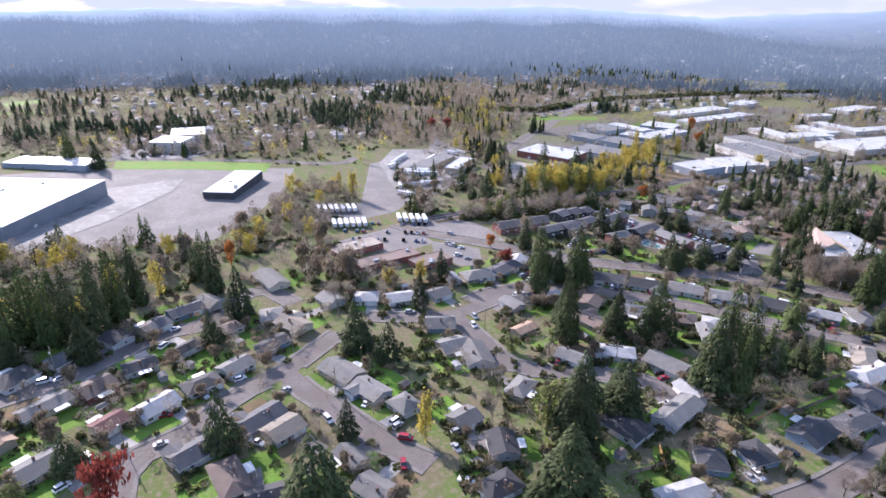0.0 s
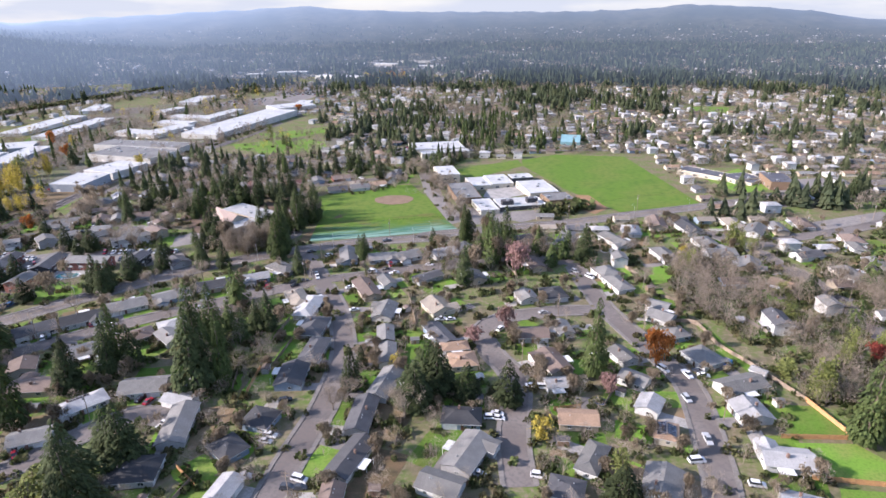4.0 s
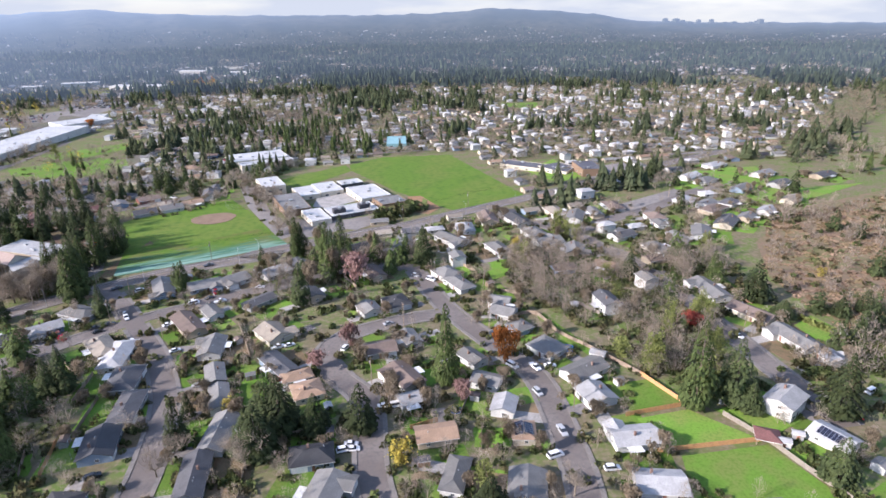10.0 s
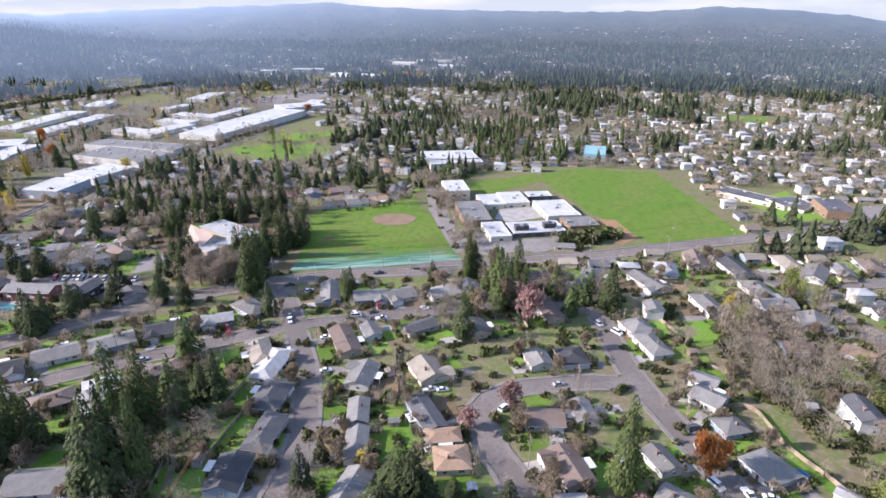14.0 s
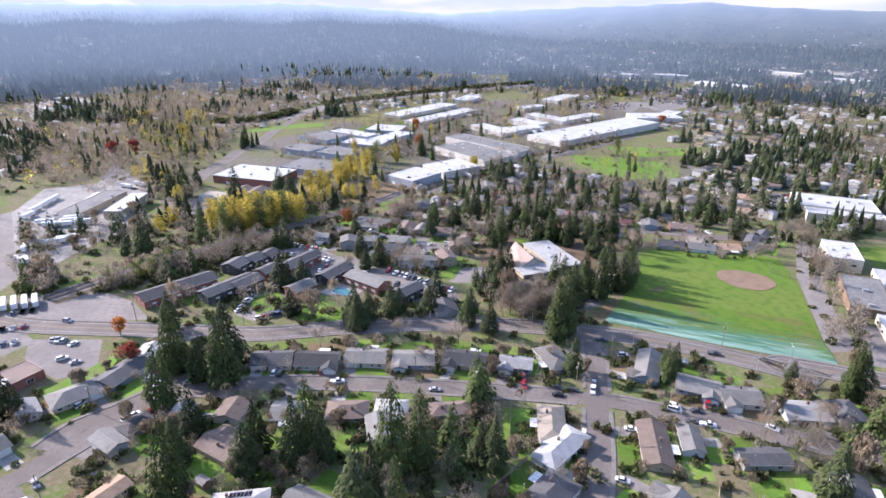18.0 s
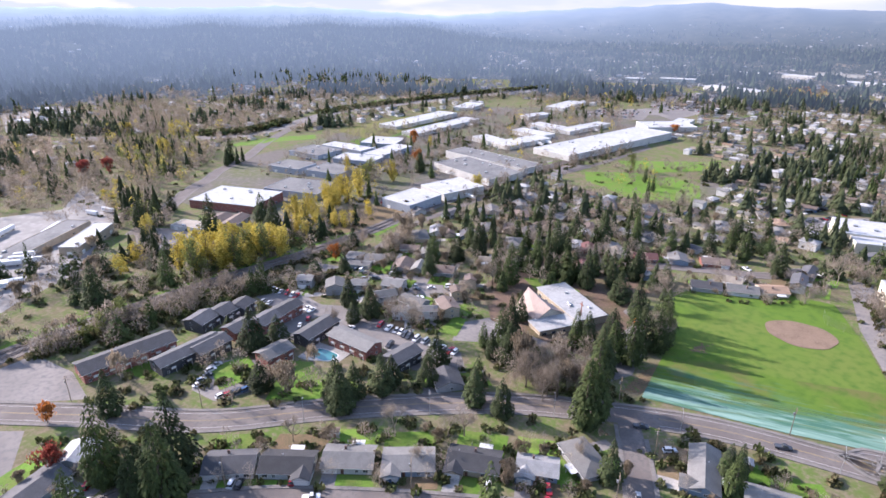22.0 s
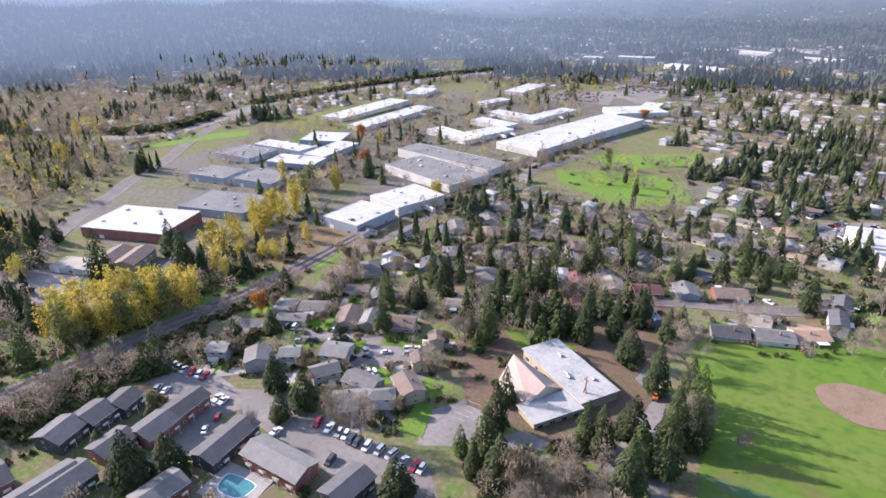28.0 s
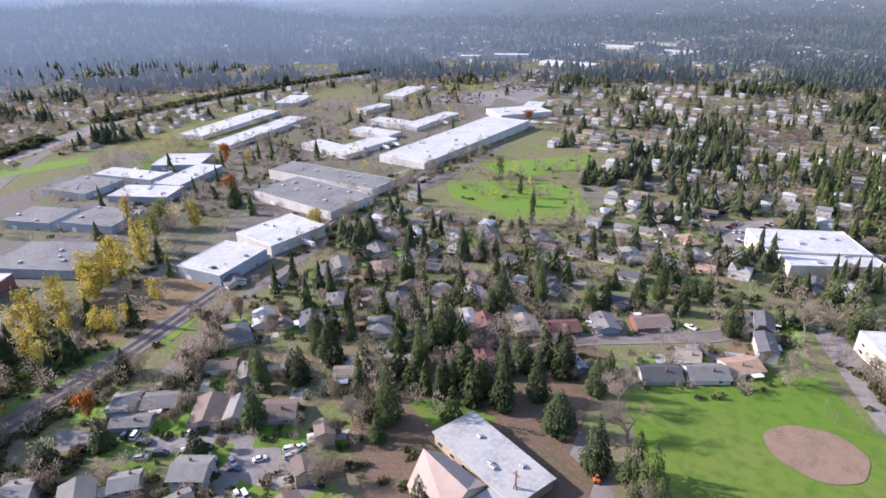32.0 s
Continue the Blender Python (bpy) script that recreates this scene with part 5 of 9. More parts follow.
draped("concrete_apron", [(-512, -76), (-524, -22), (-484, -34), (-421, -76), (-376, -118), (-381, -140), (-395, -132)], YARD, 0.09)
draped("pale_parking", [(-753, -83), (-753, 30), (-631, 23), (-606, -13), (-631, -76)], YARD, 0.02)
draped("leaf_litter", [(-240, 330), (-212, 300), (-160, 299), (-158, 345), (-168, 352), (-166, 420), (-205, 428), (-248, 392)], LITTER, 0.01)
draped("courtyard", [(-24, 425), (4, 434), (9, 405), (-15, 388), (-27, 395)], CONCRETE, 0.06)
draped("school_lot", [(-6, 356), (18, 362), (24, 350), (2, 331), (-12, 340)], LOTASPHALT, 0.06)
draped("dirt_strip", [(44, 403), (54, 402), (63, 366), (52, 352), (40, 368)], ORANGEDIRT, 0.06)
draped("meadow", [(-864, 151), (-998, 260), (-984, 347), (-860, 298), (-809, 201), (-811, 146)], DRY, 0.05)
draped("grass_verge", [(-713, 606), (-722, 713), (-721, 808), (-654, 775), (-635, 670), (-610, 593)], DRYGRASS, 0.05)
draped("car_lot", [(-481, 1120), (-520, 1250), (-500, 1365), (-385, 1361), (-340, 1214), (-390, 1110)], LOTASPHALT, 0.05)
draped("car_lot", [(-535, 960), (-535, 1045), (-450, 1050), (-430, 975)], LOTASPHALT, 0.05)

# ---- large flat-roofed buildings ----
flat_building("warehouse", -381, 759, -9, 51.4, 205.5, 9, "white", "concrete")
flat_building("warehouse", -426, 588, -5, 109.6, 29.8, 8, "paleg", "concrete")
flat_building("warehouse", -409, 541, -11, 82.4, 44.0, 8, "paleg", "concrete")
flat_building("warehouse", -381, 470, -13, 34.7, 42.0, 8, "white", "concrete")
flat_building("warehouse", -382, 421, 1, 30.5, 37.6, 8, "white", "bluegrey")
flat_building("warehouse", -486, 677, -16, 69.1, 23.2, 6, "white", "concrete")
flat_building("warehouse", -461, 710, -15, 25.9, 51.1, 6, "white", "concrete")
flat_building("warehouse", -484, 756, -7, 54.0, 23.3, 6, "white", "concrete")
flat_building("warehouse", -485, 810, -9, 74.0, 23.3, 6, "white", "concrete")
flat_building("warehouse", -454, 852, -9, 21.0, 69.3, 6, "white", "concrete")
flat_building("warehouse", -608, 717, 94, 144.5, 26.4, 6, "white", "concrete")
flat_building("warehouse", -671, 738, 95, 146.0, 32.4, 6, "white", "concrete")
flat_building("warehouse", -587, 583, 26, 43.4, 38.8, 6, "white", "bluegrey")
flat_building("warehouse", -542, 548, 10, 24.6, 59.0, 6, "white", "bluegrey")
flat_building("warehouse", -536, 499, 19, 47.1, 26.8, 6, "white", "bluegrey")
flat_building("warehouse", -591, 530, 7, 60.0, 21.1, 6, "white", "bluegrey")
flat_building("warehouse", -600, 492, 7, 45.0, 37.9, 6, "paleg", "bluegrey")
flat_building("warehouse", -555, 429, 14, 37.2, 28.2, 7, "paleg", "bluegrey")
flat_building("warehouse", -512, 444, 12, 39.3, 31.9, 7, "paleg", "bluegrey")
flat_building("warehouse", -479, 385, 20, 52.5, 37.1, 7, "paleg", "bluegrey")
flat_building("warehouse", -488, 328, 24, 58.4, 41.3, 8, "white", "brick")
flat_building("warehouse", -454, 273, 24, 27.3, 13.6, 4, "tan", "concrete")
flat_building("warehouse", -368, 957, 6, 23.4, 85.2, 6, "white", "concrete")
flat_building("warehouse", -563, 884, -12, 18.8, 49.0, 6, "white", "concrete")
flat_building("warehouse", -587, 1018, 4, 32.1, 87.7, 6, "white", "concrete")
flat_building("warehouse", -703, 894, 17, 32.4, 62.8, 6, "white", "concrete")
flat_building("apartment_block", -85, 567, 18, 54.0, 33.0, 10, "white", "cream")
flat_building("hall", 58, 616, -6, 21.1, 42.7, 8, "teal", "teal")
flat_building("school", -61.5, 451, 18, 17.2, 29.9, 9, "white", "cream")
flat_building("school", -42, 396, 16, 18.7, 42.7, 6, "paleg", "brown")
flat_building("school", -33, 430, 18, 15.6, 25.8, 4.5, "white", "cream")
flat_building("school", -16.6, 437.5, 18, 18.2, 27.7, 4.65, "white", "cream")
flat_building("school", 1.8, 450.5, 18, 18.4, 12.6, 4.4, "white", "darkbrick")
flat_building("school", 14.5, 414.2, 18, 23.2, 35.0, 4.55, "white", "cream")
flat_building("school", 29, 385.0, 18, 20.2, 18.7, 4.3, "paleg", "brown")
flat_building("school", -23.8, 362.0, 18, 13.5, 26.7, 4.2, "white", "cream")
flat_building("school", 0.5, 371.0, 18, 34.0, 20.0, 3.9, "white", "darkbrick")
flat_building("school", -8.2, 364.2, 18, 8.5, 4.5, 6.5, "dark", "darkbrick")
flat_building("school", 9.2, 371.5, 18, 8.0, 4.5, 6.4, "dark", "darkbrick")
flat_building("school", 181, 453, -67, 18.4, 25.3, 4, "dark", "cream")
flat_building("school", 203, 436, -4, 18.2, 30.0, 7, "dark", "brown")
flat_building("school", 166, 461, 48, 17.7, 63.0, 4, "dark", "cream")
flat_building("church_hall", -76, 552, 21, 49.7, 25.8, 8, "white", "cream")
flat_building("depot", -478, -158, 150, 102.1, 128.4, 11, "white", "steel")
flat_building("office", -478, 12, 60, 22.9, 63.9, 7, "white", "darkbrick")
flat_building("office", -660, -22, 61, 34.2, 32.8, 11, "white", "concrete")
flat_building("office", -708, -2, 84, 34.6, 44.8, 11, "white", "concrete")
flat_building("office", -612, -121, 58, 77.5, 26.5, 6, "white", "bluegrey")
flat_building("shop", -308, 54, 101, 29.8, 14.0, 4, "tan", "brick")
flat_building("shop", -283, 64, 97, 37.0, 11.1, 4, "brown", "brick")
flat_building("shop", -271, 85, 102, 21.6, 12.3, 4, "brown", "brick")
flat_building("warehouse", -375, 928, 44, 69.6, 45.5, 7, "white", "concrete")
flat_building("depot", -496, 192, 35, 17.6, 70.6, 5, "paleg", "tan")
flat_building("depot", -475, 212, 43, 12.5, 44.0, 7, "white", "tan")
flat_building("warehouse", -1192, 402, 20, 34.0, 15.0, 5, "white", "steel")
flat_building("warehouse", -1120, 402, 12, 26.0, 13.0, 5, "paleg", "cream")
flat_building("warehouse", -1080, 345, 30, 30.0, 12.0, 5, "white", "cream")
for x, y, turn, L, W, roof in ((-679, 1500, 12, 45, 28, "white"), (-600, 1560, 14, 80, 30, "white"), (-440, 1450, -14, 120, 34, "white"), (-560, 1700, 12, 70, 34, "paleg"), (-505, 1840, 10, 80, 36, "white"),
                               (-400, 1840, -8, 70, 34, "white"), (-250, 1760, -6, 80, 34, "white"), (-330, 1960, 0, 110, 36, "paleg")):
    flat_building("warehouse", x, y, turn, L, W, 8, roof, "concrete")
apartment(-309.8, 203.2, 110, 10.8, 11.0, "slate", "darkbrick")
apartment(-310.3, 214.4, 104, 9.2, 11.0, "slate", "darkbrick")
apartment(-309.8, 224.2, 111, 8.8, 9.3, "slate", "darkbrick")
apartment(-287.0, 223.0, 101, 11.3, 10.2, "slate", "brick")
apartment(-289.8, 236.1, 99, 14.3, 9.0, "slate", "brick")
apartment(-290.0, 210.5, 100, 11.1, 9.0, "slate", "brick")
apartment(-284.0, 193.2, 97, 15.1, 10.1, "slate", "darkbrick")
apartment(-261.7, 233.5, 100, 20.4, 9.2, "slate", "darkbrick")
apartment(-240.6, 237.9, 5, 23.0, 9.6, "grey", "brick")
apartment(-215.7, 242.7, 89, 13.7, 9.0, "slate", "darkbrick")
apartment(-258.3, 208.7, 91, 13.0, 9.0, "grey", "brick")
apartment(-303.5, 166.7, 87, 36.7, 12.0, "slate", "brick")
apartment(-286.4, 184.4, 94, 27.9, 9.2, "slate", "darkbrick")
apartment(-447.2, 288.4, 120, 20.8, 12.0, "brown", "tan")
apartment(-435.8, 294.9, 121, 23.0, 11.7, "brown", "tan")

# ---- houses ----
house(-97.3, 192.1, 88, 20.2, 8.5, "pale", "white", 1, 12)
house(-88.9, 172.4, 89, 15.7, 10.2, "slate", "grey", 1, 12)
house(-82.2, 153.1, 89, 17.6, 7.8, "slate", "grey", 1, 11)
house(-84.6, 133.9, 96, 13.9, 9.7, "dark", "blue", 1, 16)
house(75.8, 140.3, -156, 16.2, 8.6, "grey", "white", 1, 17)
house(-243.6, 99.3, 85, 16.1, 10.5, "grey", "tan", 1, 18)
house(-245.7, 116.0, 110, 16.7, 10.5, "slate", "blue", 1, 20)
house(-252.9, 130.3, 132, 10.4, 9.6, "pale", "white", 1, 22)
house(-207.2, 97.1, 7, 11.0, 6.5, "grey", "blue", 1, 11)
house(-209.5, 106.7, -82, 9.9, 6.9, "dark", "blue", 1, 10)
house(-203.9, 119.4, -48, 9.7, 6.7, "pale", "white", 1, 17)
house(-192.8, 132.3, -57, 10.1, 9.2, "brown", "cream", 1, 14)
house(-177.6, 144.9, -138, 11.1, 9.9, "grey", "tan", 1, 21)
house(-211.7, 161.2, 45, 15.6, 10.5, "slate", "white", 1, 14)
house(-198.0, 173.2, 39, 16.4, 10.4, "dark", "white", 1, 14)
house(-185.4, 187.8, 39, 16.0, 10.5, "grey", "white", 1, 16)
house(-170.1, 199.7, 42, 16.1, 10.5, "grey", "blue", 1, 16)
house(-154.3, 213.7, 29, 16.6, 10.5, "dark", "tan", 1, 18)
house(-137.4, 224.9, 29, 12.7, 8.5, "pale", "blue", 1, 18)
house(-128.2, 238.2, 150, 16.5, 9.6, "grey", "grey", 1, 17)
house(-163.0, 159.0, -136, 13.9, 9.2, "brown", "tan", 1, 20)
house(-152.1, 169.6, -141, 11.0, 9.5, "pale", "white", 1, 19)
house(-136.9, 183.7, -132, 13.6, 6.6, "brown", "tan", 1, 17)
house(-105.9, 200.4, 124, 18.9, 8.5, "tan", "cream", 1, 16)
house(-96.8, 258.4, -72, 21.0, 8.8, "grey", "blue", 1, 20)
house(-76.8, 257.6, 17, 15.0, 10.5, "grey", "blue", 1, 19)
house(-63.1, 261.1, 35, 13.2, 10.5, "grey", "white", 1, 17)
house(-43.2, 266.6, 36, 14.4, 10.5, "pale", "white", 1, 13)
house(-32.3, 276.2, -48, 11.6, 10.2, "slate", "white", 1, 20)
house(-75.3, 213.6, -59, 20.9, 8.8, "brown", "tan", 1, 17)
house(-67.3, 223.6, 121, 11.6, 6.4, "grey", "white", 1, 17)
house(-47.3, 230.4, -138, 14.8, 7.2, "slate", "grey", 1, 18)
house(-245.5, 85.2, 175, 10.4, 6.0, "pale", "white", 1, 22)
house(-148.0, 159.6, 143, 12.5, 7.2, "grey", "white", 1, 29)
house(-118.8, 128.1, -75, 9.7, 7.4, "pale", "white", 1, 20)
house(-61.2, 189.6, -92, 14.3, 8.7, "grey", "white", 1, 20)
house(-56.3, 167.9, -77, 12.2, 6.4, "grey", "grey", 1, 17)
house(-52.2, 151.8, -79, 14.5, 6.2, "grey", "white", 1, 18)
house(-48.9, 131.4, -100, 17.6, 7.4, "grey", "white", 1, 20)
house(-37.9, 196.3, 123, 13.2, 10.5, "tan", "cream", 1, 27)
house(-33.7, 169.7, 123, 17.4, 7.3, "slate", "blue", 1, 18)
house(-26.4, 159.3, -165, 10.3, 6.0, "orange", "tan", 1, 14)
house(-22.4, 149.4, -166, 9.9, 9.6, "orange", "cream", 1, 14)
house(2.8, 209.6, -70, 9.7, 8.5, "grey", "white", 1, 14)
house(15.5, 213.4, 106, 11.7, 10.5, "dark", "white", 1, 15)
house(4.6, 172.8, 6, 12.3, 8.8, "brown", "grey", 1, 20)
house(11.9, 150.9, -66, 15.2, 8.6, "brown", "cream", 1, 17)
house(17.4, 178.3, 105, 10.6, 6.3, "grey", "white", 1, 20)
house(38.6, 157.6, 117, 10.1, 6.8, "grey", "white", 1, 15)
house(12.1, 136.1, -167, 7.6, 6.2, "pale", "white", 1, 14)
house(40.0, 141.5, 147, 9.5, 7.4, "grey", "white", 1, 18)
house(42.0, 125.9, 64, 8.6, 7.3, "pale", "white", 1, 17)
house(63.0, 177.0, -158, 8.2, 7.8, "grey", "blue", 1, 15)
house(68.4, 158.6, -59, 11.7, 10.5, "grey", "white", 1, 14)
house(73.5, 124.7, -79, 9.9, 9.9, "pale", "white", 1, 15)
house(60.5, 192.4, -38, 10.0, 9.0, "grey", "white", 1, 17)
house(61.7, 203.5, -30, 9.3, 7.3, "grey", "tan", 1, 22)
house(106.2, 187.7, 93, 12.5, 7.9, "slate", "white", 2, 39)
house(134.5, 328.4, -84, 18.6, 10.5, "tan", "cream", 1, 21)
house(-191.8, 243.8, -36, 11.3, 10.5, "slate", "grey", 1, 13)
house(-6.0, 285.0, -67, 14.9, 8.8, "tan", "cream", 1, 23)
house(5.6, 294.5, -152, 20.9, 9.7, "slate", "blue", 1, 28)
house(28.7, 295.1, -106, 20.4, 10.0, "grey", "cream", 1, 34)
house(56.8, 292.5, -59, 21.0, 9.5, "grey", "white", 1, 40)
house(68.8, 310.9, -93, 15.7, 10.5, "pale", "white", 1, 33)
house(44.1, 242.3, -66, 11.9, 10.5, "grey", "white", 1, 13)
house(47.8, 227.3, -69, 16.3, 8.3, "grey", "white", 1, 14)
house(8.2, 250.9, 110, 12.8, 7.9, "brown", "tan", 1, 13)
house(79.7, 268.3, -76, 21.0, 8.8, "grey", "white", 1, 40)
house(105.2, 316.9, 102, 19.7, 10.5, "dark", "white", 1, 11)
house(107.4, 290.4, 102, 16.4, 10.5, "grey", "white", 1, 19)
house(109.7, 273.4, -169, 15.4, 10.5, "grey", "white", 1, 24)
house(119.4, 256.7, 74, 13.8, 10.5, "grey", "tan", 1, 18)
house(154.7, 272.5, -163, 14.0, 9.4, "slate", "white", 1, 20)
house(125.5, 230.6, 139, 10.4, 9.1, "orange", "brown", 1, 18)
house(163.6, 246.8, -75, 16.3, 10.1, "grey", "cream", 1, 21)
house(190.8, 299.5, -93, 13.2, 10.3, "brown", "white", 1, 18)
house(200.3, 263.9, -121, 19.1, 10.5, "grey", "white", 1, 40)
house(235.4, 304.9, -155, 19.6, 10.5, "brown", "tan", 1, 33)
house(142.9, 314.5, 61, 18.5, 10.3, "grey", "white", 1, 16)
house(158.0, 318.8, 87, 16.6, 7.8, "grey", "tan", 1, 13)
house(176.3, 329.9, 87, 17.6, 10.5, "brown", "grey", 1, 16)
house(87.3, 326.0, -93, 20.1, 10.5, "brown", "tan", 1, 28)
house(182.8, 260.4, -104, 11.9, 9.6, "grey", "grey", 1, 40)
house(186.6, 286.8, -94, 12.2, 6.5, "grey", "white", 1, 28)
house(226.9, 278.8, -137, 20.7, 10.5, "slate", "cream", 1, 40)
house(44.0, 111.3, 77, 8.2, 6.5, "orange", "cream", 1, 14)
house(17.6, 116.2, -179, 12.1, 7.6, "orange", "tan", 1, 20)
house(20.0, 97.3, -114, 13.5, 6.0, "grey", "white", 1, 23)
house(11.4, 84.0, -12, 9.1, 7.8, "slate", "white", 1, 13)
house(37.9, 88.4, 71, 12.5, 9.7, "grey", "white", 1, 16)
house(75.4, 101.9, 177, 13.4, 8.4, "pale", "white", 1, 19)
house(73.0, 82.5, -15, 12.7, 8.8, "pale", "white", 1, 20)
house(66.7, 71.7, -12, 10.0, 7.0, "grey", "white", 1, 16)
house(129.0, 106.0, 30, 11.4, 8.8, "pale", "white", 2, 14)
house(131.7, 88.8, 112, 11.0, 8.2, "pale", "white", 1, 12)
house(161.4, 165.7, -66, 17.7, 9.0, "brown", "cream", 1, 16)
house(163.2, 143.1, -82, 17.8, 8.9, "grey", "white", 1, 20)
house(165.5, 127.2, -89, 7.4, 6.7, "pale", "white", 1, 22)
house(158.8, 191.5, -90, 20.7, 9.3, "grey", "white", 1, 14)
house(96.6, 65.6, -120, 7.7, 6.0, "slate", "white", 1, 40)
house(82.2, 67.6, 174, 7.0, 6.0, "pale", "white", 1, 32)
house(-177.7, 120.0, -169, 14.6, 9.0, "brown", "tan", 1, 34)
house(-151.9, 110.7, 50, 15.1, 8.0, "pale", "white", 1, 15)
house(-136.0, 123.1, 15, 15.6, 9.7, "grey", "white", 1, 14)
house(-118.7, 116.0, -12, 10.9, 6.3, "pale", "white", 1, 8)
house(-111.7, 102.6, -76, 20.0, 8.4, "grey", "white", 1, 9)
house(-155.8, 92.4, 28, 11.9, 7.4, "grey", "white", 1, 9)
house(-113.0, 80.8, -168, 13.6, 10.5, "dark", "white", 1, 28)
house(-83.3, 73.3, 82, 14.2, 6.5, "pale", "white", 1, 14)
house(-89.9, 92.7, 144, 9.7, 8.4, "dark", "blue", 1, 20)
house(-85.8, 107.9, 170, 9.5, 9.3, "dark", "blue", 1, 17)
house(-52.8, 112.6, -90, 17.6, 7.4, "slate", "grey", 1, 16)
house(-51.2, 91.8, -106, 17.3, 7.3, "slate", "white", 1, 19)
house(-19.9, 114.2, 2, 12.3, 8.5, "dark", "blue", 1, 17)
house(-16.6, 96.7, 68, 16.7, 9.2, "grey", "grey", 1, 14)
house(-23.1, 83.0, 162, 11.9, 7.9, "grey", "white", 1, 22)
house(-52.3, 76.2, -85, 7.0, 6.0, "brown", "white", 1, 17)
house(-244.5, -68.6, 34, 9.7, 9.2, "dark", "white", 1, 9)
house(-249.6, -54.8, 128, 11.3, 9.2, "slate", "tan", 1, 6)
house(-260.1, -41.7, 108, 14.2, 8.5, "slate", "blue", 1, 15)
house(-264.9, -31.0, -148, 11.8, 9.3, "grey", "white", 1, 10)
house(-235.0, -86.0, 123, 10.4, 9.0, "slate", "white", 1, 10)
house(-224.6, -44.4, -57, 13.5, 6.1, "dark", "white", 1, 21)
house(-280.6, 0.1, 13, 21.0, 10.5, "grey", "cream", 1, 10)
house(-240.5, -7.7, 172, 10.6, 9.5, "grey", "tan", 1, 17)
house(-235.4, -26.1, -65, 8.6, 8.0, "brown", "tan", 1, 14)
house(-214.7, -12.5, 117, 12.7, 7.2, "dark", "blue", 1, 16)
house(-203.3, -28.6, 119, 11.2, 8.8, "grey", "white", 1, 14)
house(-228.2, -1.0, -153, 13.8, 9.7, "tan", "cream", 1, 19)
house(-245.6, 20.6, 15, 11.2, 9.7, "grey", "white", 1, 17)
house(-240.9, 36.5, 66, 11.3, 9.5, "pale", "white", 1, 16)
house(-234.2, 51.3, 81, 12.3, 10.0, "pale", "white", 1, 17)
house(-231.1, 69.9, 98, 9.9, 9.7, "grey", "white", 1, 16)
house(-203.0, 57.1, -114, 12.1, 10.5, "grey", "blue", 1, 11)
house(-183.5, 52.9, -90, 10.7, 10.5, "grey", "tan", 1, 15)
house(-173.4, 58.3, 167, 15.1, 10.2, "grey", "white", 1, 10)
house(-183.5, 87.9, -78, 10.4, 6.0, "orange", "tan", 1, 20)
house(-227.0, -100.7, 127, 12.2, 10.5, "dark", "white", 1, 10)
house(-203.3, -89.4, -60, 15.1, 7.4, "grey", "cream", 1, 17)
house(-209.0, -74.7, -61, 10.6, 10.5, "brown", "red", 1, 18)
house(-218.1, -60.7, -78, 11.1, 7.9, "dark", "white", 1, 18)
house(-188.4, -56.4, 119, 13.0, 8.5, "pale", "white", 1, 18)
house(-195.9, -41.3, 107, 12.1, 8.3, "dark", "white", 1, 13)
house(-184.7, -70.1, 123, 9.4, 7.8, "maroon", "cream", 1, 20)
house(-171.2, -87.5, 119, 12.1, 8.9, "grey", "tan", 1, 23)
house(-189.6, -100.5, -145, 10.4, 6.0, "orange", "tan", 1, 28)
house(-158.7, -47.2, -66, 12.9, 8.6, "slate", "white", 1, 13)
house(-143.1, -39.3, 9, 15.4, 8.1, "brown", "tan", 1, 30)
house(-167.2, -26.2, -65, 14.8, 8.4, "slate", "grey", 1, 18)
house(-158.8, -20.7, 113, 11.1, 8.9, "tan", "grey", 1, 20)
house(-131.5, -31.6, -94, 9.5, 7.1, "dark", "white", 1, 40)
house(-183.7, 6.5, 24, 15.8, 10.0, "grey", "tan", 1, 15)
house(-167.9, 11.9, 22, 13.0, 8.5, "grey", "blue", 1, 14)
house(-154.8, 19.5, 16, 9.2, 8.0, "grey", "white", 1, 16)
house(-139.3, 34.5, 103, 8.7, 8.6, "grey", "tan", 1, 22)
house(-146.7, 61.6, -60, 11.4, 7.1, "grey", "tan", 1, 16)
house(-122.8, 38.8, -21, 10.7, 8.6, "dark", "grey", 1, 23)
house(-107.8, 28.5, -83, 11.2, 7.8, "dark", "white", 1, 22)
house(-137.1, -5.6, -161, 9.6, 6.0, "grey", "tan", 1, 14)
house(-121.8, -3.7, -152, 10.4, 7.8, "grey", "white", 1, 20)
house(-324.2, 310.0, 120, 10.8, 9.3, "grey", "grey", 1, 40)
house(-312.2, 316.5, -145, 11.6, 9.9, "grey", "grey", 1, 40)
house(-312.0, 303.6, -150, 13.2, 6.6, "grey", "grey", 1, 40)
house(-291.4, 319.1, 121, 15.4, 10.5, "brown", "grey", 1, 40)
house(-282.7, 324.2, 119, 12.4, 6.9, "grey", "grey", 1, 40)
house(-267.9, 329.8, -153, 11.9, 10.5, "brown", "grey", 1, 40)
house(-308.8, 343.5, 30, 11.8, 7.3, "brown", "tan", 1, 40)
house(-295.6, 344.6, 125, 11.9, 7.5, "grey", "grey", 1, 40)
house(-272.0, 293.0, 24, 10.7, 10.1, "grey", "grey", 2, 40)
house(-286.2, 280.8, 40, 8.0, 7.4, "grey", "grey", 2, 40)
house(-312.7, 265.5, 35, 8.0, 7.2, "grey", "grey", 2, 40)
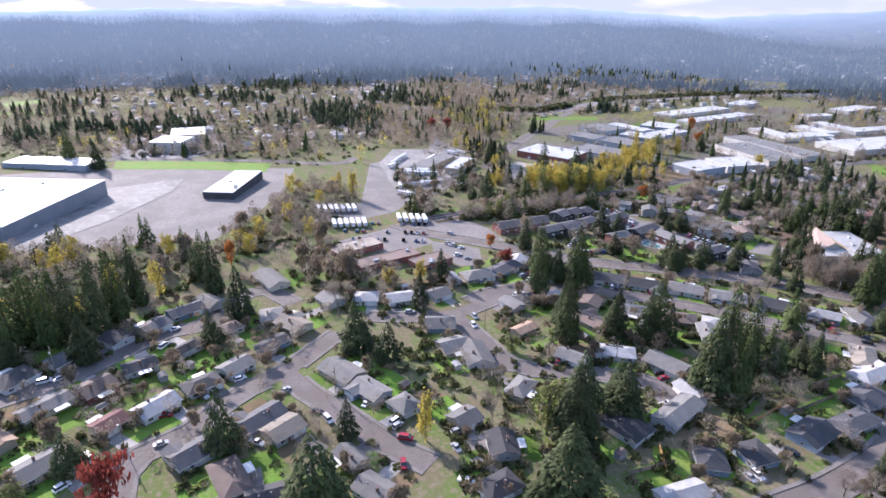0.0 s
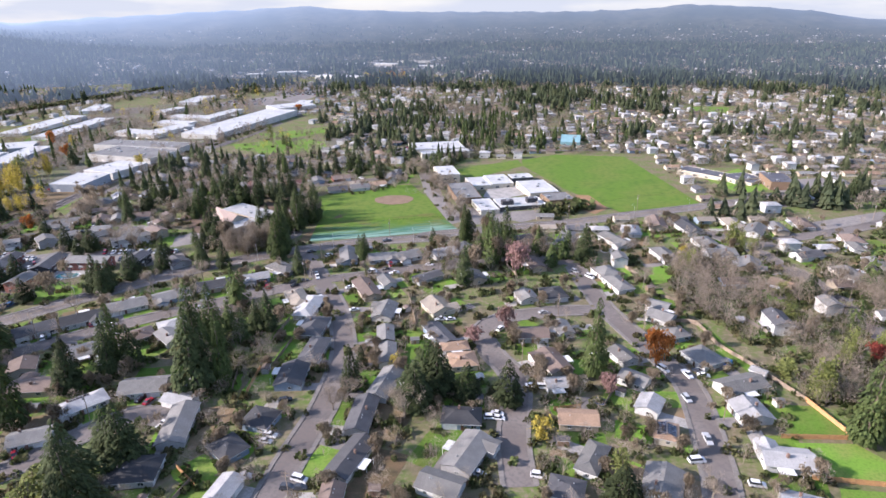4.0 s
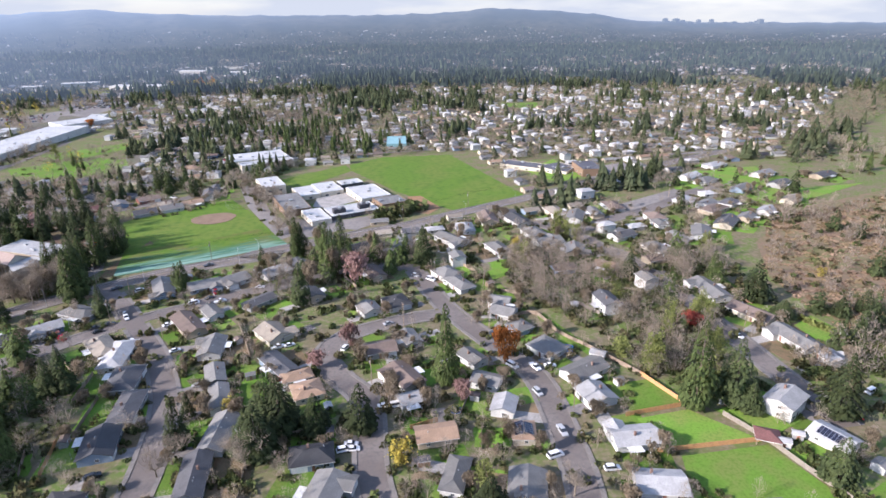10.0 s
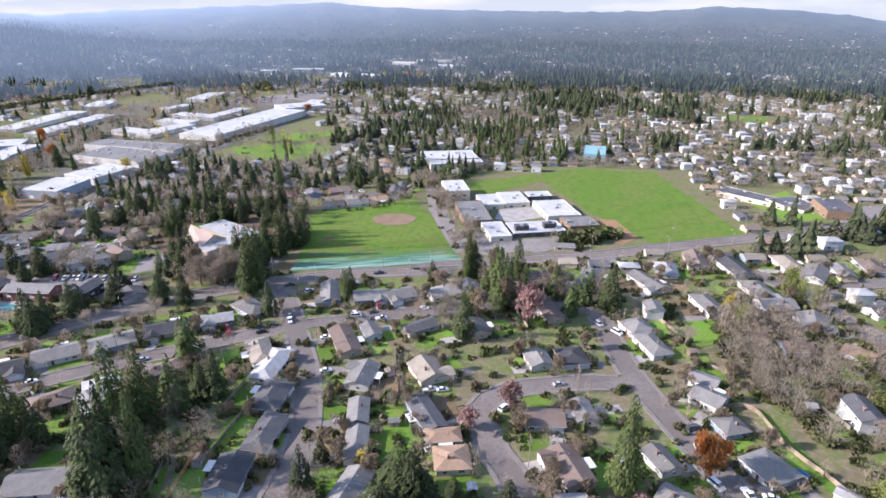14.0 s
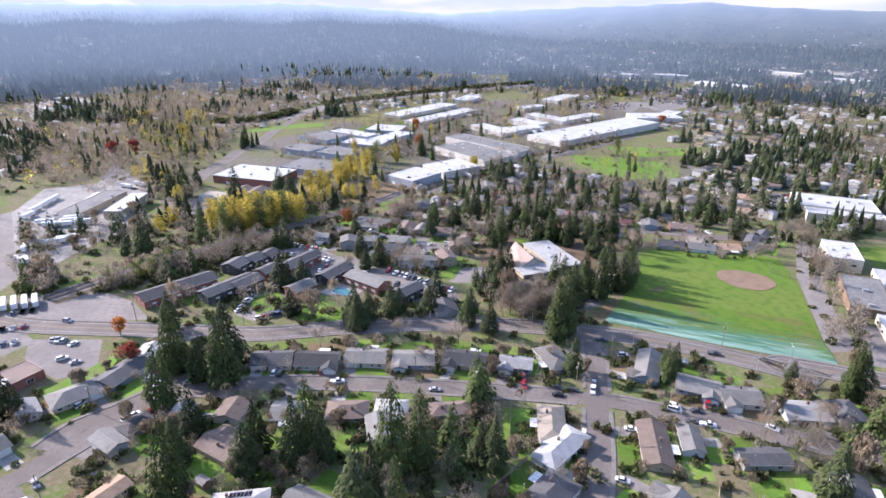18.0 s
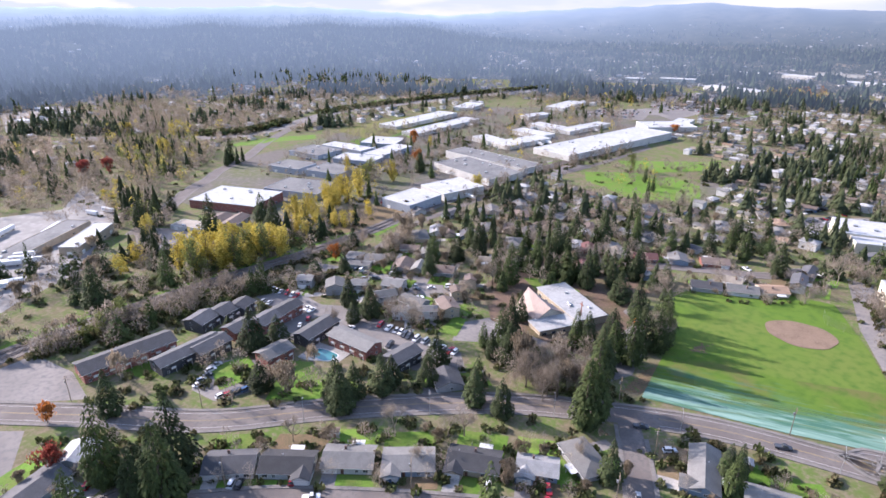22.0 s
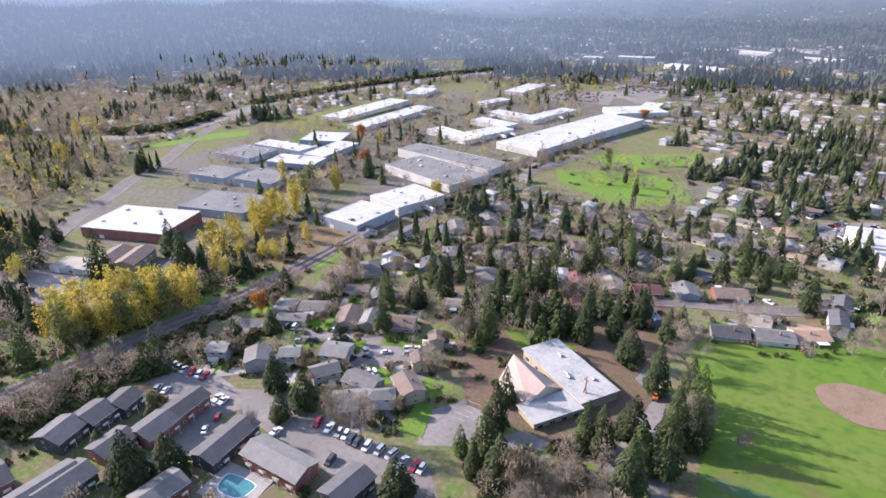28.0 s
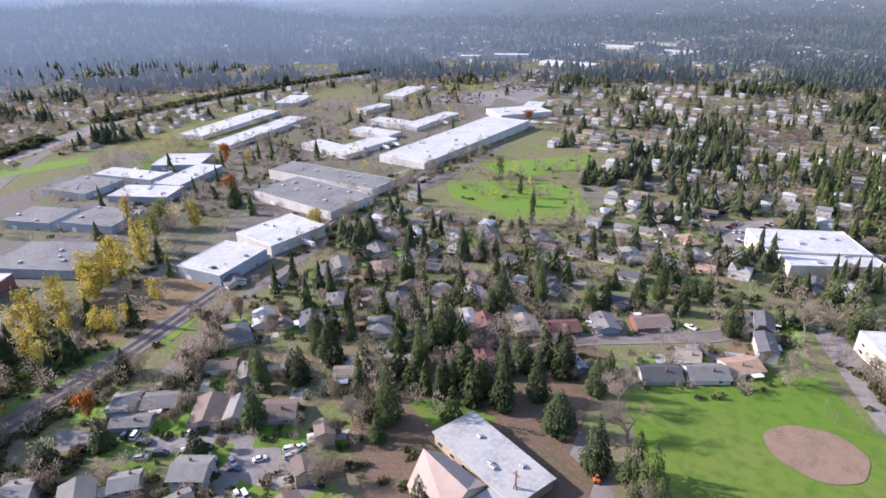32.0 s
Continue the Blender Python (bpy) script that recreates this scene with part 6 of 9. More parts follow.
house(-154.7, 449.1, 29, 15.5, 10.5, "brown", "red", 1, 11)
house(-173.5, 439.9, 118, 13.3, 10.5, "grey", "blue", 1, 10)
house(-146.4, 408.7, -156, 15.0, 10.4, "slate", "grey", 1, 30)
house(-129.9, 416.2, -156, 15.3, 10.5, "grey", "white", 1, 30)
house(-137.3, 425.9, -176, 9.5, 8.7, "tan", "cream", 1, 18)
house(-117.5, 426.6, -145, 13.8, 10.5, "orange", "cream", 1, 26)
house(-108.5, 444.0, -83, 15.3, 7.2, "slate", "white", 2, 19)
house(-108.0, 468.2, -89, 16.1, 7.5, "slate", "grey", 1, 6)
house(-174.4, 526.0, 120, 19.5, 10.5, "grey", "grey", 1, 18)
house(-145.6, 562.9, -57, 15.3, 10.5, "orange", "tan", 1, 28)
house(-158.7, 575.4, -67, 17.3, 8.7, "slate", "white", 1, 27)
house(-141.1, 539.9, -58, 16.0, 10.5, "grey", "white", 1, 18)
house(-259.5, 358.9, -151, 8.3, 8.0, "tan", "cream", 1, 40)
house(-245.3, 325.5, 129, 7.0, 6.0, "brown", "tan", 2, 40)
house(-240.8, 308.2, -44, 7.0, 6.0, "brown", "tan", 2, 40)
house(-319.6, 381.3, 129, 14.0, 9.5, "pale", "white", 1, 40)
house(-309.3, 382.5, 139, 8.9, 7.1, "brown", "tan", 1, 40)
house(-298.1, 389.2, 129, 11.8, 10.5, "slate", "blue", 1, 40)
house(-322.9, 435.2, 122, 14.1, 9.0, "slate", "grey", 1, 40)
house(-321.8, 447.9, 130, 15.0, 10.5, "grey", "grey", 1, 40)
house(-298.7, 454.3, 128, 14.5, 10.5, "brown", "blue", 1, 40)
house(-313.2, 474.8, 132, 15.7, 10.5, "grey", "white", 1, 40)
house(-321.3, 502.7, 137, 15.7, 10.5, "grey", "grey", 1, 40)
house(-307.1, 512.0, 140, 14.0, 6.6, "pale", "white", 1, 40)
house(-279.6, 512.3, 133, 11.9, 8.2, "pale", "white", 1, 40)
house(-261.3, 524.5, 124, 19.7, 10.5, "slate", "blue", 1, 40)
house(-231.0, 535.6, 121, 17.5, 10.5, "slate", "white", 1, 40)
house(-237.4, 442.4, 130, 14.4, 10.5, "pale", "white", 1, 40)
house(-245.0, 461.8, 132, 14.7, 8.5, "brown", "tan", 1, 40)
house(-266.1, 397.2, 119, 14.7, 10.5, "grey", "white", 1, 40)
house(-269.7, 422.9, 130, 12.8, 10.5, "slate", "white", 1, 40)
house(-285.0, 420.2, 130, 11.1, 10.5, "brown", "tan", 1, 40)
house(-298.9, 412.1, 128, 13.0, 10.5, "grey", "grey", 1, 40)
house(-223.3, 419.0, 120, 12.6, 8.9, "maroon", "red", 1, 29)
house(-205.9, 424.2, 120, 13.9, 10.5, "tan", "cream", 1, 18)
house(-189.7, 429.3, 34, 13.0, 10.5, "maroon", "red", 1, 10)
house(-213.3, 392.4, 123, 8.2, 7.7, "maroon", "brown", 1, 9)
house(-243.9, 374.5, -152, 11.3, 8.5, "tan", "tan", 1, 40)
house(-177.6, 401.7, -46, 8.2, 6.0, "pale", "blue", 1, 19)
house(-232.7, 421.5, 123, 12.6, 6.0, "pale", "white", 1, 38)
house(-23.5, 231.8, -65, 11.8, 9.8, "grey", "tan", 1, 25)
house(-233.0, 291.8, -31, 12.0, 8.7, "brown", "tan", 2, 40)
house(-265.4, 280.1, 62, 10.4, 7.8, "grey", "grey", 2, 40)
house(-248.3, 283.7, 5, 13.5, 8.4, "grey", "grey", 2, 40)
house(-245.6, 273.7, 43, 11.0, 6.0, "grey", "white", 2, 40)
house(-237.4, 280.9, 40, 10.7, 6.0, "grey", "white", 2, 40)
house(-294.8, 271.2, -41, 10.1, 9.5, "grey", "grey", 2, 40)
house(-321.6, 366.0, 141, 17.7, 10.5, "grey", "tan", 1, 40)
house(-364.9, 408.4, 156, 14.8, 10.1, "slate", "white", 1, 40)
house(-212.7, 431.7, 134, 10.6, 10.2, "grey", "white", 1, 28)
house(269.9, 389.8, 29, 19.1, 10.5, "pale", "white", 1, 25)
house(273.8, 374.2, 30, 18.4, 10.5, "grey", "white", 1, 9)
house(285.0, 346.1, -150, 17.3, 10.0, "grey", "blue", 1, 21)
house(318.8, 349.7, -153, 18.4, 10.0, "slate", "grey", 1, 36)
house(297.1, 310.6, -149, 15.9, 8.7, "tan", "cream", 1, 40)
house(264.8, 292.6, -146, 14.2, 8.3, "pale", "white", 1, 40)
house(243.3, 283.1, -143, 13.3, 8.1, "grey", "tan", 1, 40)
house(253.6, 314.8, -146, 15.0, 9.1, "slate", "white", 1, 34)
house(237.7, 316.7, -145, 14.7, 9.2, "grey", "white", 1, 24)
house(229.1, 330.1, -145, 15.1, 9.7, "pale", "white", 1, 8)
house(367.6, 363.0, -158, 20.4, 10.3, "slate", "tan", 1, 40)
house(328.2, 380.7, -155, 20.2, 10.5, "grey", "white", 1, 37)
house(312.1, 420.7, -155, 21.0, 10.5, "pale", "white", 1, 35)

# ---- trees ----
conifer(-149, 290, 25, 5.0)
conifer(-157, 317, 19, 5.5)
conifer(-142, 339, 25, 4.5)
conifer(-147, 346, 22, 4.0)
conifer(-139, 331, 21, 4.0)
conifer(-118, 130, 34, 3.9)
conifer(-110, 131, 31, 3.4)
conifer(-34, 133, 21, 6.5)
conifer(-39, 123, 16, 5.0)
conifer(-19, 128, 15, 4.5)
conifer(-5, 126, 18, 5.0)
conifer(26, 145, 33, 4.0)
conifer(-28, 226, 22, 4.5)
conifer(-19, 287, 21, 4.0)
conifer(-8, 287, 25, 4.5)
conifer(-13, 272, 22, 4.0)
conifer(35, 261, 23, 5.0)
conifer(-52, 289, 10, 2.5)
conifer(-33, 291, 25, 3.5)
conifer(-87, 255, 17, 3.0)
conifer(-137, 261, 34, 6.0)
conifer(-118, 236, 17, 3.5)
conifer(-168, 304, 20, 3.5)
conifer(-145, 322, 25, 5.0)
conifer(-139, 324, 22, 4.0)
conifer(-192, 281, 22, 4.0)
conifer(-175, 240, 16, 4.0)
conifer(-199, 277, 13, 2.5)
conifer(-163, 241, 17, 4.0)
conifer(-61, 145, 10, 2.2)
conifer(-272, 321, 21, 4.0)
conifer(-285, 340, 20, 3.5)
conifer(-273, 349, 18, 4.0)
conifer(-279, 368, 18, 3.0)
conifer(-283, 386, 15, 3.0)
conifer(-253, 363, 20, 3.5)
conifer(-230, 342, 26, 4.5)
conifer(-235, 377, 23, 3.5)
conifer(-218, 362, 24, 3.5)
conifer(-235, 408, 17, 3.0)
conifer(-250, 452, 14, 3.0)
conifer(-196, 366, 24, 4.5)
conifer(-214, 471, 21, 3.0)
conifer(-182, 402, 20, 4.0)
conifer(-167, 388, 17, 4.0)
conifer(-164, 396, 16, 4.0)
conifer(-184, 455, 18, 3.5)
conifer(-162, 461, 24, 4.0)
conifer(-154, 476, 25, 3.5)
conifer(-143, 467, 20, 3.5)
conifer(-133, 483, 18, 3.5)
conifer(-121, 454, 22, 4.5)
conifer(-196, 294, 22, 4.0)
conifer(-182, 273, 21, 5.0)
conifer(-190, 271, 15, 3.0)
conifer(-163, 305, 20, 4.5)
conifer(-150, 303, 21, 4.0)
conifer(-148, 292, 17, 4.5)
conifer(-159, 348, 23, 4.5)
conifer(-174, 361, 19, 5.5)
conifer(-186, 376, 23, 4.0)
conifer(-185, 520, 17, 4.0)
conifer(-296, 438, 15, 3.0)
conifer(-278, 463, 15, 3.0)
conifer(-267, 497, 16, 3.0)
conifer(-254, 494, 18, 3.0)
conifer(-244, 558, 23, 2.0)
conifer(-272, 619, 17, 2.0)
conifer(-220, 573, 12, 2.5)
conifer(-254, 594, 16, 2.0)
conifer(-272, 207, 22, 6.0)
conifer(-268, 217, 16, 5.0)
conifer(-297, 228, 9, 3.0)
conifer(-296, 209, 9, 3.0)
conifer(-275, 264, 18, 4.5)
conifer(-258, 263, 18, 5.0)
conifer(-260, 254, 13, 3.5)
conifer(-204, 251, 16, 5.0)
conifer(-279, 301, 12, 3.5)
conifer(-311, 291, 14, 3.5)
conifer(-321, 278, 10, 4.0)
conifer(-426, 272, 32, 6.0)
conifer(-433, 315, 23, 6.0)
conifer(-404, 306, 27, 6.0)
conifer(-508, 283, 17, 4.0)
conifer(-481, 260, 24, 5.0)
conifer(-482, 249, 27, 5.0)
conifer(-635, 408, 26, 4.0)
conifer(-621, 395, 18, 3.0)
conifer(-436, 233, 16, 5.0)
conifer(-459, 514, 20, 4.0)
conifer(-343, 325, 13, 4.0)
conifer(-224, 149, 30, 6.5)
conifer(-234, 132, 32, 5.5)
conifer(-229, 139, 15, 5.0)
conifer(-169, 127, 21, 4.0)
conifer(-184, 108, 18, 4.0)
conifer(-193, 118, 20, 4.0)
conifer(-158, 139, 28, 5.0)
conifer(-151, 139, 19, 4.0)
conifer(-131, 150, 34, 5.5)
conifer(-127, 158, 29, 4.5)
conifer(-88, 263, 15, 3.0)
conifer(-31, 295, 20, 5.0)
conifer(-109, 172, 20, 4.0)
conifer(-114, 171, 16, 3.5)
conifer(-243, 192, 14, 4.5)
conifer(-215, 207, 21, 5.0)
conifer(-212, 213, 17, 4.0)
conifer(-206, 222, 19, 4.5)
conifer(-197, 238, 15, 4.0)
conifer(-181, 250, 15, 3.5)
conifer(-201, 309, 17, 3.5)
conifer(-270, 147, 20, 4.5)
conifer(-367, 178, 27, 6.0)
conifer(-261, -98, 34, 6.0)
conifer(-255, -105, 34, 6.0)
conifer(-253, -91, 32, 5.0)
conifer(-255, -84, 34, 5.0)
conifer(-254, -75, 34, 5.0)
conifer(-264, -68, 34, 5.0)
conifer(-286, -61, 33, 4.0)
conifer(-318, -48, 15, 4.0)
conifer(-278, -27, 33, 4.5)
conifer(-294, -30, 29, 4.0)
conifer(-249, -20, 25, 6.0)
conifer(-227, -34, 16, 4.5)
conifer(-234, -79, 20, 5.5)
conifer(-240, -103, 13, 5.0)
conifer(-198, 17, 24, 6.5)
conifer(-186, 26, 18, 5.0)
conifer(-168, 99, 31, 5.0)
conifer(-215, 118, 27, 5.0)
conifer(-212, 140, 31, 6.0)
conifer(-222, 135, 19, 4.0)
conifer(-250, 81, 18, 4.0)
conifer(-224, 57, 19, 4.0)
conifer(-164, 120, 19, 5.0)
conifer(-123, -20, 27, 8.0)
conifer(-158, -39, 23, 5.0)
conifer(-148, -3, 16, 3.5)
conifer(-167, -80, 15, 4.5)
conifer(-115, 60, 31, 7.0)
conifer(-97, 44, 27, 8.0)
conifer(-120, 86, 22, 6.0)
conifer(-586, -86, 25, 6.0)
conifer(-619, -109, 33, 6.0)
conifer(-400, 230, 19, 4.0)
conifer(-368, 214, 23, 4.0)
conifer(-208, 229, 14, 4.0)
conifer(-209, 204, 19, 5.0)
conifer(-98, 37, 13, 5.0)
conifer(-118, 125, 34, 7.0)
conifer(-157, 133, 25, 4.5)
conifer(-127, 73, 26, 7.0)
conifer(-125, 88, 20, 6.0)
conifer(-36, 120, 19, 6.0)
conifer(-30, 130, 22, 6.0)
conifer(-61, 130, 19, 3.5)
conifer(-91, 262, 14, 3.0)
conifer(-137, 255, 29, 5.0)
conifer(-143, 306, 29, 5.0)
conifer(-15, 257, 31, 5.0)
conifer(173, 180, 20, 6.0)
conifer(102, 113, 33, 5.0)
conifer(116, 113, 25, 6.0)
conifer(144, 100, 23, 6.0)
conifer(121, 75, 15, 4.5)
conifer(118, 107, 12, 3.5)
conifer(209, 158, 11, 4.0)
conifer(197, 158, 9, 4.0)
conifer(200, 144, 12, 5.0)
conifer(172, 161, 9, 5.0)
conifer(166, 201, 18, 3.0)
conifer(26, 82, 14, 5.0)
conifer(132, 218, 15, 4.0)
conifer(-278, 446, 29, 4.5)
conifer(-243, 436, 17, 4.0)
conifer(-221, 435, 26, 5.5)
conifer(-208, 456, 24, 3.0)
conifer(-235, 399, 25, 5.5)
conifer(-293, 346, 15, 3.5)
conifer(-279, 352, 13, 4.0)
conifer(-203, 387, 20, 3.5)
conifer(-181, 395, 18, 4.5)
conifer(-271, 366, 23, 5.0)
conifer(-288, 379, 17, 4.0)
conifer(-455, 507, 22, 5.0)
conifer(-200, 398, 14, 4.0)
conifer(-251, 385, 11, 4.0)
leafy_tree(-494, 449, 24, 6.0, "yellow")
leafy_tree(-448, 421, 26, 6.0, "yellow")
leafy_tree(-468, 454, 24, 7.0, "lime")
leafy_tree(-449, 466, 21, 5.0, "yellow")
leafy_tree(-441, 396, 21, 7.0, "yellow")
leafy_tree(-372, 491, 15, 6.0, "yellow")
leafy_tree(-438, 385, 17, 6.0, "yellow")
leafy_tree(-553, 601, 19, 5.0, "orange")
leafy_tree(-534, 610, 16, 5.0, "yellow")
leafy_tree(50, 153, 15, 5.0, "orange")
leafy_tree(-146, -70, 17, 6.0, "red")
leafy_tree(-137, 19, 20, 3.5, "yellow")
leafy_tree(-285, -51, 20, 4.0, "yellow")
leafy_tree(-308, -15, 15, 3.0, "orange")
leafy_tree(-305, 35, 9, 4.0, "yellow")
leafy_tree(-257, 55, 10, 5.0, "yellow")
leafy_tree(-251, 70, 14, 4.0, "yellow")
leafy_tree(-123, 56, 23, 6.5, "lime")
leafy_tree(-173, 75, 9, 4.0, "lime")
leafy_tree(-418, 90, 24, 5.0, "yellow")
leafy_tree(-438, 85, 18, 4.0, "yellow")
leafy_tree(-161, -93, 6, 4.0, "lime")
leafy_tree(-370, 230, 26, 6.0, "lime")
leafy_tree(-377, 243, 26, 6.0, "yellow")
leafy_tree(-386, 230, 20, 5.0, "yellow")
leafy_tree(-363, 252, 26, 6.0, "lime")
leafy_tree(-366, 263, 26, 6.0, "lime")
leafy_tree(-363, 272, 26, 5.0, "lime")
leafy_tree(-388, 300, 12, 5.0, "yellow")
leafy_tree(-419, 386, 26, 6.0, "yellow")
leafy_tree(-430, 407, 26, 6.0, "yellow")
leafy_tree(-455, 437, 22, 6.0, "lime")
leafy_tree(-447, 462, 23, 5.0, "yellow")
leafy_tree(-474, 526, 18, 5.0, "orange")
leafy_tree(-373, 497, 16, 5.0, "yellow")
leafy_tree(-330, 300, 11, 3.5, "orange")
leafy_tree(-393, 324, 26, 5.0, "yellow")
leafy_tree(-301, 653, 23, 5.0, "lime")
leafy_tree(-288, 235, 4, 3.0, "yellow")
leafy_tree(-803, 427, 26, 6.0, "yellow")
leafy_tree(-716, 373, 24, 6.0, "yellow")
leafy_tree(-879, 406, 19, 6.0, "yellow")
leafy_tree(-1025, 643, 9, 5.0, "red")
leafy_tree(-332, 379, 11, 3.0, "dusk")
leafy_tree(89, 269, 9, 4.5, "yellow")
leafy_tree(-48, 145, 7, 3.0, "yellow")
leafy_tree(-2, 243, 16, 6.0, "pink")
leafy_tree(-6, 177, 12, 4.0, "pink")
leafy_tree(-19, 167, 7, 4.0, "pink")
leafy_tree(30, 134, 7, 3.5, "pink")
leafy_tree(-58, 175, 5, 2.5, "lime")
leafy_tree(132, 163, 7, 4.0, "red")
leafy_tree(174, 237, 4, 3.0, "lime")
leafy_tree(6, 108, 10, 4.0, "yellow")
leafy_tree(-1, 262, 10, 6.0, "pink")
leafy_tree(27, 91, 12, 3.5, "lime")
leafy_tree(186, 238, 13, 5.0, "lime")
leafy_tree(220, 195, 6, 3.0, "yellow")
leafy_tree(128, 146, 10, 3.5, "lime")
leafy_tree(-252, 123, 10, 4.0, "red")
leafy_tree(-282, 130, 8, 3.0, "orange")
leafy_tree(-357, 912, 10, 6.0, "orange")
leafy_tree(-40, 243, 7, 2.5, "lime")
leafy_tree(-690, 367, 26, 6.0, "yellow")
leafy_tree(-676, 280, 16, 6.0, "red")
leafy_tree(-673, 301, 16, 6.0, "red")
bare_tree(-174, 280, 11, 5.0)
bare_tree(-157, 259, 15, 5.0)
bare_tree(-154, 265, 15, 5.0)
bare_tree(-150, 272, 16, 5.0)
bare_tree(-178, 273, 11, 4.0)
bare_tree(60, 227, 11, 4.0)
bare_tree(-64, 117, 8, 4.0)
bare_tree(-39, 115, 12, 6.0)
bare_tree(-39, 236, 17, 4.0)
bare_tree(-53, 255, 9, 3.0)
bare_tree(50, 85, 10, 4.0)
bare_tree(-184, 207, 12, 4.0)
bare_tree(-166, 223, 12, 4.0)
bare_tree(-208, 182, 9, 3.5)
bare_tree(-37, 258, 13, 4.5)
bare_tree(-81, 237, 8, 3.0)
bare_tree(-166, 201, 8, 3.5)
bare_tree(-129, 239, 8, 3.0)
bare_tree(-165, 284, 10, 5.0)
bare_tree(-230, 263, 19, 6.0)
bare_tree(-238, 260, 19, 5.0)
bare_tree(-234, 309, 11, 5.0)
bare_tree(-152, 366, 13, 8.0)
bare_tree(-301, 364, 16, 4.0)
bare_tree(-241, 336, 11, 4.0)
bare_tree(-141, 329, 17, 7.0)
bare_tree(-262, 243, 12, 3.0)
bare_tree(-133, 41, 16, 4.0)
bare_tree(-231, 20, 17, 5.0)
bare_tree(-167, 263, 16, 5.0)
bare_tree(-162, 275, 15, 5.0)
bare_tree(-170, 219, 8, 4.0)
bare_tree(-61, 122, 8, 6.0)
bare_tree(-331, 323, 16, 4.0)
bare_tree(-237, 335, 15, 5.0)
bare_tree(-158, 383, 15, 6.0)
bare_tree(-101, 424, 11, 6.0)
bare_tree(-93, 464, 17, 5.0)

# ---- church, pool, railway, trailers, poles, fences ----
def church():
    c = root("church", -189.5, 336.8, -28)
    tagged(c, "low church with flat white roofs and steep pink sanctuary", "church")
    inv = c.matrix_world.inverted()
    big_spots.append((-189.5, 336.8, 40, 18, -28))
    big_spots.append((-192, 316, 26, 24, 60))

    def wing(L, W, h, m, doors):
        bm = bmesh.new()
        put_box(bm, -L / 2, L / 2, -W / 2, W / 2, -1.5, h - 0.4)
        w = part("wall", mesh_of("wall", bm, WALL["tan"]), c, m=m)
        bm = bmesh.new()
        put_box(bm, -L / 2 - 0.6, L / 2 + 0.6, -W / 2 - 0.6, W / 2 + 0.6, h - 0.396, h)
        bmesh.ops.bevel(bm, geom=bm.edges[:], offset=0.05, segments=1, affect="EDGES")
        part("roof", mesh_of("roof", bm, OLDROOF), c, m=m)
        for i in range(doors):
            u = (i + 0.5) / doors * L - L / 2
            for s, t in ((-1, 0), (1, 180)):
                ob = part("window", plain_window(2.4, 1.6), w, m=pose(u, s * W / 2, 0.9, 0, 0, t))
        return w

    flat = Matrix.Identity(4)
    wing(38, 16.5, 5, flat, 6)
    wing(20, 10.5, 4, inv @ pose(-185.2, 313.2, gz(-189.5, 336.8), 0, 0, 60.7), 4)
    for i, (u, v) in enumerate(((-8, 2), (3, -3), (5, -3.5), (10, 4))):
        part("rooftop_unit", block("rooftop_unit", 1.8, 1.2, 0.9, METAL), c, m=pose(u, v, 5))
    # the sanctuary: the ridge climbs to a high pointed end
    bm = bmesh.new()
    L, W = 17, 17
    hi, lo, e = 11.5, 8.0, 3.6
    top = [(-L / 2 - 1.5, 0, hi), (L / 2, 0, lo), (-L / 2, -W / 2, e), (L / 2, -W / 2, e), (L / 2, W / 2, e), (-L / 2, W / 2, e)]
    pts = top + [(x, y, z - 0.35) for x, y, z in top]
    faces(bm, pts, [(0, 2, 3, 1), (1, 4, 5, 0), (6, 7, 9, 8), (7, 6, 11, 10), (2, 8, 9, 3), (4, 10, 11, 5), (0, 6, 8, 2), (5, 11, 6, 0), (1, 3, 9, 7), (7, 10, 4, 1)])
    bmesh.ops.recalc_face_normals(bm, faces=bm.faces[:])
    at = inv @ pose(-197.5, 320.5, gz(-189.5, 336.8), 0, 0, -20)
    part("sanctuary_roof", mesh_of("sanctuary_roof", bm, PINKROOF), c, "steep faded pink shingle roof", at)
    bm = bmesh.new()
    faces(bm, [(-L / 2 + .3, -W / 2 + .5, -1.5), (L / 2 - .3, -W / 2 + .5, -1.5), (L / 2 - .3, W / 2 - .5, -1.5), (-L / 2 + .3, W / 2 - .5, -1.5),
               (-L / 2 + .3, -W / 2 + .5, e - .2), (L / 2 - .3, -W / 2 + .5, e - .2), (L / 2 - .3, W / 2 - .5, e - .2), (-L / 2 + .3, W / 2 - .5, e - .2), (-L / 2 + .3, 0, hi - 1.0), (L / 2 - .3, 0, lo - .5)],
          [(0, 1, 5, 4), (2, 3, 7, 6), (3, 0, 4, 8, 7), (1, 2, 6, 9, 5)])
    part("sanctuary_wall", mesh_of("sanctuary_wall", bm, WALL["cream"]), c, m=at)


church()


def cross_tower():
    t = root("cross_tower", -178, 326.5, -28)
    tagged(t, "tall rust-brown timber cross on splayed legs", "cross")
    for a in (0, 120, 240):
        bm = bmesh.new()
        taper(bm, (1.6 * math.cos(radians(a)), 1.6 * math.sin(radians(a)), -0.5), (0, 0, 7.5), 0.28, 0.18, 4)
        part("leg", mesh_of("leg", bm, RUST), t)
    part("upright", block("upright", 0.35, 0.35, 4.5, RUST), t, m=pose(0, 0, 7))
    part("crossbar", block("crossbar", 2.4, 0.3, 0.35, RUST), t, m=pose(0, 0, 9.8))


cross_tower()


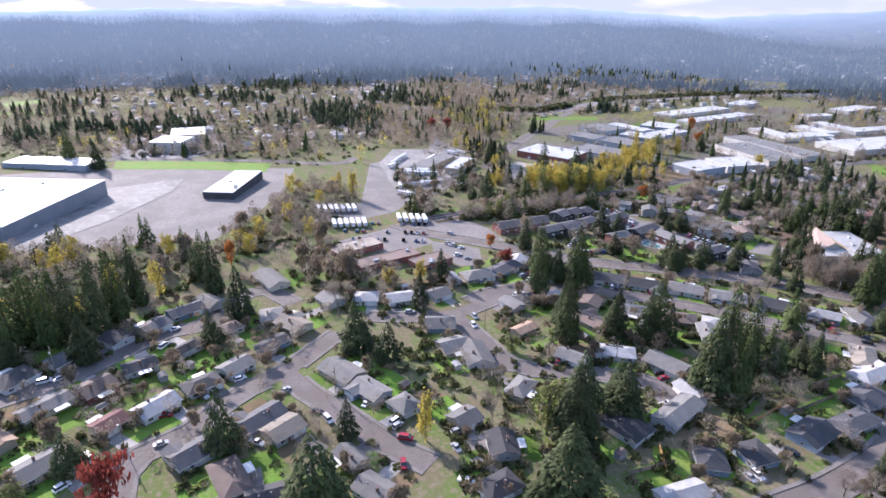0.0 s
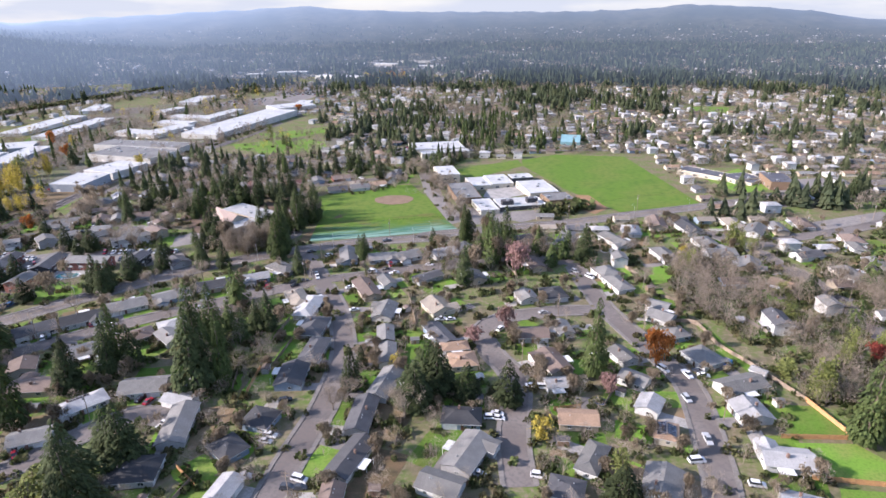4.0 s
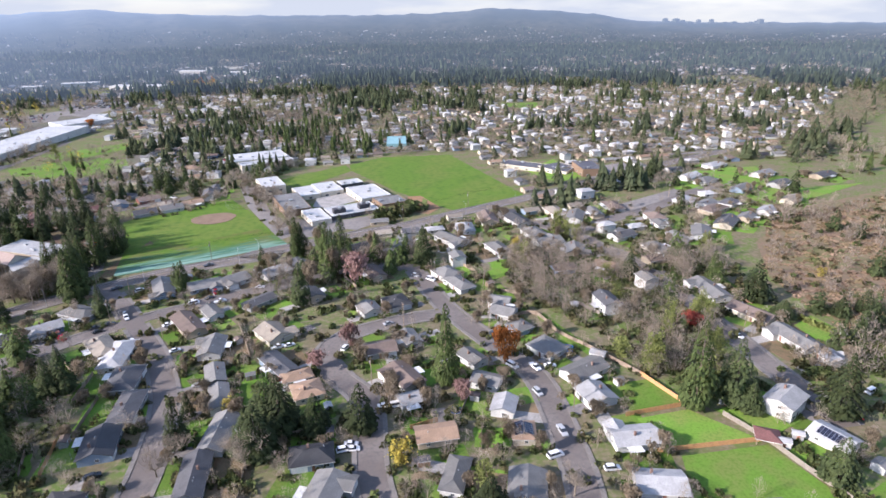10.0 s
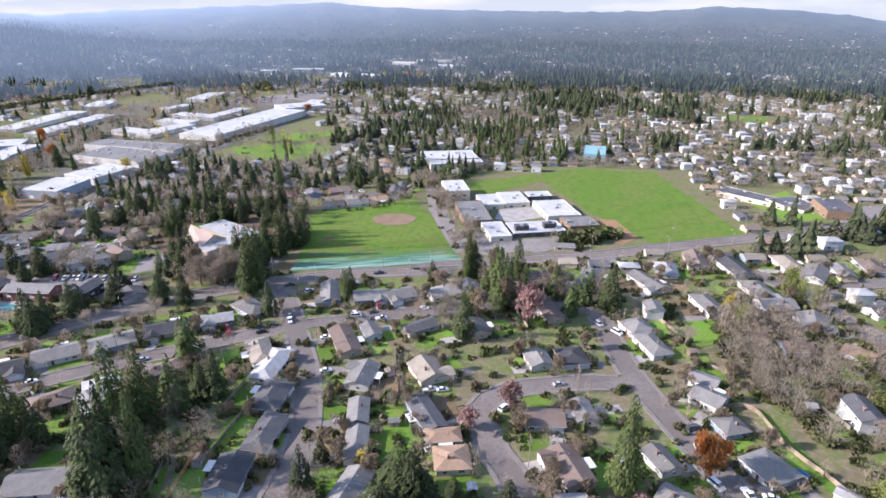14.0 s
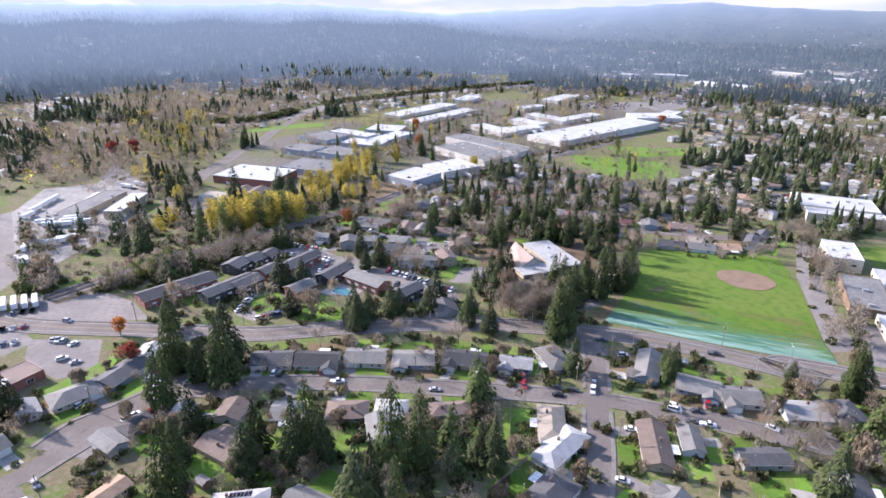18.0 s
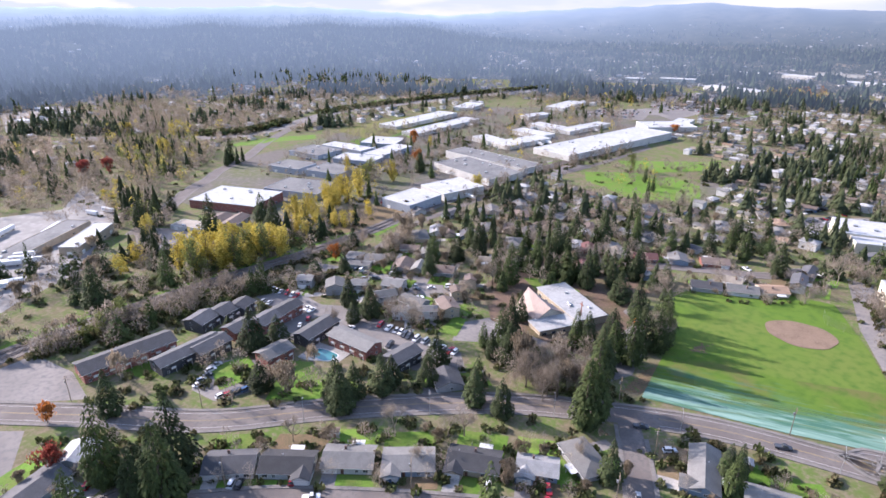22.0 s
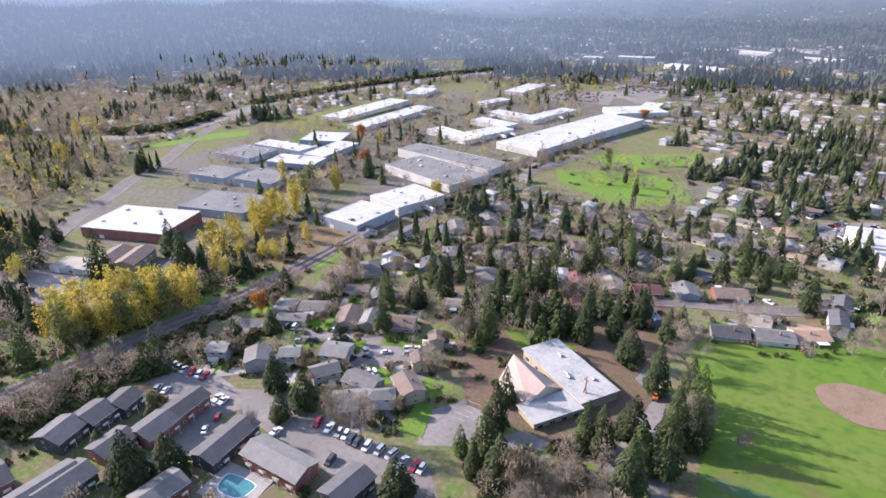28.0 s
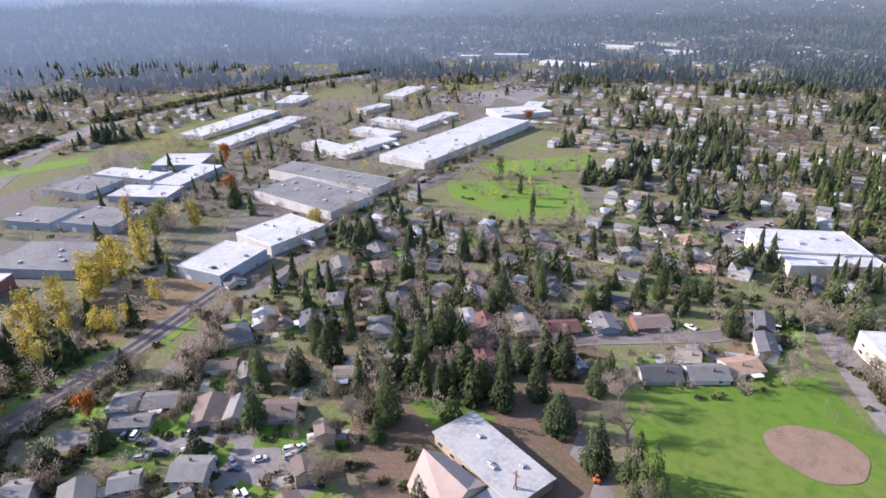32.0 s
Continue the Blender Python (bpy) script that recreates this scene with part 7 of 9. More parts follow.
def pool():
    p = root("swimming_pool", -246, 225, 10)
    tagged(p, "turquoise outdoor swimming pool in a pale concrete deck", "pool")
    bm = bmesh.new()
    put_box(bm, -9, 9, -7, 7, -0.4, 0.16)
    part("deck", mesh_of("deck", bm, CONCRETE), p)
    bm = bmesh.new()
    ring = []
    for i in range(24):
        a = 6.283 * i / 24
        ring.append((5.5 * math.copysign(abs(math.cos(a)) ** 0.6, math.cos(a)) + 0.6 * math.sin(2 * a), 3.6 * math.copysign(abs(math.sin(a)) ** 0.6, math.sin(a))))
    top = [bm.verts.new((x, y, 0.2)) for x, y in ring]
    bm.faces.new(top)
    part("water", mesh_of("water", bm, WATER), p)
    bm = bmesh.new()
    rows = [[bm.verts.new((x * k, y * k, z)) for x, y in ring] for z, k in ((0.17, 1.0), (0.26, 1.0), (0.26, 1.08), (0.15, 1.1))]
    for r, s in zip(rows, rows[1:]):
        for i in range(24):
            bm.faces.new([r[i], r[(i + 1) % 24], s[(i + 1) % 24], s[i]])
    part("coping", mesh_of("coping", bm, TRIM), p)


pool()


def railway():
    line = spline([(-346, 120), (-352, 160), (-354, 200), (-355, 241), (-354, 297), (-357, 343), (-364, 394), (-368, 441), (-375, 522), (-376, 609), (-368, 706), (-356, 842), (-336, 995), (-300, 1200)], 8)
    bm = bmesh.new()
    strip(bm, line, -6.5, 6.5, 0.25, 0.4)
    bmesh.ops.recalc_face_normals(bm, faces=bm.faces[:])
    tagged(new("railway_bed", mesh_of("railway_bed", bm, BALLAST)), kind="structure")
    for track in (-2.4, 2.4):
        for off in (-0.72, 0.72):
            bm = bmesh.new()
            strip(bm, line, track + off - 0.06, track + off + 0.06, 0.5, 0.2)
            bmesh.ops.recalc_face_normals(bm, faces=bm.faces[:])
            tagged(new("rail", mesh_of("rail", bm, RAIL)), kind="structure")
    for off in (-8.5, 8.5):
        bm = bmesh.new()
        strip(bm, line, off - 1.6, off + 1.6, 0.09)
        bmesh.ops.recalc_face_normals(bm, faces=bm.faces[:])
        tagged(new("grass_verge", mesh_of("grass_verge", bm, LAWN if off > 0 else MULCH)), kind="structure")
    road_lines.append(("railway", 12, line))


railway()


def trailer(x, y, turn):
    t = root("trailer", x, y, turn)
    tagged(t, "parked white box trailer on black wheels", "trailer", "trailers in the truck yard")
    part("box", block("trailer_box", 11.5, 2.5, 2.7, CARS["white"], 1.1), t)

    def under():
        bm = bmesh.new()
        put_box(bm, -5.2, 5.2, -0.45, 0.45, 0.8, 1.1)
        for i in (-4.2, -3.1, 3.8):
            for j in (-1, 1):
                bmesh.ops.create_cone(bm, cap_ends=True, segments=10, radius1=0.45, radius2=0.45, depth=0.3, matrix=pose(i, j * 1.0, 0.45, 90))
        return mesh_of("chassis", bm, TYRE)
    part("chassis", shared("trailer_under", under), t)


for i in range(7):
    trailer(-392 + 1.2 * i, 56 + 3.9 * i, 170)
for i in range(6):
    trailer(-356 + 1.0 * i, 56 + 3.8 * i, 168)
for x, y, turn in ((-480, 160, 60), (-471, 161, 62), (-466, 166, 58), (-471, 172, 60), (-476, 176, 60), (-462, 178, 58), (-508, 194, -48), (-517, 201, -48), (-525, 208, -48),
                   (-505, 157, -50), (-519, 165, -50), (-531, 175, -48), (-541, 184, -48), (-433, 158, 70), (-431, 151, 70), (-409, 127, 20), (-406, 131, 20), (-541, 238, 15), (-540, 249, 15), (-433, 135, -20)):
    trailer(x, y, turn)
for i in range(5):
    trailer(-352 + 2.2 * i, 100 + 3.8 * i, 165)


def utility_pole(x, y, turn, h=11.5):
    p = root("utility_pole", x, y, turn)
    tagged(p, "weathered wooden utility pole with a crossarm", "utility pole", "utility poles")
    bm = bmesh.new()
    taper(bm, (0, 0, -0.5), (0, 0, h), 0.17, 0.11, 7)
    part("pole", mesh_of("pole", bm, WOOD), p)
    for z in (h - 0.6, h - 1.7):
        part("crossarm", block("crossarm", 0.12, 2.4, 0.13, WOOD), p, m=pose(0.14, 0, z))
    part("transformer", block("transformer", 0.5, 0.5, 0.9, METAL), p, m=pose(-0.4, 0, h - 3.0))
    return p


def wires(pole, ahead):
    """Three sagging wires, each one tube, from one pole's crossarm to the next pole's."""
    inv = pole.matrix_world.inverted()
    for side in (-1.05, 0.0, 1.05):
        a, b = pole.matrix_world @ Vector((0.14, side, 10.95)), ahead.matrix_world @ Vector((0.14, side, 10.95))
        bm = bmesh.new()
        across = (b - a).cross(Vector((0, 0, 1))).normalized() * 0.025
        rings = []
        for i in range(13):
            p = a.lerp(b, i / 12) - Vector((0, 0, 1.1 * (1 - (i / 6 - 1) ** 2)))
            rings.append([bm.verts.new(inv @ (p + q)) for q in (across, Vector((0, 0, 0.035)), -across)])
        for r, q in zip(rings, rings[1:]):
            for k in range(3):
                bm.faces.new((r[k], r[(k + 1) % 3], q[(k + 1) % 3], q[k]))
        part("wire", mesh_of("wire", bm, TYRE), pole)


for name, width, line in road_lines:
    if name in ("main_road", "street"):
        last = None
        gap = 8 if name == "main_road" else 9
        side = sides_of(line, width / 2 + 2.3)
        for i in range(3, len(line) - 2, gap):
            d = line[i + 1] - line[i]
            if -330 < side[i].x < 330 and not any((side[i] - q).length < w / 2 + 1.5 for _, w, other in road_lines for q in other):
                pole = utility_pole(side[i].x, side[i].y, math.degrees(math.atan2(d.y, d.x)))
                if last and name == "main_road" and (last.location - pole.location).length < 110:
                    wires(last, pole)
                last = pole


def fence(points, mat, h=1.8, label="weathered wooden board fence"):
    """A board fence along a line: posts, and single boards with small gaps."""
    line = spline(points, 2.4)
    f = root("fence", line[0].x, line[0].y, 0)
    tagged(f, label, "fence", "garden fences")
    z0 = gz(line[0].x, line[0].y)
    for a, b in zip(line, line[1:]):
        d = b - a
        t = math.degrees(math.atan2(d.y, d.x))
        za = gz(a.x, a.y) - z0
        part("post", block("fence_post", 0.12, 0.12, h + 0.4, mat, -0.3), f, m=pose(a.x - line[0].x, a.y - line[0].y, za))

        def panel():
            bm = bmesh.new()
            rows = []
            for i in range(12):
                for u, d in ((i, 0.06), (i + 0.88, 0.06), (i + 0.9, 0.03)):
                    top = h - 0.03 * (i % 3)
                    rows.append([bm.verts.new((u * 2.4 / 12, e, z)) for e, z in ((0.0, -0.1), (d, -0.1), (d, top), (0.0, top))])
            for a, b in zip(rows, rows[1:]):
                for k in range(4):
                    bm.faces.new([a[k], a[(k + 1) % 4], b[(k + 1) % 4], b[k]])
            bm.faces.new(rows[0])
            bm.faces.new(list(reversed(rows[-1])))
            bmesh.ops.recalc_face_normals(bm, faces=bm.faces[:])
            return mesh_of("fence_panel", bm, mat)
        part("panel", shared(("panel", h, mat.name), panel), f, m=pose(a.x - line[0].x, a.y - line[0].y, za, 0, 0, t) @ Matrix.Diagonal((d.length / 2.4, 1, 1, 1)))


NEWLABEL = "fresh orange cedar board fence"
fence([(79, 114), (100, 115)], CEDAR, label=NEWLABEL)
fence([(80, 96), (113, 94)], CEDAR, label=NEWLABEL)
fence([(95, 135), (100, 117)], CEDAR, label=NEWLABEL)
fence([(109, 108), (114, 93), (116, 82), (119, 68)], PALEWOOD, label="pale weathered board fence")
fence([(64, 190), (74, 190), (78, 171), (85, 157), (95, 135)], WOOD)
fence([(96, 195), (101, 183)], PALEWOOD, label="pale weathered board fence")
fence([(-54, 211), (-46, 182)], WOOD)

# ---- painted parking stalls ----
stalls(-248.2, 259.2, 6, 16)
stalls(-322.1, 248.3, 12, 6)
stalls(-231.2, 247.8, 6, 2)
stalls(-187.6, 290.3, 3, 7)
stalls(-311.4, 298.1, 12, 5)
stalls(-299.2, 107.1, 32, 5)
stalls(-121.1, 591.2, 36, 5)
stalls(-209.6, 291.4, 93, 4)

# ---- cars ----
car(-223.4, -91.7, 93, "white")
car(-207.5, -89.9, 111, "white")
car(-223.3, -87.0, 117, "white")
car(-184.1, -53.9, 79, "red")
car(-169.3, -56.0, 93, "silver")
car(-190.7, -41.5, 28, "silver")
car(-165.4, -8.3, 50, "black")
car(-159.6, -6.1, 13, "white")
car(-162.7, 8.4, 132, "white")
car(-149.4, 13.9, 114, "white")
car(-146.9, 13.6, 114, "silver")
car(-129.1, 8.1, -17, "red")
car(-140.0, 13.5, 53, "red")
car(-129.1, 26.0, 3, "silver")
car(-114.8, 21.8, 39, "white")
car(-136.0, 30.1, 86, "silver")
car(-170.8, -75.5, 20, "white")
car(-157.5, -29.3, 40, "white")
car(-160.9, -81.5, 120, "white")
car(-196.4, -28.3, 102, "white")
car(-249.6, -62.9, 119, "silver")
car(-246.8, -46.9, 112, "white")
car(-233.4, -51.9, 138, "white")
car(-240.8, 2.0, 92, "white")
car(-221.2, 50.5, 66, "silver")
car(-205.0, 75.6, -4, "silver")
car(-198.0, 71.1, -8, "white")
car(-181.4, 77.3, -9, "black")
car(-182.4, -14.9, 123, "silver")
car(-134.5, 117.0, 86, "black")
car(-118.1, 104.3, 74, "white")
car(-215.1, 113.6, 79, "red")
car(-29.3, 155.0, 34, "white")
car(-30.6, 157.9, 26, "silver")
car(-32.4, 161.9, 28, "red")
car(-32.7, 164.1, 24, "silver")
car(7.4, 135.9, 6, "white")
car(-30.9, 186.7, 18, "white")
car(-35.4, 186.1, 26, "white")
car(-8.6, 179.0, 58, "white")
car(10.2, 196.0, 19, "silver")
car(52.2, 151.1, -57, "white")
car(60.1, 148.2, -72, "white")
car(55.8, 132.5, -76, "silver")
car(64.5, 150.8, -34, "dark")
car(65.8, 148.0, -7, "white")
car(-76.5, 193.2, 21, "white")
car(-61.9, 164.2, 12, "silver")
car(-93.7, 195.7, 22, "black")
car(-94.4, 191.7, 34, "black")
car(-114.4, 219.0, 36, "black")
car(-95.8, 204.4, -67, "white")
car(-127.2, 215.5, -39, "red")
car(-135.0, 192.9, -47, "white")
car(-106.2, 230.7, -64, "white")
car(-78.4, 239.1, 15, "white")
car(-49.3, 251.3, -2, "white")
car(28.7, 245.8, -59, "silver")
car(35.6, 239.0, -47, "white")
car(52.2, 176.3, 17, "dark")
car(52.9, 167.7, 8, "silver")
car(-7.9, 116.6, -4, "white")
car(-8.3, 119.0, -9, "white")
car(4.2, 90.6, -6, "white")
car(56.4, 111.0, -87, "silver")
car(61.3, 75.6, -18, "red")
car(64.1, 92.2, -6, "white")
car(50.4, 100.8, 12, "white")
car(145.5, 151.7, -73, "white")
car(163.5, 108.0, 18, "white")
car(147.3, 97.4, -30, "red")
car(-10.5, 116.8, 8, "white")
car(-13.2, 89.8, -8, "silver")
car(-64.0, 83.1, -14, "white")
car(-66.2, 79.7, 5, "dark")
car(-62.9, 80.0, 9, "dark")
car(-80.3, 101.6, -5, "white")
car(-80.6, 98.8, -7, "silver")
car(-156.5, 85.7, -42, "red")
car(-141.0, 126.1, -23, "dark")
car(-131.0, 116.2, 80, "red")
car(-80.9, 82.8, 9, "silver")
car(-82.4, 120.7, 25, "black")
car(3.3, 136.5, -1, "white")
car(-236.3, 122.8, 104, "silver")
car(-230.3, 123.6, 98, "white")
car(-237.5, 127.4, 129, "red")
car(-238.0, 98.9, 108, "white")
car(-223.0, 131.5, 58, "silver")
car(-217.5, 106.9, 100, "white")
car(-217.9, 109.2, 96, "white")
car(-219.1, 120.7, 62, "red")
car(-205.0, 157.1, 127, "white")
car(-202.9, 158.5, 127, "black")
car(-191.9, 170.3, 126, "red")
car(-181.9, 169.8, 49, "white")
car(-170.4, 191.7, 119, "blue")
car(-150.6, 190.8, 42, "silver")
car(-145.3, 209.4, 123, "white")
car(-130.1, 219.7, -50, "red")
car(-117.0, 223.2, 23, "dark")
car(-111.6, 225.8, 26, "dark")
car(-108.0, 235.0, -61, "silver")
car(-79.3, 241.3, 22, "white")
car(-72.2, 243.7, 32, "dark")
car(-71.1, 236.3, 28, "dark")
car(-66.4, 238.3, 27, "white")
car(-70.4, 250.2, -68, "red")
car(-85.3, 218.2, 29, "white")
car(-109.2, 262.5, 42, "white")
car(-121.9, 268.5, 31, "dark")
car(-80.9, 289.7, 25, "dark")
car(-297.6, 108.4, 145, "silver")
car(-295.4, 109.8, 145, "silver")
car(-293.2, 111.2, 144, "silver")
car(-287.3, 113.0, 107, "white")
car(-277.3, 105.5, 81, "white")
car(-270.4, 108.2, 73, "silver")
car(-312.0, 118.9, 29, "silver")
car(-247.8, 260.2, -69, "red")
car(-242.6, 260.6, -72, "white")
car(-238.0, 260.7, -73, "silver")
car(-235.3, 261.3, -73, "white")
car(-232.2, 260.8, -76, "dark")
car(-229.5, 261.0, -80, "dark")
car(-225.6, 261.5, -78, "white")
car(-221.0, 262.5, -84, "silver")
car(-216.5, 263.2, -93, "silver")
car(-211.8, 263.5, -92, "white")
car(-207.1, 263.8, -81, "red")
car(-204.8, 264.0, -80, "white")
car(-230.6, 249.7, -74, "dark")
car(-255.8, 248.0, 93, "white")
car(-288.3, 247.6, 104, "white")
car(-285.1, 247.8, 103, "white")
car(-322.0, 250.3, -58, "white")
car(-319.0, 250.5, -58, "silver")
car(-315.8, 250.8, -59, "silver")
car(-311.7, 251.9, -57, "red")
car(-307.7, 252.4, -61, "white")
car(-305.2, 253.2, -65, "red")
car(-278.8, 241.2, 133, "red")
car(-276.5, 234.6, 133, "white")
car(-308.8, 239.0, 117, "white")
car(-312.4, 238.2, 118, "silver")
car(-276.7, 301.9, 78, "white")
car(-274.9, 298.7, 78, "silver")
car(-271.3, 298.1, 80, "white")
car(-268.8, 296.7, 83, "silver")
car(-263.4, 301.7, 23, "dark")
car(-250.6, 317.7, 74, "white")
car(-246.7, 314.0, 73, "silver")
car(-300.6, 298.5, 36, "dark")
car(-158.3, 345.4, -63, "orange")
car(-284.4, 302.6, 44, "white")
car(-162.8, 556.2, -32, "white")
car(-121.4, 593.0, 87, "white")
car(-117.8, 594.3, 87, "white")
car(-114.2, 596.9, 86, "white")
car(-111.3, 599.1, 86, "white")
car(-137.8, 454.2, -23, "white")
car(-309.9, 298.6, 113, "dark")
car(-306.6, 300.1, 112, "white")
car(-290.1, 309.0, 71, "white")
car(-279.8, 305.8, 14, "dark")
car(-290.9, 297.0, 30, "dark")
car(-273.5, 301.3, 56, "silver")
car(-268.1, 294.3, 52, "dark")
car(-266.2, 303.7, -22, "silver")
car(-259.2, 308.6, 47, "white")
car(-252.7, 316.4, 41, "white")
car(-250.5, 313.6, 44, "silver")
car(-254.6, 293.3, -28, "white")
car(-252.2, 294.3, -25, "white")
car(-295.3, 293.0, 39, "silver")
car(-264.4, 177.2, 84, "white")
car(-266.4, 179.7, 85, "silver")
car(-268.1, 182.6, 85, "dark")
car(-270.8, 186.1, 86, "white")
car(-250.4, 179.4, 82, "white")
car(-249.4, 181.9, 82, "red")
car(-248.5, 185.1, 82, "dark")
car(-247.4, 188.1, 82, "blue")
car(-272.6, 189.3, 86, "silver")

# ---- groves and thickets ----
grove(300, [(88, 255), (112, 242), (141, 247), (177, 246), (190, 228), (116, 122), (99, 125), (94, 148), (95, 187), (83, 215)], bare=150, lime=10, conifer=4, shrub=220)
grove(301, [(259, 283), (374, 307), (189, 123), (190, 163), (199, 208)], drybush=1500, bare=40, conifer=7, shrub=60)
grove(302, [(-383, -138), (-375, -95), (-362, -27), (-290, -20), (-270, -71), (-252, -90), (-245, -115)], conifer=26, bare=110, yellow=10, dusk=3, shrub=260)
grove(303, [(-445, 44), (-470, 75), (-415, 96), (-330, 37), (-313, -17), (-339, -23)], bare=110, dusk=6, yellow=9, shrub=160)
grove(304, [(-385, 231), (-361, 233), (-359, 257), (-359, 280), (-361, 289), (-386, 295), (-399, 264), (-407, 240)], poplar=36, lime=6, bare=8)
grove(305, [(-419, 386), (-497, 486), (-449, 479), (-406, 396)], yellow=9)
grove(306, [(-407, 314), (-400, 348), (-409, 396), (-418, 416), (-440, 403), (-432, 351)], poplar=14, bare=6, shrub=30)
grove(307, [(-321, 189), (-322, 226), (-338, 243), (-350, 224), (-341, 195)], shrub=140, bare=18)
grove(308, [(-311, 310), (-316, 353), (-349, 388), (-330, 334)], bare=30, dusk=6, shrub=60)
grove(309, [(-349, 431), (-341, 472), (-361, 582), (-330, 734), (-368, 779), (-390, 612), (-387, 505)], bare=45, shrub=120, dusk=10)
grove(310, [(-297, 350), (-209, 431), (-187, 376), (-218, 331), (-263, 320)], conifer=6, bare=20)
grove(311, [(-353, 397), (-259, 525), (-206, 595), (-171, 459), (-211, 413), (-306, 369)], conifer=14, bare=60, shrub=160)
grove(312, [(-187, 287), (-173, 305), (-159, 287), (-184, 265)], bare=4, shrub=60)
grove(313, [(-168, 248), (-137, 253), (-144, 273), (-177, 272)], bare=16, dusk=4)
grove(314, [(-176, 744), (-102, 849), (-97, 683), (-151, 626)], conifer=30, bare=14)
grove(315, [(-173, 517), (-135, 556), (-91, 501), (-96, 443), (-120, 451)], conifer=14, bare=18, shrub=40)
grove(316, [(-216, 1007), (195, 977), (123, 605), (-5, 541), (-134, 599)], conifer=24, bare=40)
grove(317, [(-438, 566), (-191, 576), (-120, 444), (-167, 402), (-299, 371)], conifer=14, bare=50)
grove(318, [(-1063, 443), (-1030, 576), (-990, 669), (-605, 365), (-479, 242)], bare=330, dusk=90, yellow=12, conifer=14, shrub=160)
grove(319, [(-659, 127), (-792, 279), (-791, 449), (-458, 256), (-470, 226), (-598, 199)], bare=120, dusk=40, yellow=6, conifer=10)
grove(320, [(257, 1047), (714, 978), (343, 447), (229, 455), (165, 546)], conifer=20, bare=50, dusk=12)
grove(321, [(-409, 313), (-385, 385), (-360, 349), (-357, 299)], conifer=8, yellow=8, bare=10, shrub=40)
grove(322, [(-341, 143), (-350, 206), (-333, 221), (-334, 167)], bare=12, shrub=110, lime=4)
grove(323, [(93, 292), (132, 290), (136, 254), (96, 231), (76, 250)], shrub=160, bare=26, lime=5)
grove(324, [(-1719, -320), (-1745, 179), (-1450, 551), (-844, 300), (-943, -9), (-1229, -250)], conifer=30, bare=90, dusk=40)
grove(325, [(-666, 385), (-724, 484), (-745, 674), (-851, 1004), (-869, 827), (-861, 589), (-761, 425)], bare=30, dusk=16, shrub=120)
grove(326, [(-60, 237), (9, 246), (44, 271), (32, 295), (-41, 267)], conifer=14, bare=22, dusk=6)
grove(327, [(140, 126), (212, 146), (182, 116), (154, 115)], bare=14, conifer=2, shrub=60)
grove(328, [(-162, 176), (-143, 218), (-99, 161), (-99, 115), (-132, 134)], conifer=6, bare=18, shrub=70)
grove(329, [(-964, -80), (-881, 189), (-556, 99), (-602, 12), (-663, -76)], bare=160, conifer=14, dusk=34, shrub=120, yellow=8)
grove(330, [(-302, 10), (-324, 49), (-254, 63), (-259, 17)], bare=24, dusk=12, shrub=50)
grove(331, [(-387, 118), (-376, 182), (-392, 220), (-460, 205), (-454, 135)], bare=30, conifer=10, shrub=60, dusk=8)
grove(332, [(-523, 425), (-559, 543), (-546, 649), (-516, 671), (-453, 497), (-476, 422)], bare=24, dusk=10, conifer=8, shrub=90)
grove(333, [(-464, 642), (-444, 723), (-539, 824), (-625, 814), (-587, 638)], bare=20, dusk=8, shrub=80, conifer=6)
grove(334, [(-653, 850), (-647, 1066), (-499, 1356), (-406, 1163), (-498, 906), (-545, 820)], bare=40, dusk=20, yellow=6, conifer=8, shrub=60)
grove(335, [(81, 269), (94, 259), (90, 211), (97, 174), (90, 173), (82, 194), (73, 201), (75, 232)], bare=55, shrub=130)
grove(336, [(-54, 298), (11, 295), (29, 258), (-25, 244), (-49, 261)], shrub=60, bare=14, dusk=4)
grove(337, [(-630, 289), (-532, 291), (-382, 215), (-383, 188), (-462, 203)], conifer=9, bare=30, shrub=40, yellow=6)
grove(338, [(-340, 161), (-346, 197), (-333, 221), (-327, 194), (-318, 163)], bare=6, shrub=90, conifer=3)
grove(339, [(-54, 423), (-66, 466), (-42, 398), (-32, 321), (-39, 343)], bare=16, shrub=20)
grove(340, [(-93, 488), (-76, 487), (-35, 340), (-47, 333), (-72, 403)], bare=22, shrub=14)
grove(341, [(-99, 523), (-78, 549), (-48, 552), (-52, 529), (-95, 504)], conifer=9, bare=12, shrub=20)
grove(342, [(-95, 497), (-59, 526), (-60, 478), (-75, 471), (-89, 481)], bare=22, conifer=8, shrub=30)
grove(343, [(110, 171), (120, 148), (129, 129), (116, 113), (103, 119), (93, 137)], bare=12, shrub=50, lime=4)
grove(344, [(-335, 235), (-313, 309), (-306, 306), (-322, 234)], shrub=90, bare=14, conifer=4)
grove(345, [(-345, 197), (-345, 237), (-349, 293), (-357, 350), (-349, 347), (-337, 291), (-334, 236), (-334, 193)], shrub=80, drybush=60)
grove(346, [(471, 488), (532, 465), (408, 341), (388, 368)], bare=26, conifer=8, shrub=30)
grove(347, [(247, 427), (328, 321), (273, 266), (196, 277)], shrub=60, bare=20, conifer=5)
grove(348, [(-387, 118), (-374, 146), (-340, 161), (-325, 157), (-348, 132), (-357, 111)], bare=16, shrub=50, dusk=6, conifer=4)
grove(349, [(166, 286), (181, 205), (174, 179), (155, 184), (147, 239)], shrub=120, bare=10)
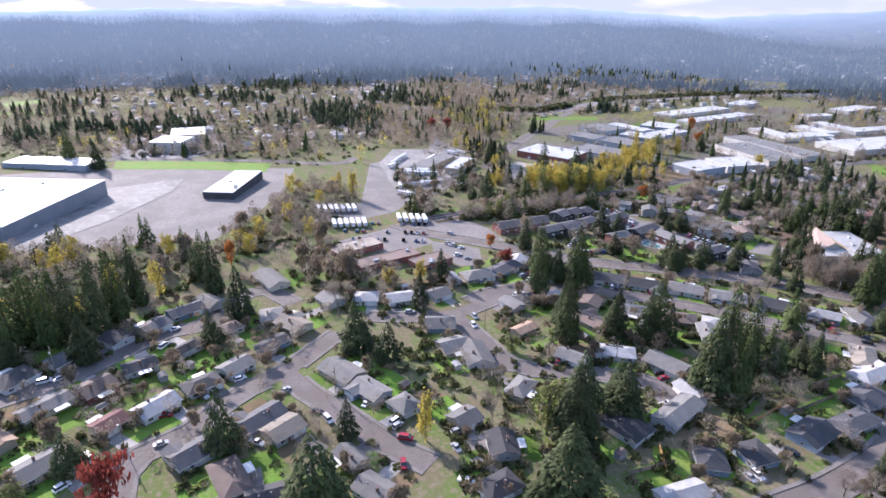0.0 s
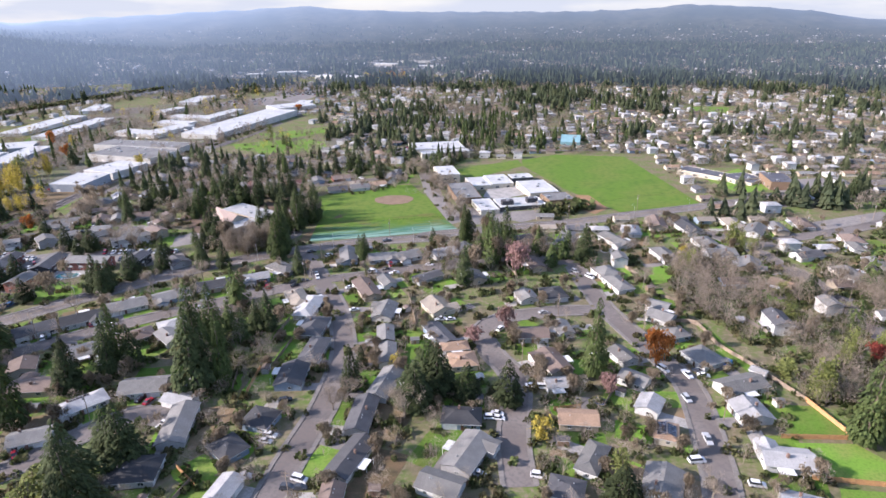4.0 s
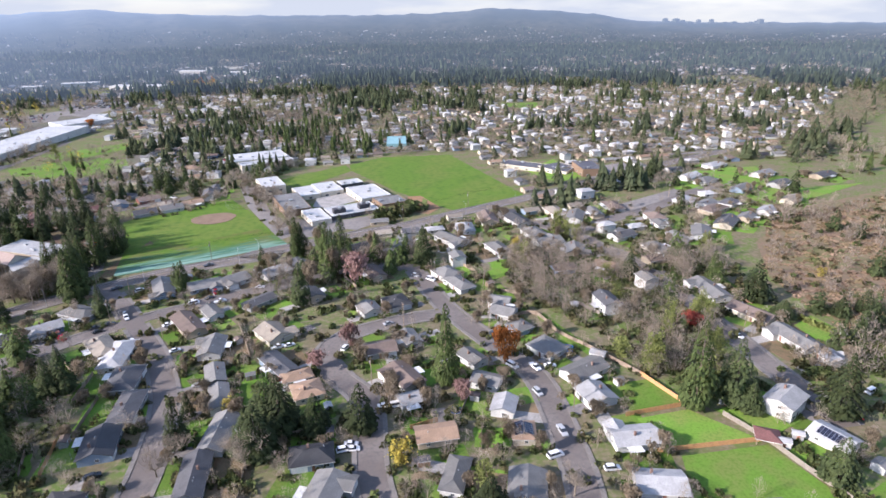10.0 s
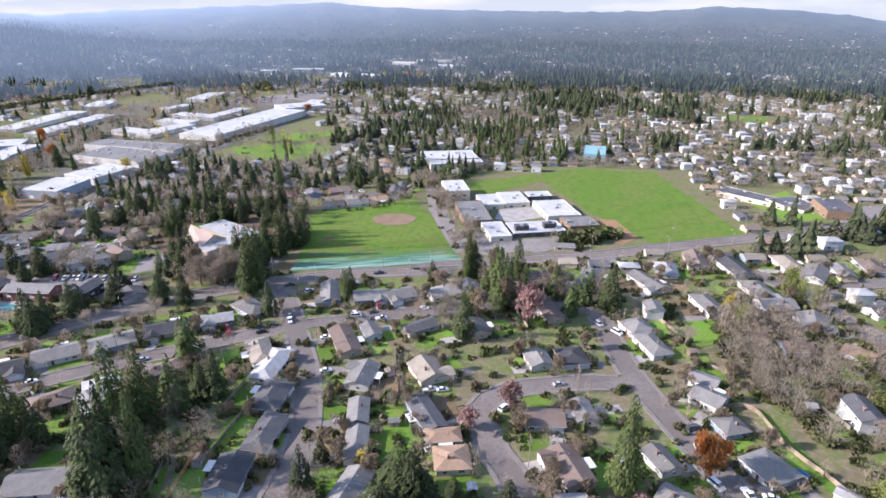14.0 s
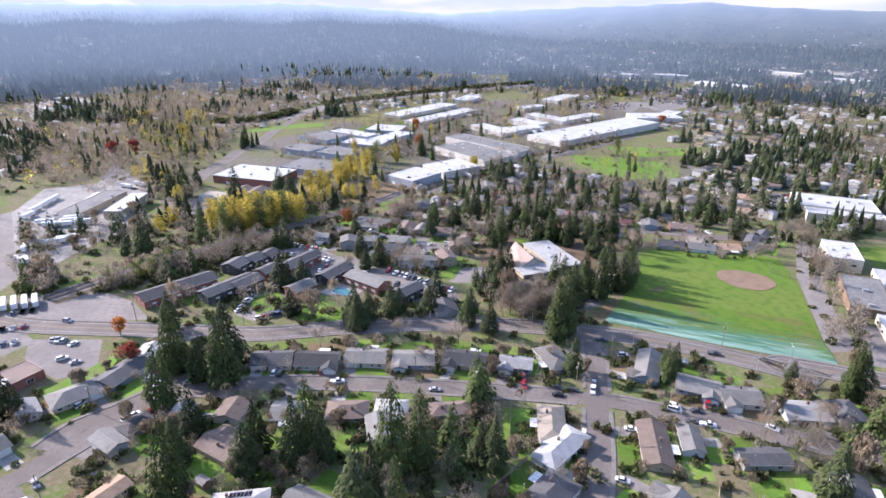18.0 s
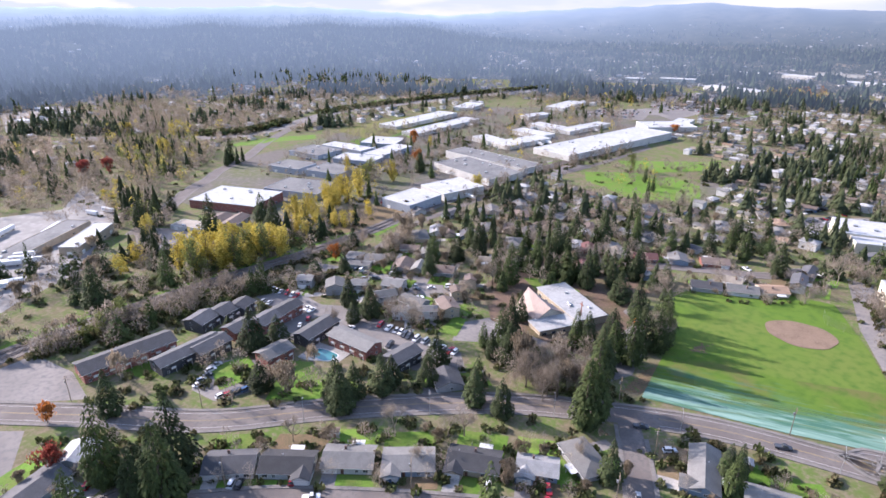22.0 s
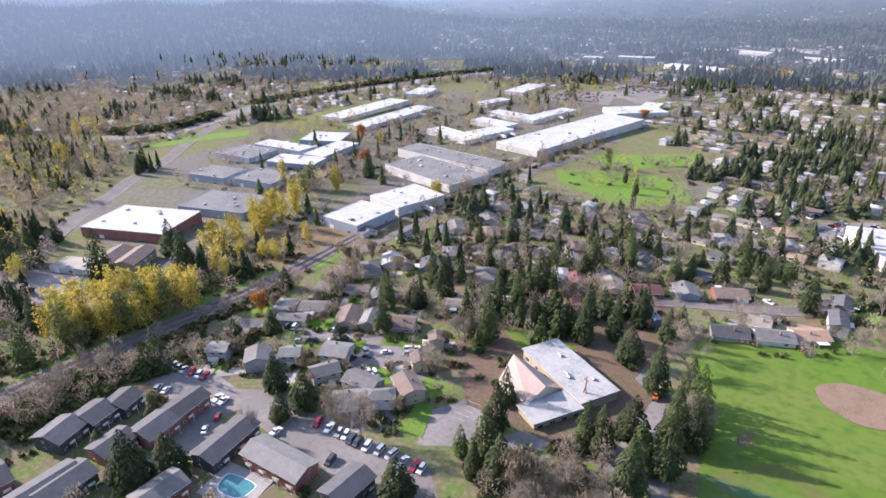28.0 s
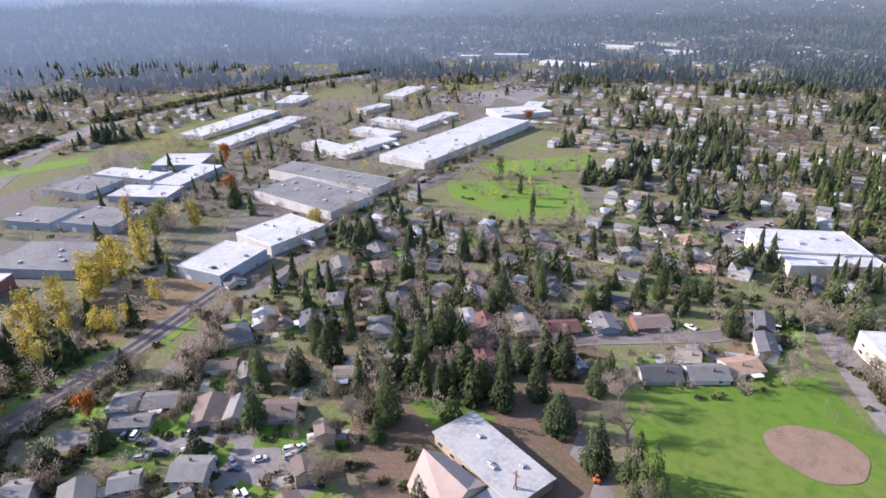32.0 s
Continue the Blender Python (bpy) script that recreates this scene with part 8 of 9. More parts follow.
grove(350, [(-564, 395), (-688, 583), (-685, 891), (-472, 925), (-354, 827), (-366, 439), (-401, 399)], bare=330, shrub=50, yellow=12, dusk=30, conifer=14)
grove(351, [(-84, 448), (-65, 438), (-62, 422), (-67, 420), (-75, 438)], bare=12, shrub=20)
grove(352, [(-314, 149), (-293, 184), (-263, 205), (-219, 216), (-215, 204), (-252, 171), (-290, 153)], bare=10, shrub=40, dusk=4)
grove(353, [(-169, 1211), (102, 1379), (-18, 646), (-69, 624), (-113, 735)], conifer=20, bare=60, shrub=40)
grove(354, [(-803, -189), (-697, -6), (-643, 175), (-529, 136), (-539, 73), (-611, -13), (-637, -85), (-673, -170)], bare=160, conifer=10, shrub=160, dusk=30, yellow=12)
grove(355, [(-975, 255), (-864, 396), (-562, 254), (-593, 210), (-591, 161)], bare=140, conifer=10, dusk=30, shrub=120, yellow=10)

grove(356, [(-109, 766), (-76, 800), (-28, 839), (-4, 809), (-31, 646), (-59, 647), (-86, 635), (-114, 675)], conifer=70, bare=8)
grove(367, [(-336, 623), (-293, 665), (-250, 765), (-230, 700), (-214, 592), (-317, 590)], bare=34, yellow=4, shrub=20)
grove(368, [(-176, 269), (-160, 300), (-146, 284), (-145, 271), (-161, 251)], bare=34)
grove(357, [(-164, 922), (-112, 926), (-110, 832), (-152, 812)], conifer=26, bare=6)
grove(358, [(-74, 628), (118, 682), (107, 577), (55, 645), (0, 560), (-69, 579)], conifer=46, bare=10)
grove(359, [(-107, 913), (-57, 934), (-52, 880), (-98, 847)], bare=40)
grove(360, [(-375, 1449), (-300, 1319), (-253, 1354), (-283, 1566)], dusk=60, yellow=20, orange=14)
grove(361, [(-905, 428), (-830, 483), (-740, 383), (-900, 330)], yellow=9, bare=90, dusk=20, conifer=8)
grove(362, [(-383, 180), (-362, 185), (-362, 330), (-385, 330), (-398, 260)], shrub=170, bare=26, conifer=3)
grove(363, [(-345, 120), (-330, 150), (-342, 240), (-336, 330), (-347, 330), (-348, 200)], shrub=150, bare=40)
grove(364, [(-288, 427), (-250, 447), (-215, 494), (-185, 420), (-197, 359), (-250, 350)], conifer=30, bare=24, shrub=60)
grove(365, [(-790, 470), (-780, 600), (-850, 760), (-870, 1150), (-1010, 1150), (-1130, 740), (-930, 520)], bare=420, conifer=16, dusk=40, yellow=6, shrub=120)
grove(377, [(-1010, -240), (-1060, -170), (-1010, -120), (-930, -140), (-950, -215)], conifer=22, bare=40, dusk=20)
grove(369, [(-611, 313), (-640, 385), (-736, 433), (-865, 424), (-775, 341), (-660, 311)], lime=70, conifer=48, dusk=40, yellow=14, bare=60, shrub=60)
grove(370, [(-900, 350), (-830, 440), (-1230, 690), (-1390, 660), (-1270, 500)], bare=430, dusk=110, lime=24, conifer=8)
grove(371, [(-464, 233), (-473, 258), (-541, 289), (-578, 272)], conifer=26, lime=6, bare=10)
grove(372, [(-609, 203), (-607, 229), (-613, 283), (-763, 326), (-850, 245)], bare=110, dusk=40, conifer=9, lime=10)
grove(373, [(-612, 392), (-626, 390), (-640, 412), (-626, 420)], conifer=6)
grove(374, [(-880, 440), (-860, 470), (-820, 462), (-835, 435)], yellow=6, lime=4)
grove(375, [(-1000, 575), (-950, 780), (-1010, 1030), (-1290, 850), (-1170, 660)], bare=160, dusk=60, conifer=34, orange=6, lime=16)
grove(376, [(-1210, 900), (-1010, 1090), (-1020, 1180), (-1300, 1060), (-1420, 860)], conifer=150, dusk=50, yellow=10)
grove(366, [(-450, 830), (-560, 900), (-660, 1000), (-700, 1290), (-560, 1420), (-530, 1060), (-430, 960)], bare=150, dusk=40, yellow=14, conifer=20, shrub=60)

# ---- garden buildings, machines and play things ----
def solar_array(near, side, n, rows):
    """Dark panels with pale frames on the slope of the house nearest to a place."""
    x, y, h, roof, L, W, eave, rise = min(house_info, key=lambda q: math.hypot(q[0] - near[0], q[1] - near[1]))
    tilt = math.degrees(math.atan2(rise, W / 2))

    def panel():
        bm = bmesh.new()
        put_box(bm, -0.5, 0.5, -0.8, 0.8, 0, 0.05, 0)
        put_box(bm, -0.46, 0.46, -0.76, 0.76, 0.045, 0.056, 1)
        return mesh_of("solar_panel", bm, METAL, SOLAR)
    for j in range(rows):
        for i in range(n):
            f = 0.36 + 0.36 * j
            v = side * (W / 2) * (1 - f)
            part("solar_panel", shared("solar", panel), roof, "dark blue solar panel", pose((i - (n - 1) / 2) * 1.05, v, eave + rise * f + 0.24, -side * tilt, 0, 0))


solar_array((129.5, 91.6), 1, 7, 2)
solar_array((43.9, 110.5), 1, 6, 2)
solar_array((40.3, 101.8), -1, 5, 2)
solar_array((-152, 113), 1, 6, 2)


def shed(x, y, turn, L, W, roof, wall):
    s = root("shed", x, y, turn)
    tagged(s, "small %s garden shed with a gable roof" % wall, "shed", "garden sheds")
    part("wall", house_body(L, W, 2.1, W * 0.2, WALL[wall], False), s)
    part("roof", gable_roof(L, W, W * 0.2, 2.1, 0.25, ROOF[roof], False), s)
    part("door", block("shed_door", 0.9, 0.08, 1.8, DOOR), s, m=pose(0, -W / 2 - 0.02, 0.05))


for x, y, turn, L, W, roof, wall in ((117, 90.8, -30, 3.6, 2.6, "pale", "white"), (123.3, 92.8, -30, 3, 2.2, "pale", "grey"), (135.8, 76.5, 20, 4.2, 3.6, "grey", "white"), (113.8, 113.3, -40, 4, 3, "slate", "grey"),
                                     (84.7, 70.7, 0, 5, 4, "pale", "white"), (184.4, 142.3, 60, 3.4, 2.6, "grey", "grey"), (85.5, 150.2, -40, 5.5, 4, "pale", "white")):
    shed(x, y, turn, L, W, roof, wall)
    house_spots.append((x, y, L, W, turn, 20))
# more sheds behind houses that have room for one
shed_rnd = random.Random(12)
for hx, hy, h, r, L, W, eave, rise in house_info[::3]:
    turn = next(q[4] for q in house_spots if q[0] == hx and q[1] == hy)
    u, v = shed_rnd.choice((-1, 1)) * (L / 2 - 0.5), W / 2 + shed_rnd.uniform(6.5, 9)
    c, s = math.cos(radians(turn)), math.sin(radians(turn))
    x, y = hx + u * c - v * s, hy + u * s + v * c
    if math.hypot(x + 40, y - 60) < 250 and clear_of(x, y, 2.5) and not on_road(x, y, 3) and not in_building(x, y):
        shed(x, y, turn + shed_rnd.choice((0, 90)), shed_rnd.uniform(2.6, 3.8), shed_rnd.uniform(2.2, 2.9), shed_rnd.choice(("pale", "grey", "slate", "brown")), shed_rnd.choice(("white", "grey", "tan", "brown")))
        house_spots.append((x, y, 3.5, 3, turn, 20))


def garden_shelter(x, y, turn):
    g = root("garden_shelter", x, y, turn)
    tagged(g, "open wooden garden shelter with a maroon hip roof", "shelter")
    part("roof", gable_roof(6.5, 6.0, 1.3, 2.4, 0.4, ROOF["maroon"], True), g)
    for i in (-1, 1):
        for j in (-1, 1):
            part("post", block("shelter_post", 0.18, 0.18, 2.9, WOOD, -0.5), g, m=pose(i * 2.9, j * 2.6, 0))


garden_shelter(113.8, 93.8, -30)


def hedge(points, wide, high, mat, label):
    """A clipped hedge: many leaf sprays massed along a line."""
    line = spline(points, max(0.8, wide * 0.22))
    r = random.Random(len(points) + int(high * 10))
    spots = [(p.x + r.uniform(-0.3, 0.3) * wide, p.y + r.uniform(-0.3, 0.3) * wide, high * r.uniform(0.85, 1.1), wide * r.uniform(0.5, 0.7), r.uniform(0, 6.3), r.randint(0, 5)) for p in line]
    ob = gathered("hedge", label, mat, sources_of("shrub"), spots)
    tagged(ob, label, "hedge")
    ob["kind"] = ""


hedge([(179.2, 159.5), (184.1, 143.4), (190.4, 125.8)], 2.6, 2.2, LEAF["lime"], "long bright green clipped hedge beside the brush land")
hedge([(116.5, 71.2), (121.8, 67.4), (126.2, 61.1)], 2.4, 2.0, SHRUB, "overgrown dark green garden hedge")
hedge([(-806, 470), (-782, 512), (-812, 600)], 16, 7, SHRUB, "broad dark green planted bank along the highway")
hedge([(-845, 690), (-846, 790), (-838, 920), (-808, 1100), (-770, 1235)], 14, 6, SHRUB, "long dark green planted bank along the highway")
hedge([(20, 353), (34, 358), (46, 364)], 10, 7, SHRUB, "tall dark green evergreen shrubbery before the school")
hedge([(79, 90), (83, 82), (84, 74)], 1.4, 1.7, SHRUB, "dark green boundary hedge by a lawn")


def trampoline(x, y):
    t = root("trampoline", x, y, 0)
    tagged(t, "round trampoline with a pale blue rim and dark mat", "trampoline")
    for name, r0, r1, z, mat in (("mat", 0.0, 1.75, 0.86, TYRE), ("rim", 1.75, 2.15, 0.9, CARS["blue"])):
        bm = bmesh.new()
        rows = [[bm.verts.new((q * math.cos(6.283 * i / 24), q * math.sin(6.283 * i / 24), h)) for i in range(24)] for q, h in ((max(r0, 0.05), z), (r1, z), (r1, z - 0.06), (max(r0, 0.05), z - 0.06))]
        for a, b in zip(rows, rows[1:] + rows[:1]):
            for i in range(24):
                bm.faces.new([a[i], a[(i + 1) % 24], b[(i + 1) % 24], b[i]])
        part(name, mesh_of(name, bm, mat), t)
    for i in range(6):
        a = 6.283 * i / 6
        part("leg", block("trampoline_leg", 0.06, 0.06, 1.1, METAL, -0.25), t, m=pose(2.05 * math.cos(a), 2.05 * math.sin(a), 0))


trampoline(26.3, 128.4)


def round_pool(x, y):
    """A round above-ground pool with a bright blue wall."""
    p = root("garden_pool", x, y, 0)
    tagged(p, "round above-ground pool with a bright blue wall", "pool")
    bm = bmesh.new()
    n = 28
    rows = [[bm.verts.new((q * math.cos(6.283 * i / n), q * math.sin(6.283 * i / n), h)) for i in range(n)] for q, h in ((2.3, -0.3), (2.3, 1.1), (2.42, 1.1), (2.42, -0.3))]
    for a, b in zip(rows, rows[1:]):
        for i in range(n):
            bm.faces.new([a[i], b[i], b[(i + 1) % n], a[(i + 1) % n]])
    part("wall", mesh_of("pool_wall", bm, POOLBLUE), p)
    bm = bmesh.new()
    bm.faces.new([bm.verts.new((2.3 * math.cos(6.283 * i / n), 2.3 * math.sin(6.283 * i / n), 0.7)) for i in range(n)])
    part("water", mesh_of("water", bm, WATER), p)


POOLBLUE = material("blue_pool_liner", (.03, .14, .5), 0.4, spots=(.05, .2, .55), spot_scale=1.2)
round_pool(76.7, 157.9)


def machine(x, y, turn, colour, word):
    """A small tracked digger: tracks, body, cab, boom and bucket."""
    m = root("digger", x, y, turn)
    tagged(m, "small %s tracked digger parked on the asphalt" % word, "digger")
    for j in (-1, 1):
        part("track", block("track", 2.8, 0.45, 0.6, TYRE), m, m=pose(0, j * 0.8, 0))
    part("body", block("digger_body", 2.2, 1.6, 0.9, colour, 0.65), m)
    cab = part("cab", block("cab", 1.1, 1.0, 1.2, GLASS, 1.5), m, m=pose(0.1, 0.25, 0))
    part("cab_roof", block("cab_roof", 1.2, 1.1, 0.1, colour, 2.68), cab)
    bm = bmesh.new()
    taper(bm, (0.9, -0.3, 1.3), (2.4, -0.3, 2.7), 0.16, 0.13, 4)
    taper(bm, (2.4, -0.3, 2.7), (3.5, -0.3, 1.2), 0.13, 0.1, 4)
    part("boom", mesh_of("boom", bm, colour), m)
    part("bucket", block("bucket", 0.6, 0.7, 0.5, TYRE), m, m=pose(3.5, -0.3, 0.75))


machine(-157.2, 343.7, 100, CARS["orange"], "orange")
machine(-147.7, 321.4, 60, YELLOW, "yellow")


def backstop(x, y, turn):
    """Wire backstop behind home plate: posts, rails and a mesh of thin wires."""
    b = root("backstop", x, y, turn)
    tagged(b, "grey chain-link baseball backstop behind home plate", "backstop")
    for k, (x0, y0, x1, y1) in enumerate(((-9, 4, -4, 0), (-4, 0, 4, 0), (4, 0, 9, 4))):
        d = Vector((x1 - x0, y1 - y0, 0))
        bm = bmesh.new()
        n, rows = 14, 9
        grid = [[bm.verts.new(Vector((x0, y0, 0.05)) + d * (i / n) + Vector((0, 0, 4.4 * j / rows))) for i in range(n + 1)] for j in range(rows + 1)]
        for j in range(rows):
            for i in range(n):
                bm.faces.new([grid[j][i], grid[j][i + 1], grid[j + 1][i + 1], grid[j + 1][i]])
        bmesh.ops.wireframe(bm, faces=bm.faces[:], thickness=0.035, use_replace=True)
        part("wire_panel", mesh_of("wire_panel", bm, METAL), b)
    for px, py in ((-9, 4), (-4, 0), (4, 0), (9, 4)):
        bm = bmesh.new()
        taper(bm, (px, py, -0.5), (px, py, 4.7), 0.07, 0.07, 6)
        part("post", mesh_of("post", bm, METAL), b)


backstop(-84, 403, -25)


def street_lamp(x, y, turn):
    p = root("street_lamp", x, y, turn)
    tagged(p, "grey steel street lamp with a curved arm", "street lamp", "street lamps")

    def pole():
        bm = bmesh.new()
        taper(bm, (0, 0, -0.4), (0, 0, 8), 0.1, 0.06, 6)
        return mesh_of("pole", bm, METAL)

    def arm():
        bm = bmesh.new()
        taper(bm, (0, 0, 7.9), (0, 1.2, 8.5), 0.05, 0.045, 5)
        taper(bm, (0, 1.2, 8.5), (0, 2.4, 8.6), 0.045, 0.04, 5)
        return mesh_of("arm", bm, METAL)
    part("pole", shared("lamp_pole", pole), p)
    part("arm", shared("lamp_arm", arm), p)
    part("lamp_head", block("lamp_head", 0.3, 0.7, 0.15, METAL, 8.5), p, m=pose(0, 2.6, 0))


for name, width, line in road_lines:
    if name == "main_road":
        side = sides_of(line, -width / 2 - 0.8)
        for i in range(4, len(line) - 3, 7):
            d = line[i + 1] - line[i]
            if abs(side[i].x) < 330 and not any((side[i] - q).length < w / 2 + 1.5 for n2, w, other in road_lines if n2 != "main_road" for q in other):
                street_lamp(side[i].x, side[i].y, math.degrees(math.atan2(d.y, d.x)))

# ---- vehicles in the industrial yards, along the long sides of the sheds ----
yard_rnd = random.Random(44)
lined = 0
for bx, by, L, W, turn in list(big_spots):
    if not (-640 < bx < -340 and 300 < by < 1000) or lined >= 60:
        continue
    c, s = math.cos(radians(turn)), math.sin(radians(turn))
    for i in range(int(min(5, max(L, W) / 12))):
        f = yard_rnd.uniform(-0.45, 0.45)
        side = yard_rnd.choice((-1, 1))
        u, v = (f * L, side * (W / 2 + 5)) if L > W else (side * (L / 2 + 5), f * W)
        x, y = bx + u * c - v * s, by + u * s + v * c
        if in_building(x, y) or on_road(x, y, 1):
            continue
        lined += 1
        if yard_rnd.random() < 0.22:
            trailer(x, y, turn + (90 if L > W else 0))
        else:
            car(x, y, turn + (90 if L > W else 0), yard_rnd.choice(("white", "white", "silver", "dark", "black", "red", "blue")))


# ---- back fences between the gardens ----
def back_fence(hx, hy, turn, L, W, mat, h):
    """Board panels, each with its post, behind a house."""
    c, s = math.cos(radians(turn)), math.sin(radians(turn))
    v, n = W / 2 + 9.6, int((L + 4) / 2.4)
    at = lambda u: (hx + u * c - v * s, hy + u * s + v * c)
    spots = [at((i - n / 2) * 2.4) for i in range(n + 1)]
    if any(on_road(x, y, 1) or not clear_of(x, y, -0.5) or in_building(x, y) for x, y in spots):
        return
    f = root("fence", spots[0][0], spots[0][1], 0)
    tagged(f, "weathered grey-brown board fence behind a garden" if mat is WOOD else "tan cedar board fence behind a garden", "fence", "garden fences")

    def panel():
        bm = bmesh.new()
        rows = []
        for i in range(9):
            for u, d in ((i, 0.06), (i + 0.88, 0.06), (i + 0.9, 0.03)):
                top = h - 0.03 * (i % 3)
                rows.append([bm.verts.new((u * 2.4 / 9, e, z)) for e, z in ((0.0, -0.1), (d, -0.1), (d, top), (0.0, top))])
        for a, b in zip(rows, rows[1:]):
            for k in range(4):
                bm.faces.new([a[k], a[(k + 1) % 4], b[(k + 1) % 4], b[k]])
        bm.faces.new(rows[0])
        bm.faces.new(list(reversed(rows[-1])))
        bmesh.ops.recalc_face_normals(bm, faces=bm.faces[:])
        return mesh_of("panel", bm, mat)
    for (x, y), (x2, y2) in zip(spots, spots[1:]):
        part("panel", shared(("backpanel", mat.name, h), panel), f, m=pose(x - spots[0][0], y - spots[0][1], gz(x, y) - gz(*spots[0]), 0, 0, turn))


fence_rnd = random.Random(21)
for hx, hy, L, W, turn, street in sorted(house_spots, key=lambda q: math.hypot(q[0] + 20, q[1] - 110))[:95]:
    if L > 6 and fence_rnd.random() < 0.6:
        back_fence(hx, hy, turn, L, W, WOOD if fence_rnd.random() < 0.8 else CEDAR, fence_rnd.choice((1.6, 1.8)))

# ---- baseball field, hydroseed, railway ----
def disc(name, x, y, rx, ry, mat, lift, wob=0.06, n=40):
    pts = []
    for i in range(n):
        a = 6.2832 * i / n
        k = 1 + wob * math.sin(3 * a + x) + wob * 0.6 * math.sin(7 * a)
        pts.append((x + rx * k * math.cos(a), y + ry * k * math.sin(a)))
    return draped(name, pts, mat, lift)


disc("infield", -95, 385, 15, 13.5, DIRT, 0.16, 0.03)
draped("industrial_paving", [(-690, 930), (-560, 1030), (-430, 1040), (-350, 960), (-392, 620), (-376, 430), (-420, 300), (-530, 300), (-640, 420), (-700, 650)], YARDGROUND, 0.0)
draped("seeded_strip", [(-129.5, 286.5), (-137, 331), (-120, 338), (-95, 336), (-58, 352), (-47, 331), (-39.5, 314.5), (-82, 299.5)], SEEDED, 0.09)


def fallen_leaves():
    """Drifts of fallen leaves under the trees along the edge of the field, in many small heaps."""
    r = random.Random(91)
    bm = bmesh.new()
    for i in range(700):
        f = r.random()
        x, y = -137 + 10 * f + abs(r.gauss(0, 3)), 294 + 42 * f + r.gauss(0, 6)
        q, a0 = r.uniform(0.3, 1.3), r.uniform(0, 6)
        rim = [(x + q * r.uniform(0.6, 1.2) * math.cos(a0 + k * 0.785), y + q * r.uniform(0.6, 1.2) * math.sin(a0 + k * 0.785)) for k in range(8)]
        top = bm.verts.new((x, y, gz(x, y) + 0.24))
        v = [bm.verts.new((px, py, gz(px, py) + 0.1)) for px, py in rim]
        for k in range(8):
            bm.faces.new([v[k], v[(k + 1) % 8], top])
    tagged(new("fallen_leaves", mesh_of("fallen_leaves", bm, MULCH)), "drifts of brown fallen leaves on the grass", kind="stuff")


fallen_leaves()
draped("dirt_lot", [(-406, 341), (-413, 390), (-393, 412), (-366, 405), (-362, 347), (-374, 329)], MULCH, 0.02)
draped("dirt_path", [(-252, 716), (-238, 712), (-204, 621), (-211, 591), (-229, 641)], YARDGROUND, 0.06)
draped("brush_land", [(224, 247), (300, 299), (387, 320), (420, 200), (196, 125), (192, 167), (197, 201)], DRY, 0.03)


open_ground = []
for ob in list(scene.collection.objects):
    if ob.name.split(".")[0] in ("sports_field", "lawn", "parking_lot", "concrete_yard", "infield", "brush_land"):
        c = [v.co for v in ob.data.vertices]
        open_ground.append((min(v.x for v in c), max(v.x for v in c), min(v.y for v in c), max(v.y for v in c)))
    elif ob.get("category") in ("warehouse", "school", "office", "depot", "apartment block", "church hall", "hall", "shop", "apartment building"):
        reach = max(abs(c) for ch in ob.children if ch.name.startswith("wall") for v in ch.bound_box for c in v[:2]) * 0.8
        open_ground.append((ob.location.x - reach, ob.location.x + reach, ob.location.y - reach, ob.location.y + reach))


open_ground.append((-257, -235, 215, 235))      # round the swimming pool


def is_open(x, y):
    return any(a - 2 < x < b + 2 and c - 2 < y < d + 2 for a, b, c, d in open_ground)


def in_industry(x, y):
    """The strip of warehouses and yards between the railway and the highway."""
    return -720 < x < -340 and 250 < y < 1050 and x < -330 - (y - 400) * 0.06 or (-620 < x < -380 and -230 < y < 220)


def far_house_kit(k):
    r = random.Random(200 + k)
    L, W = r.uniform(8.5, 13.5), r.uniform(6.5, 8.5)
    st = 1 if k % 6 else 2
    eave = 2.7 * st
    rf = ("pale", "grey", "slate", "brown", "pale", "tan", "grey", "orange")[k % 8]
    wl = ("white", "cream", "white", "tan", "grey", "blue")[k % 6]
    return house_body(L, W, eave, W * 0.17, WALL[wl], k % 4 == 0), gable_roof(L, W, W * 0.17, eave, 0.5, ROOF[rf], k % 4 == 0), L, W, rf, wl, st


far_spots = []
far_rest = []


def far_house(x, y, turn, k):
    body, roof, L, W, rf, wl, st = shared(("farhouse", k), lambda: far_house_kit(k))
    h = root("house", x, y, turn)
    tagged(h, "distant %s %s-storey house with a %s shingle roof" % (wl, "one" if st == 1 else "two", ROOF_WORD[rf]), "house", "distant houses")
    part("wall", body, h)
    part("roof", roof, h)
    for wx, wy, t in ((-L / 4, -W / 2, 0),):
        part("window", window_mesh(1.8, 1.2)[1], h, m=pose(wx, wy, 1.0, 0, 0, t))
    far_spots.append((x, y))


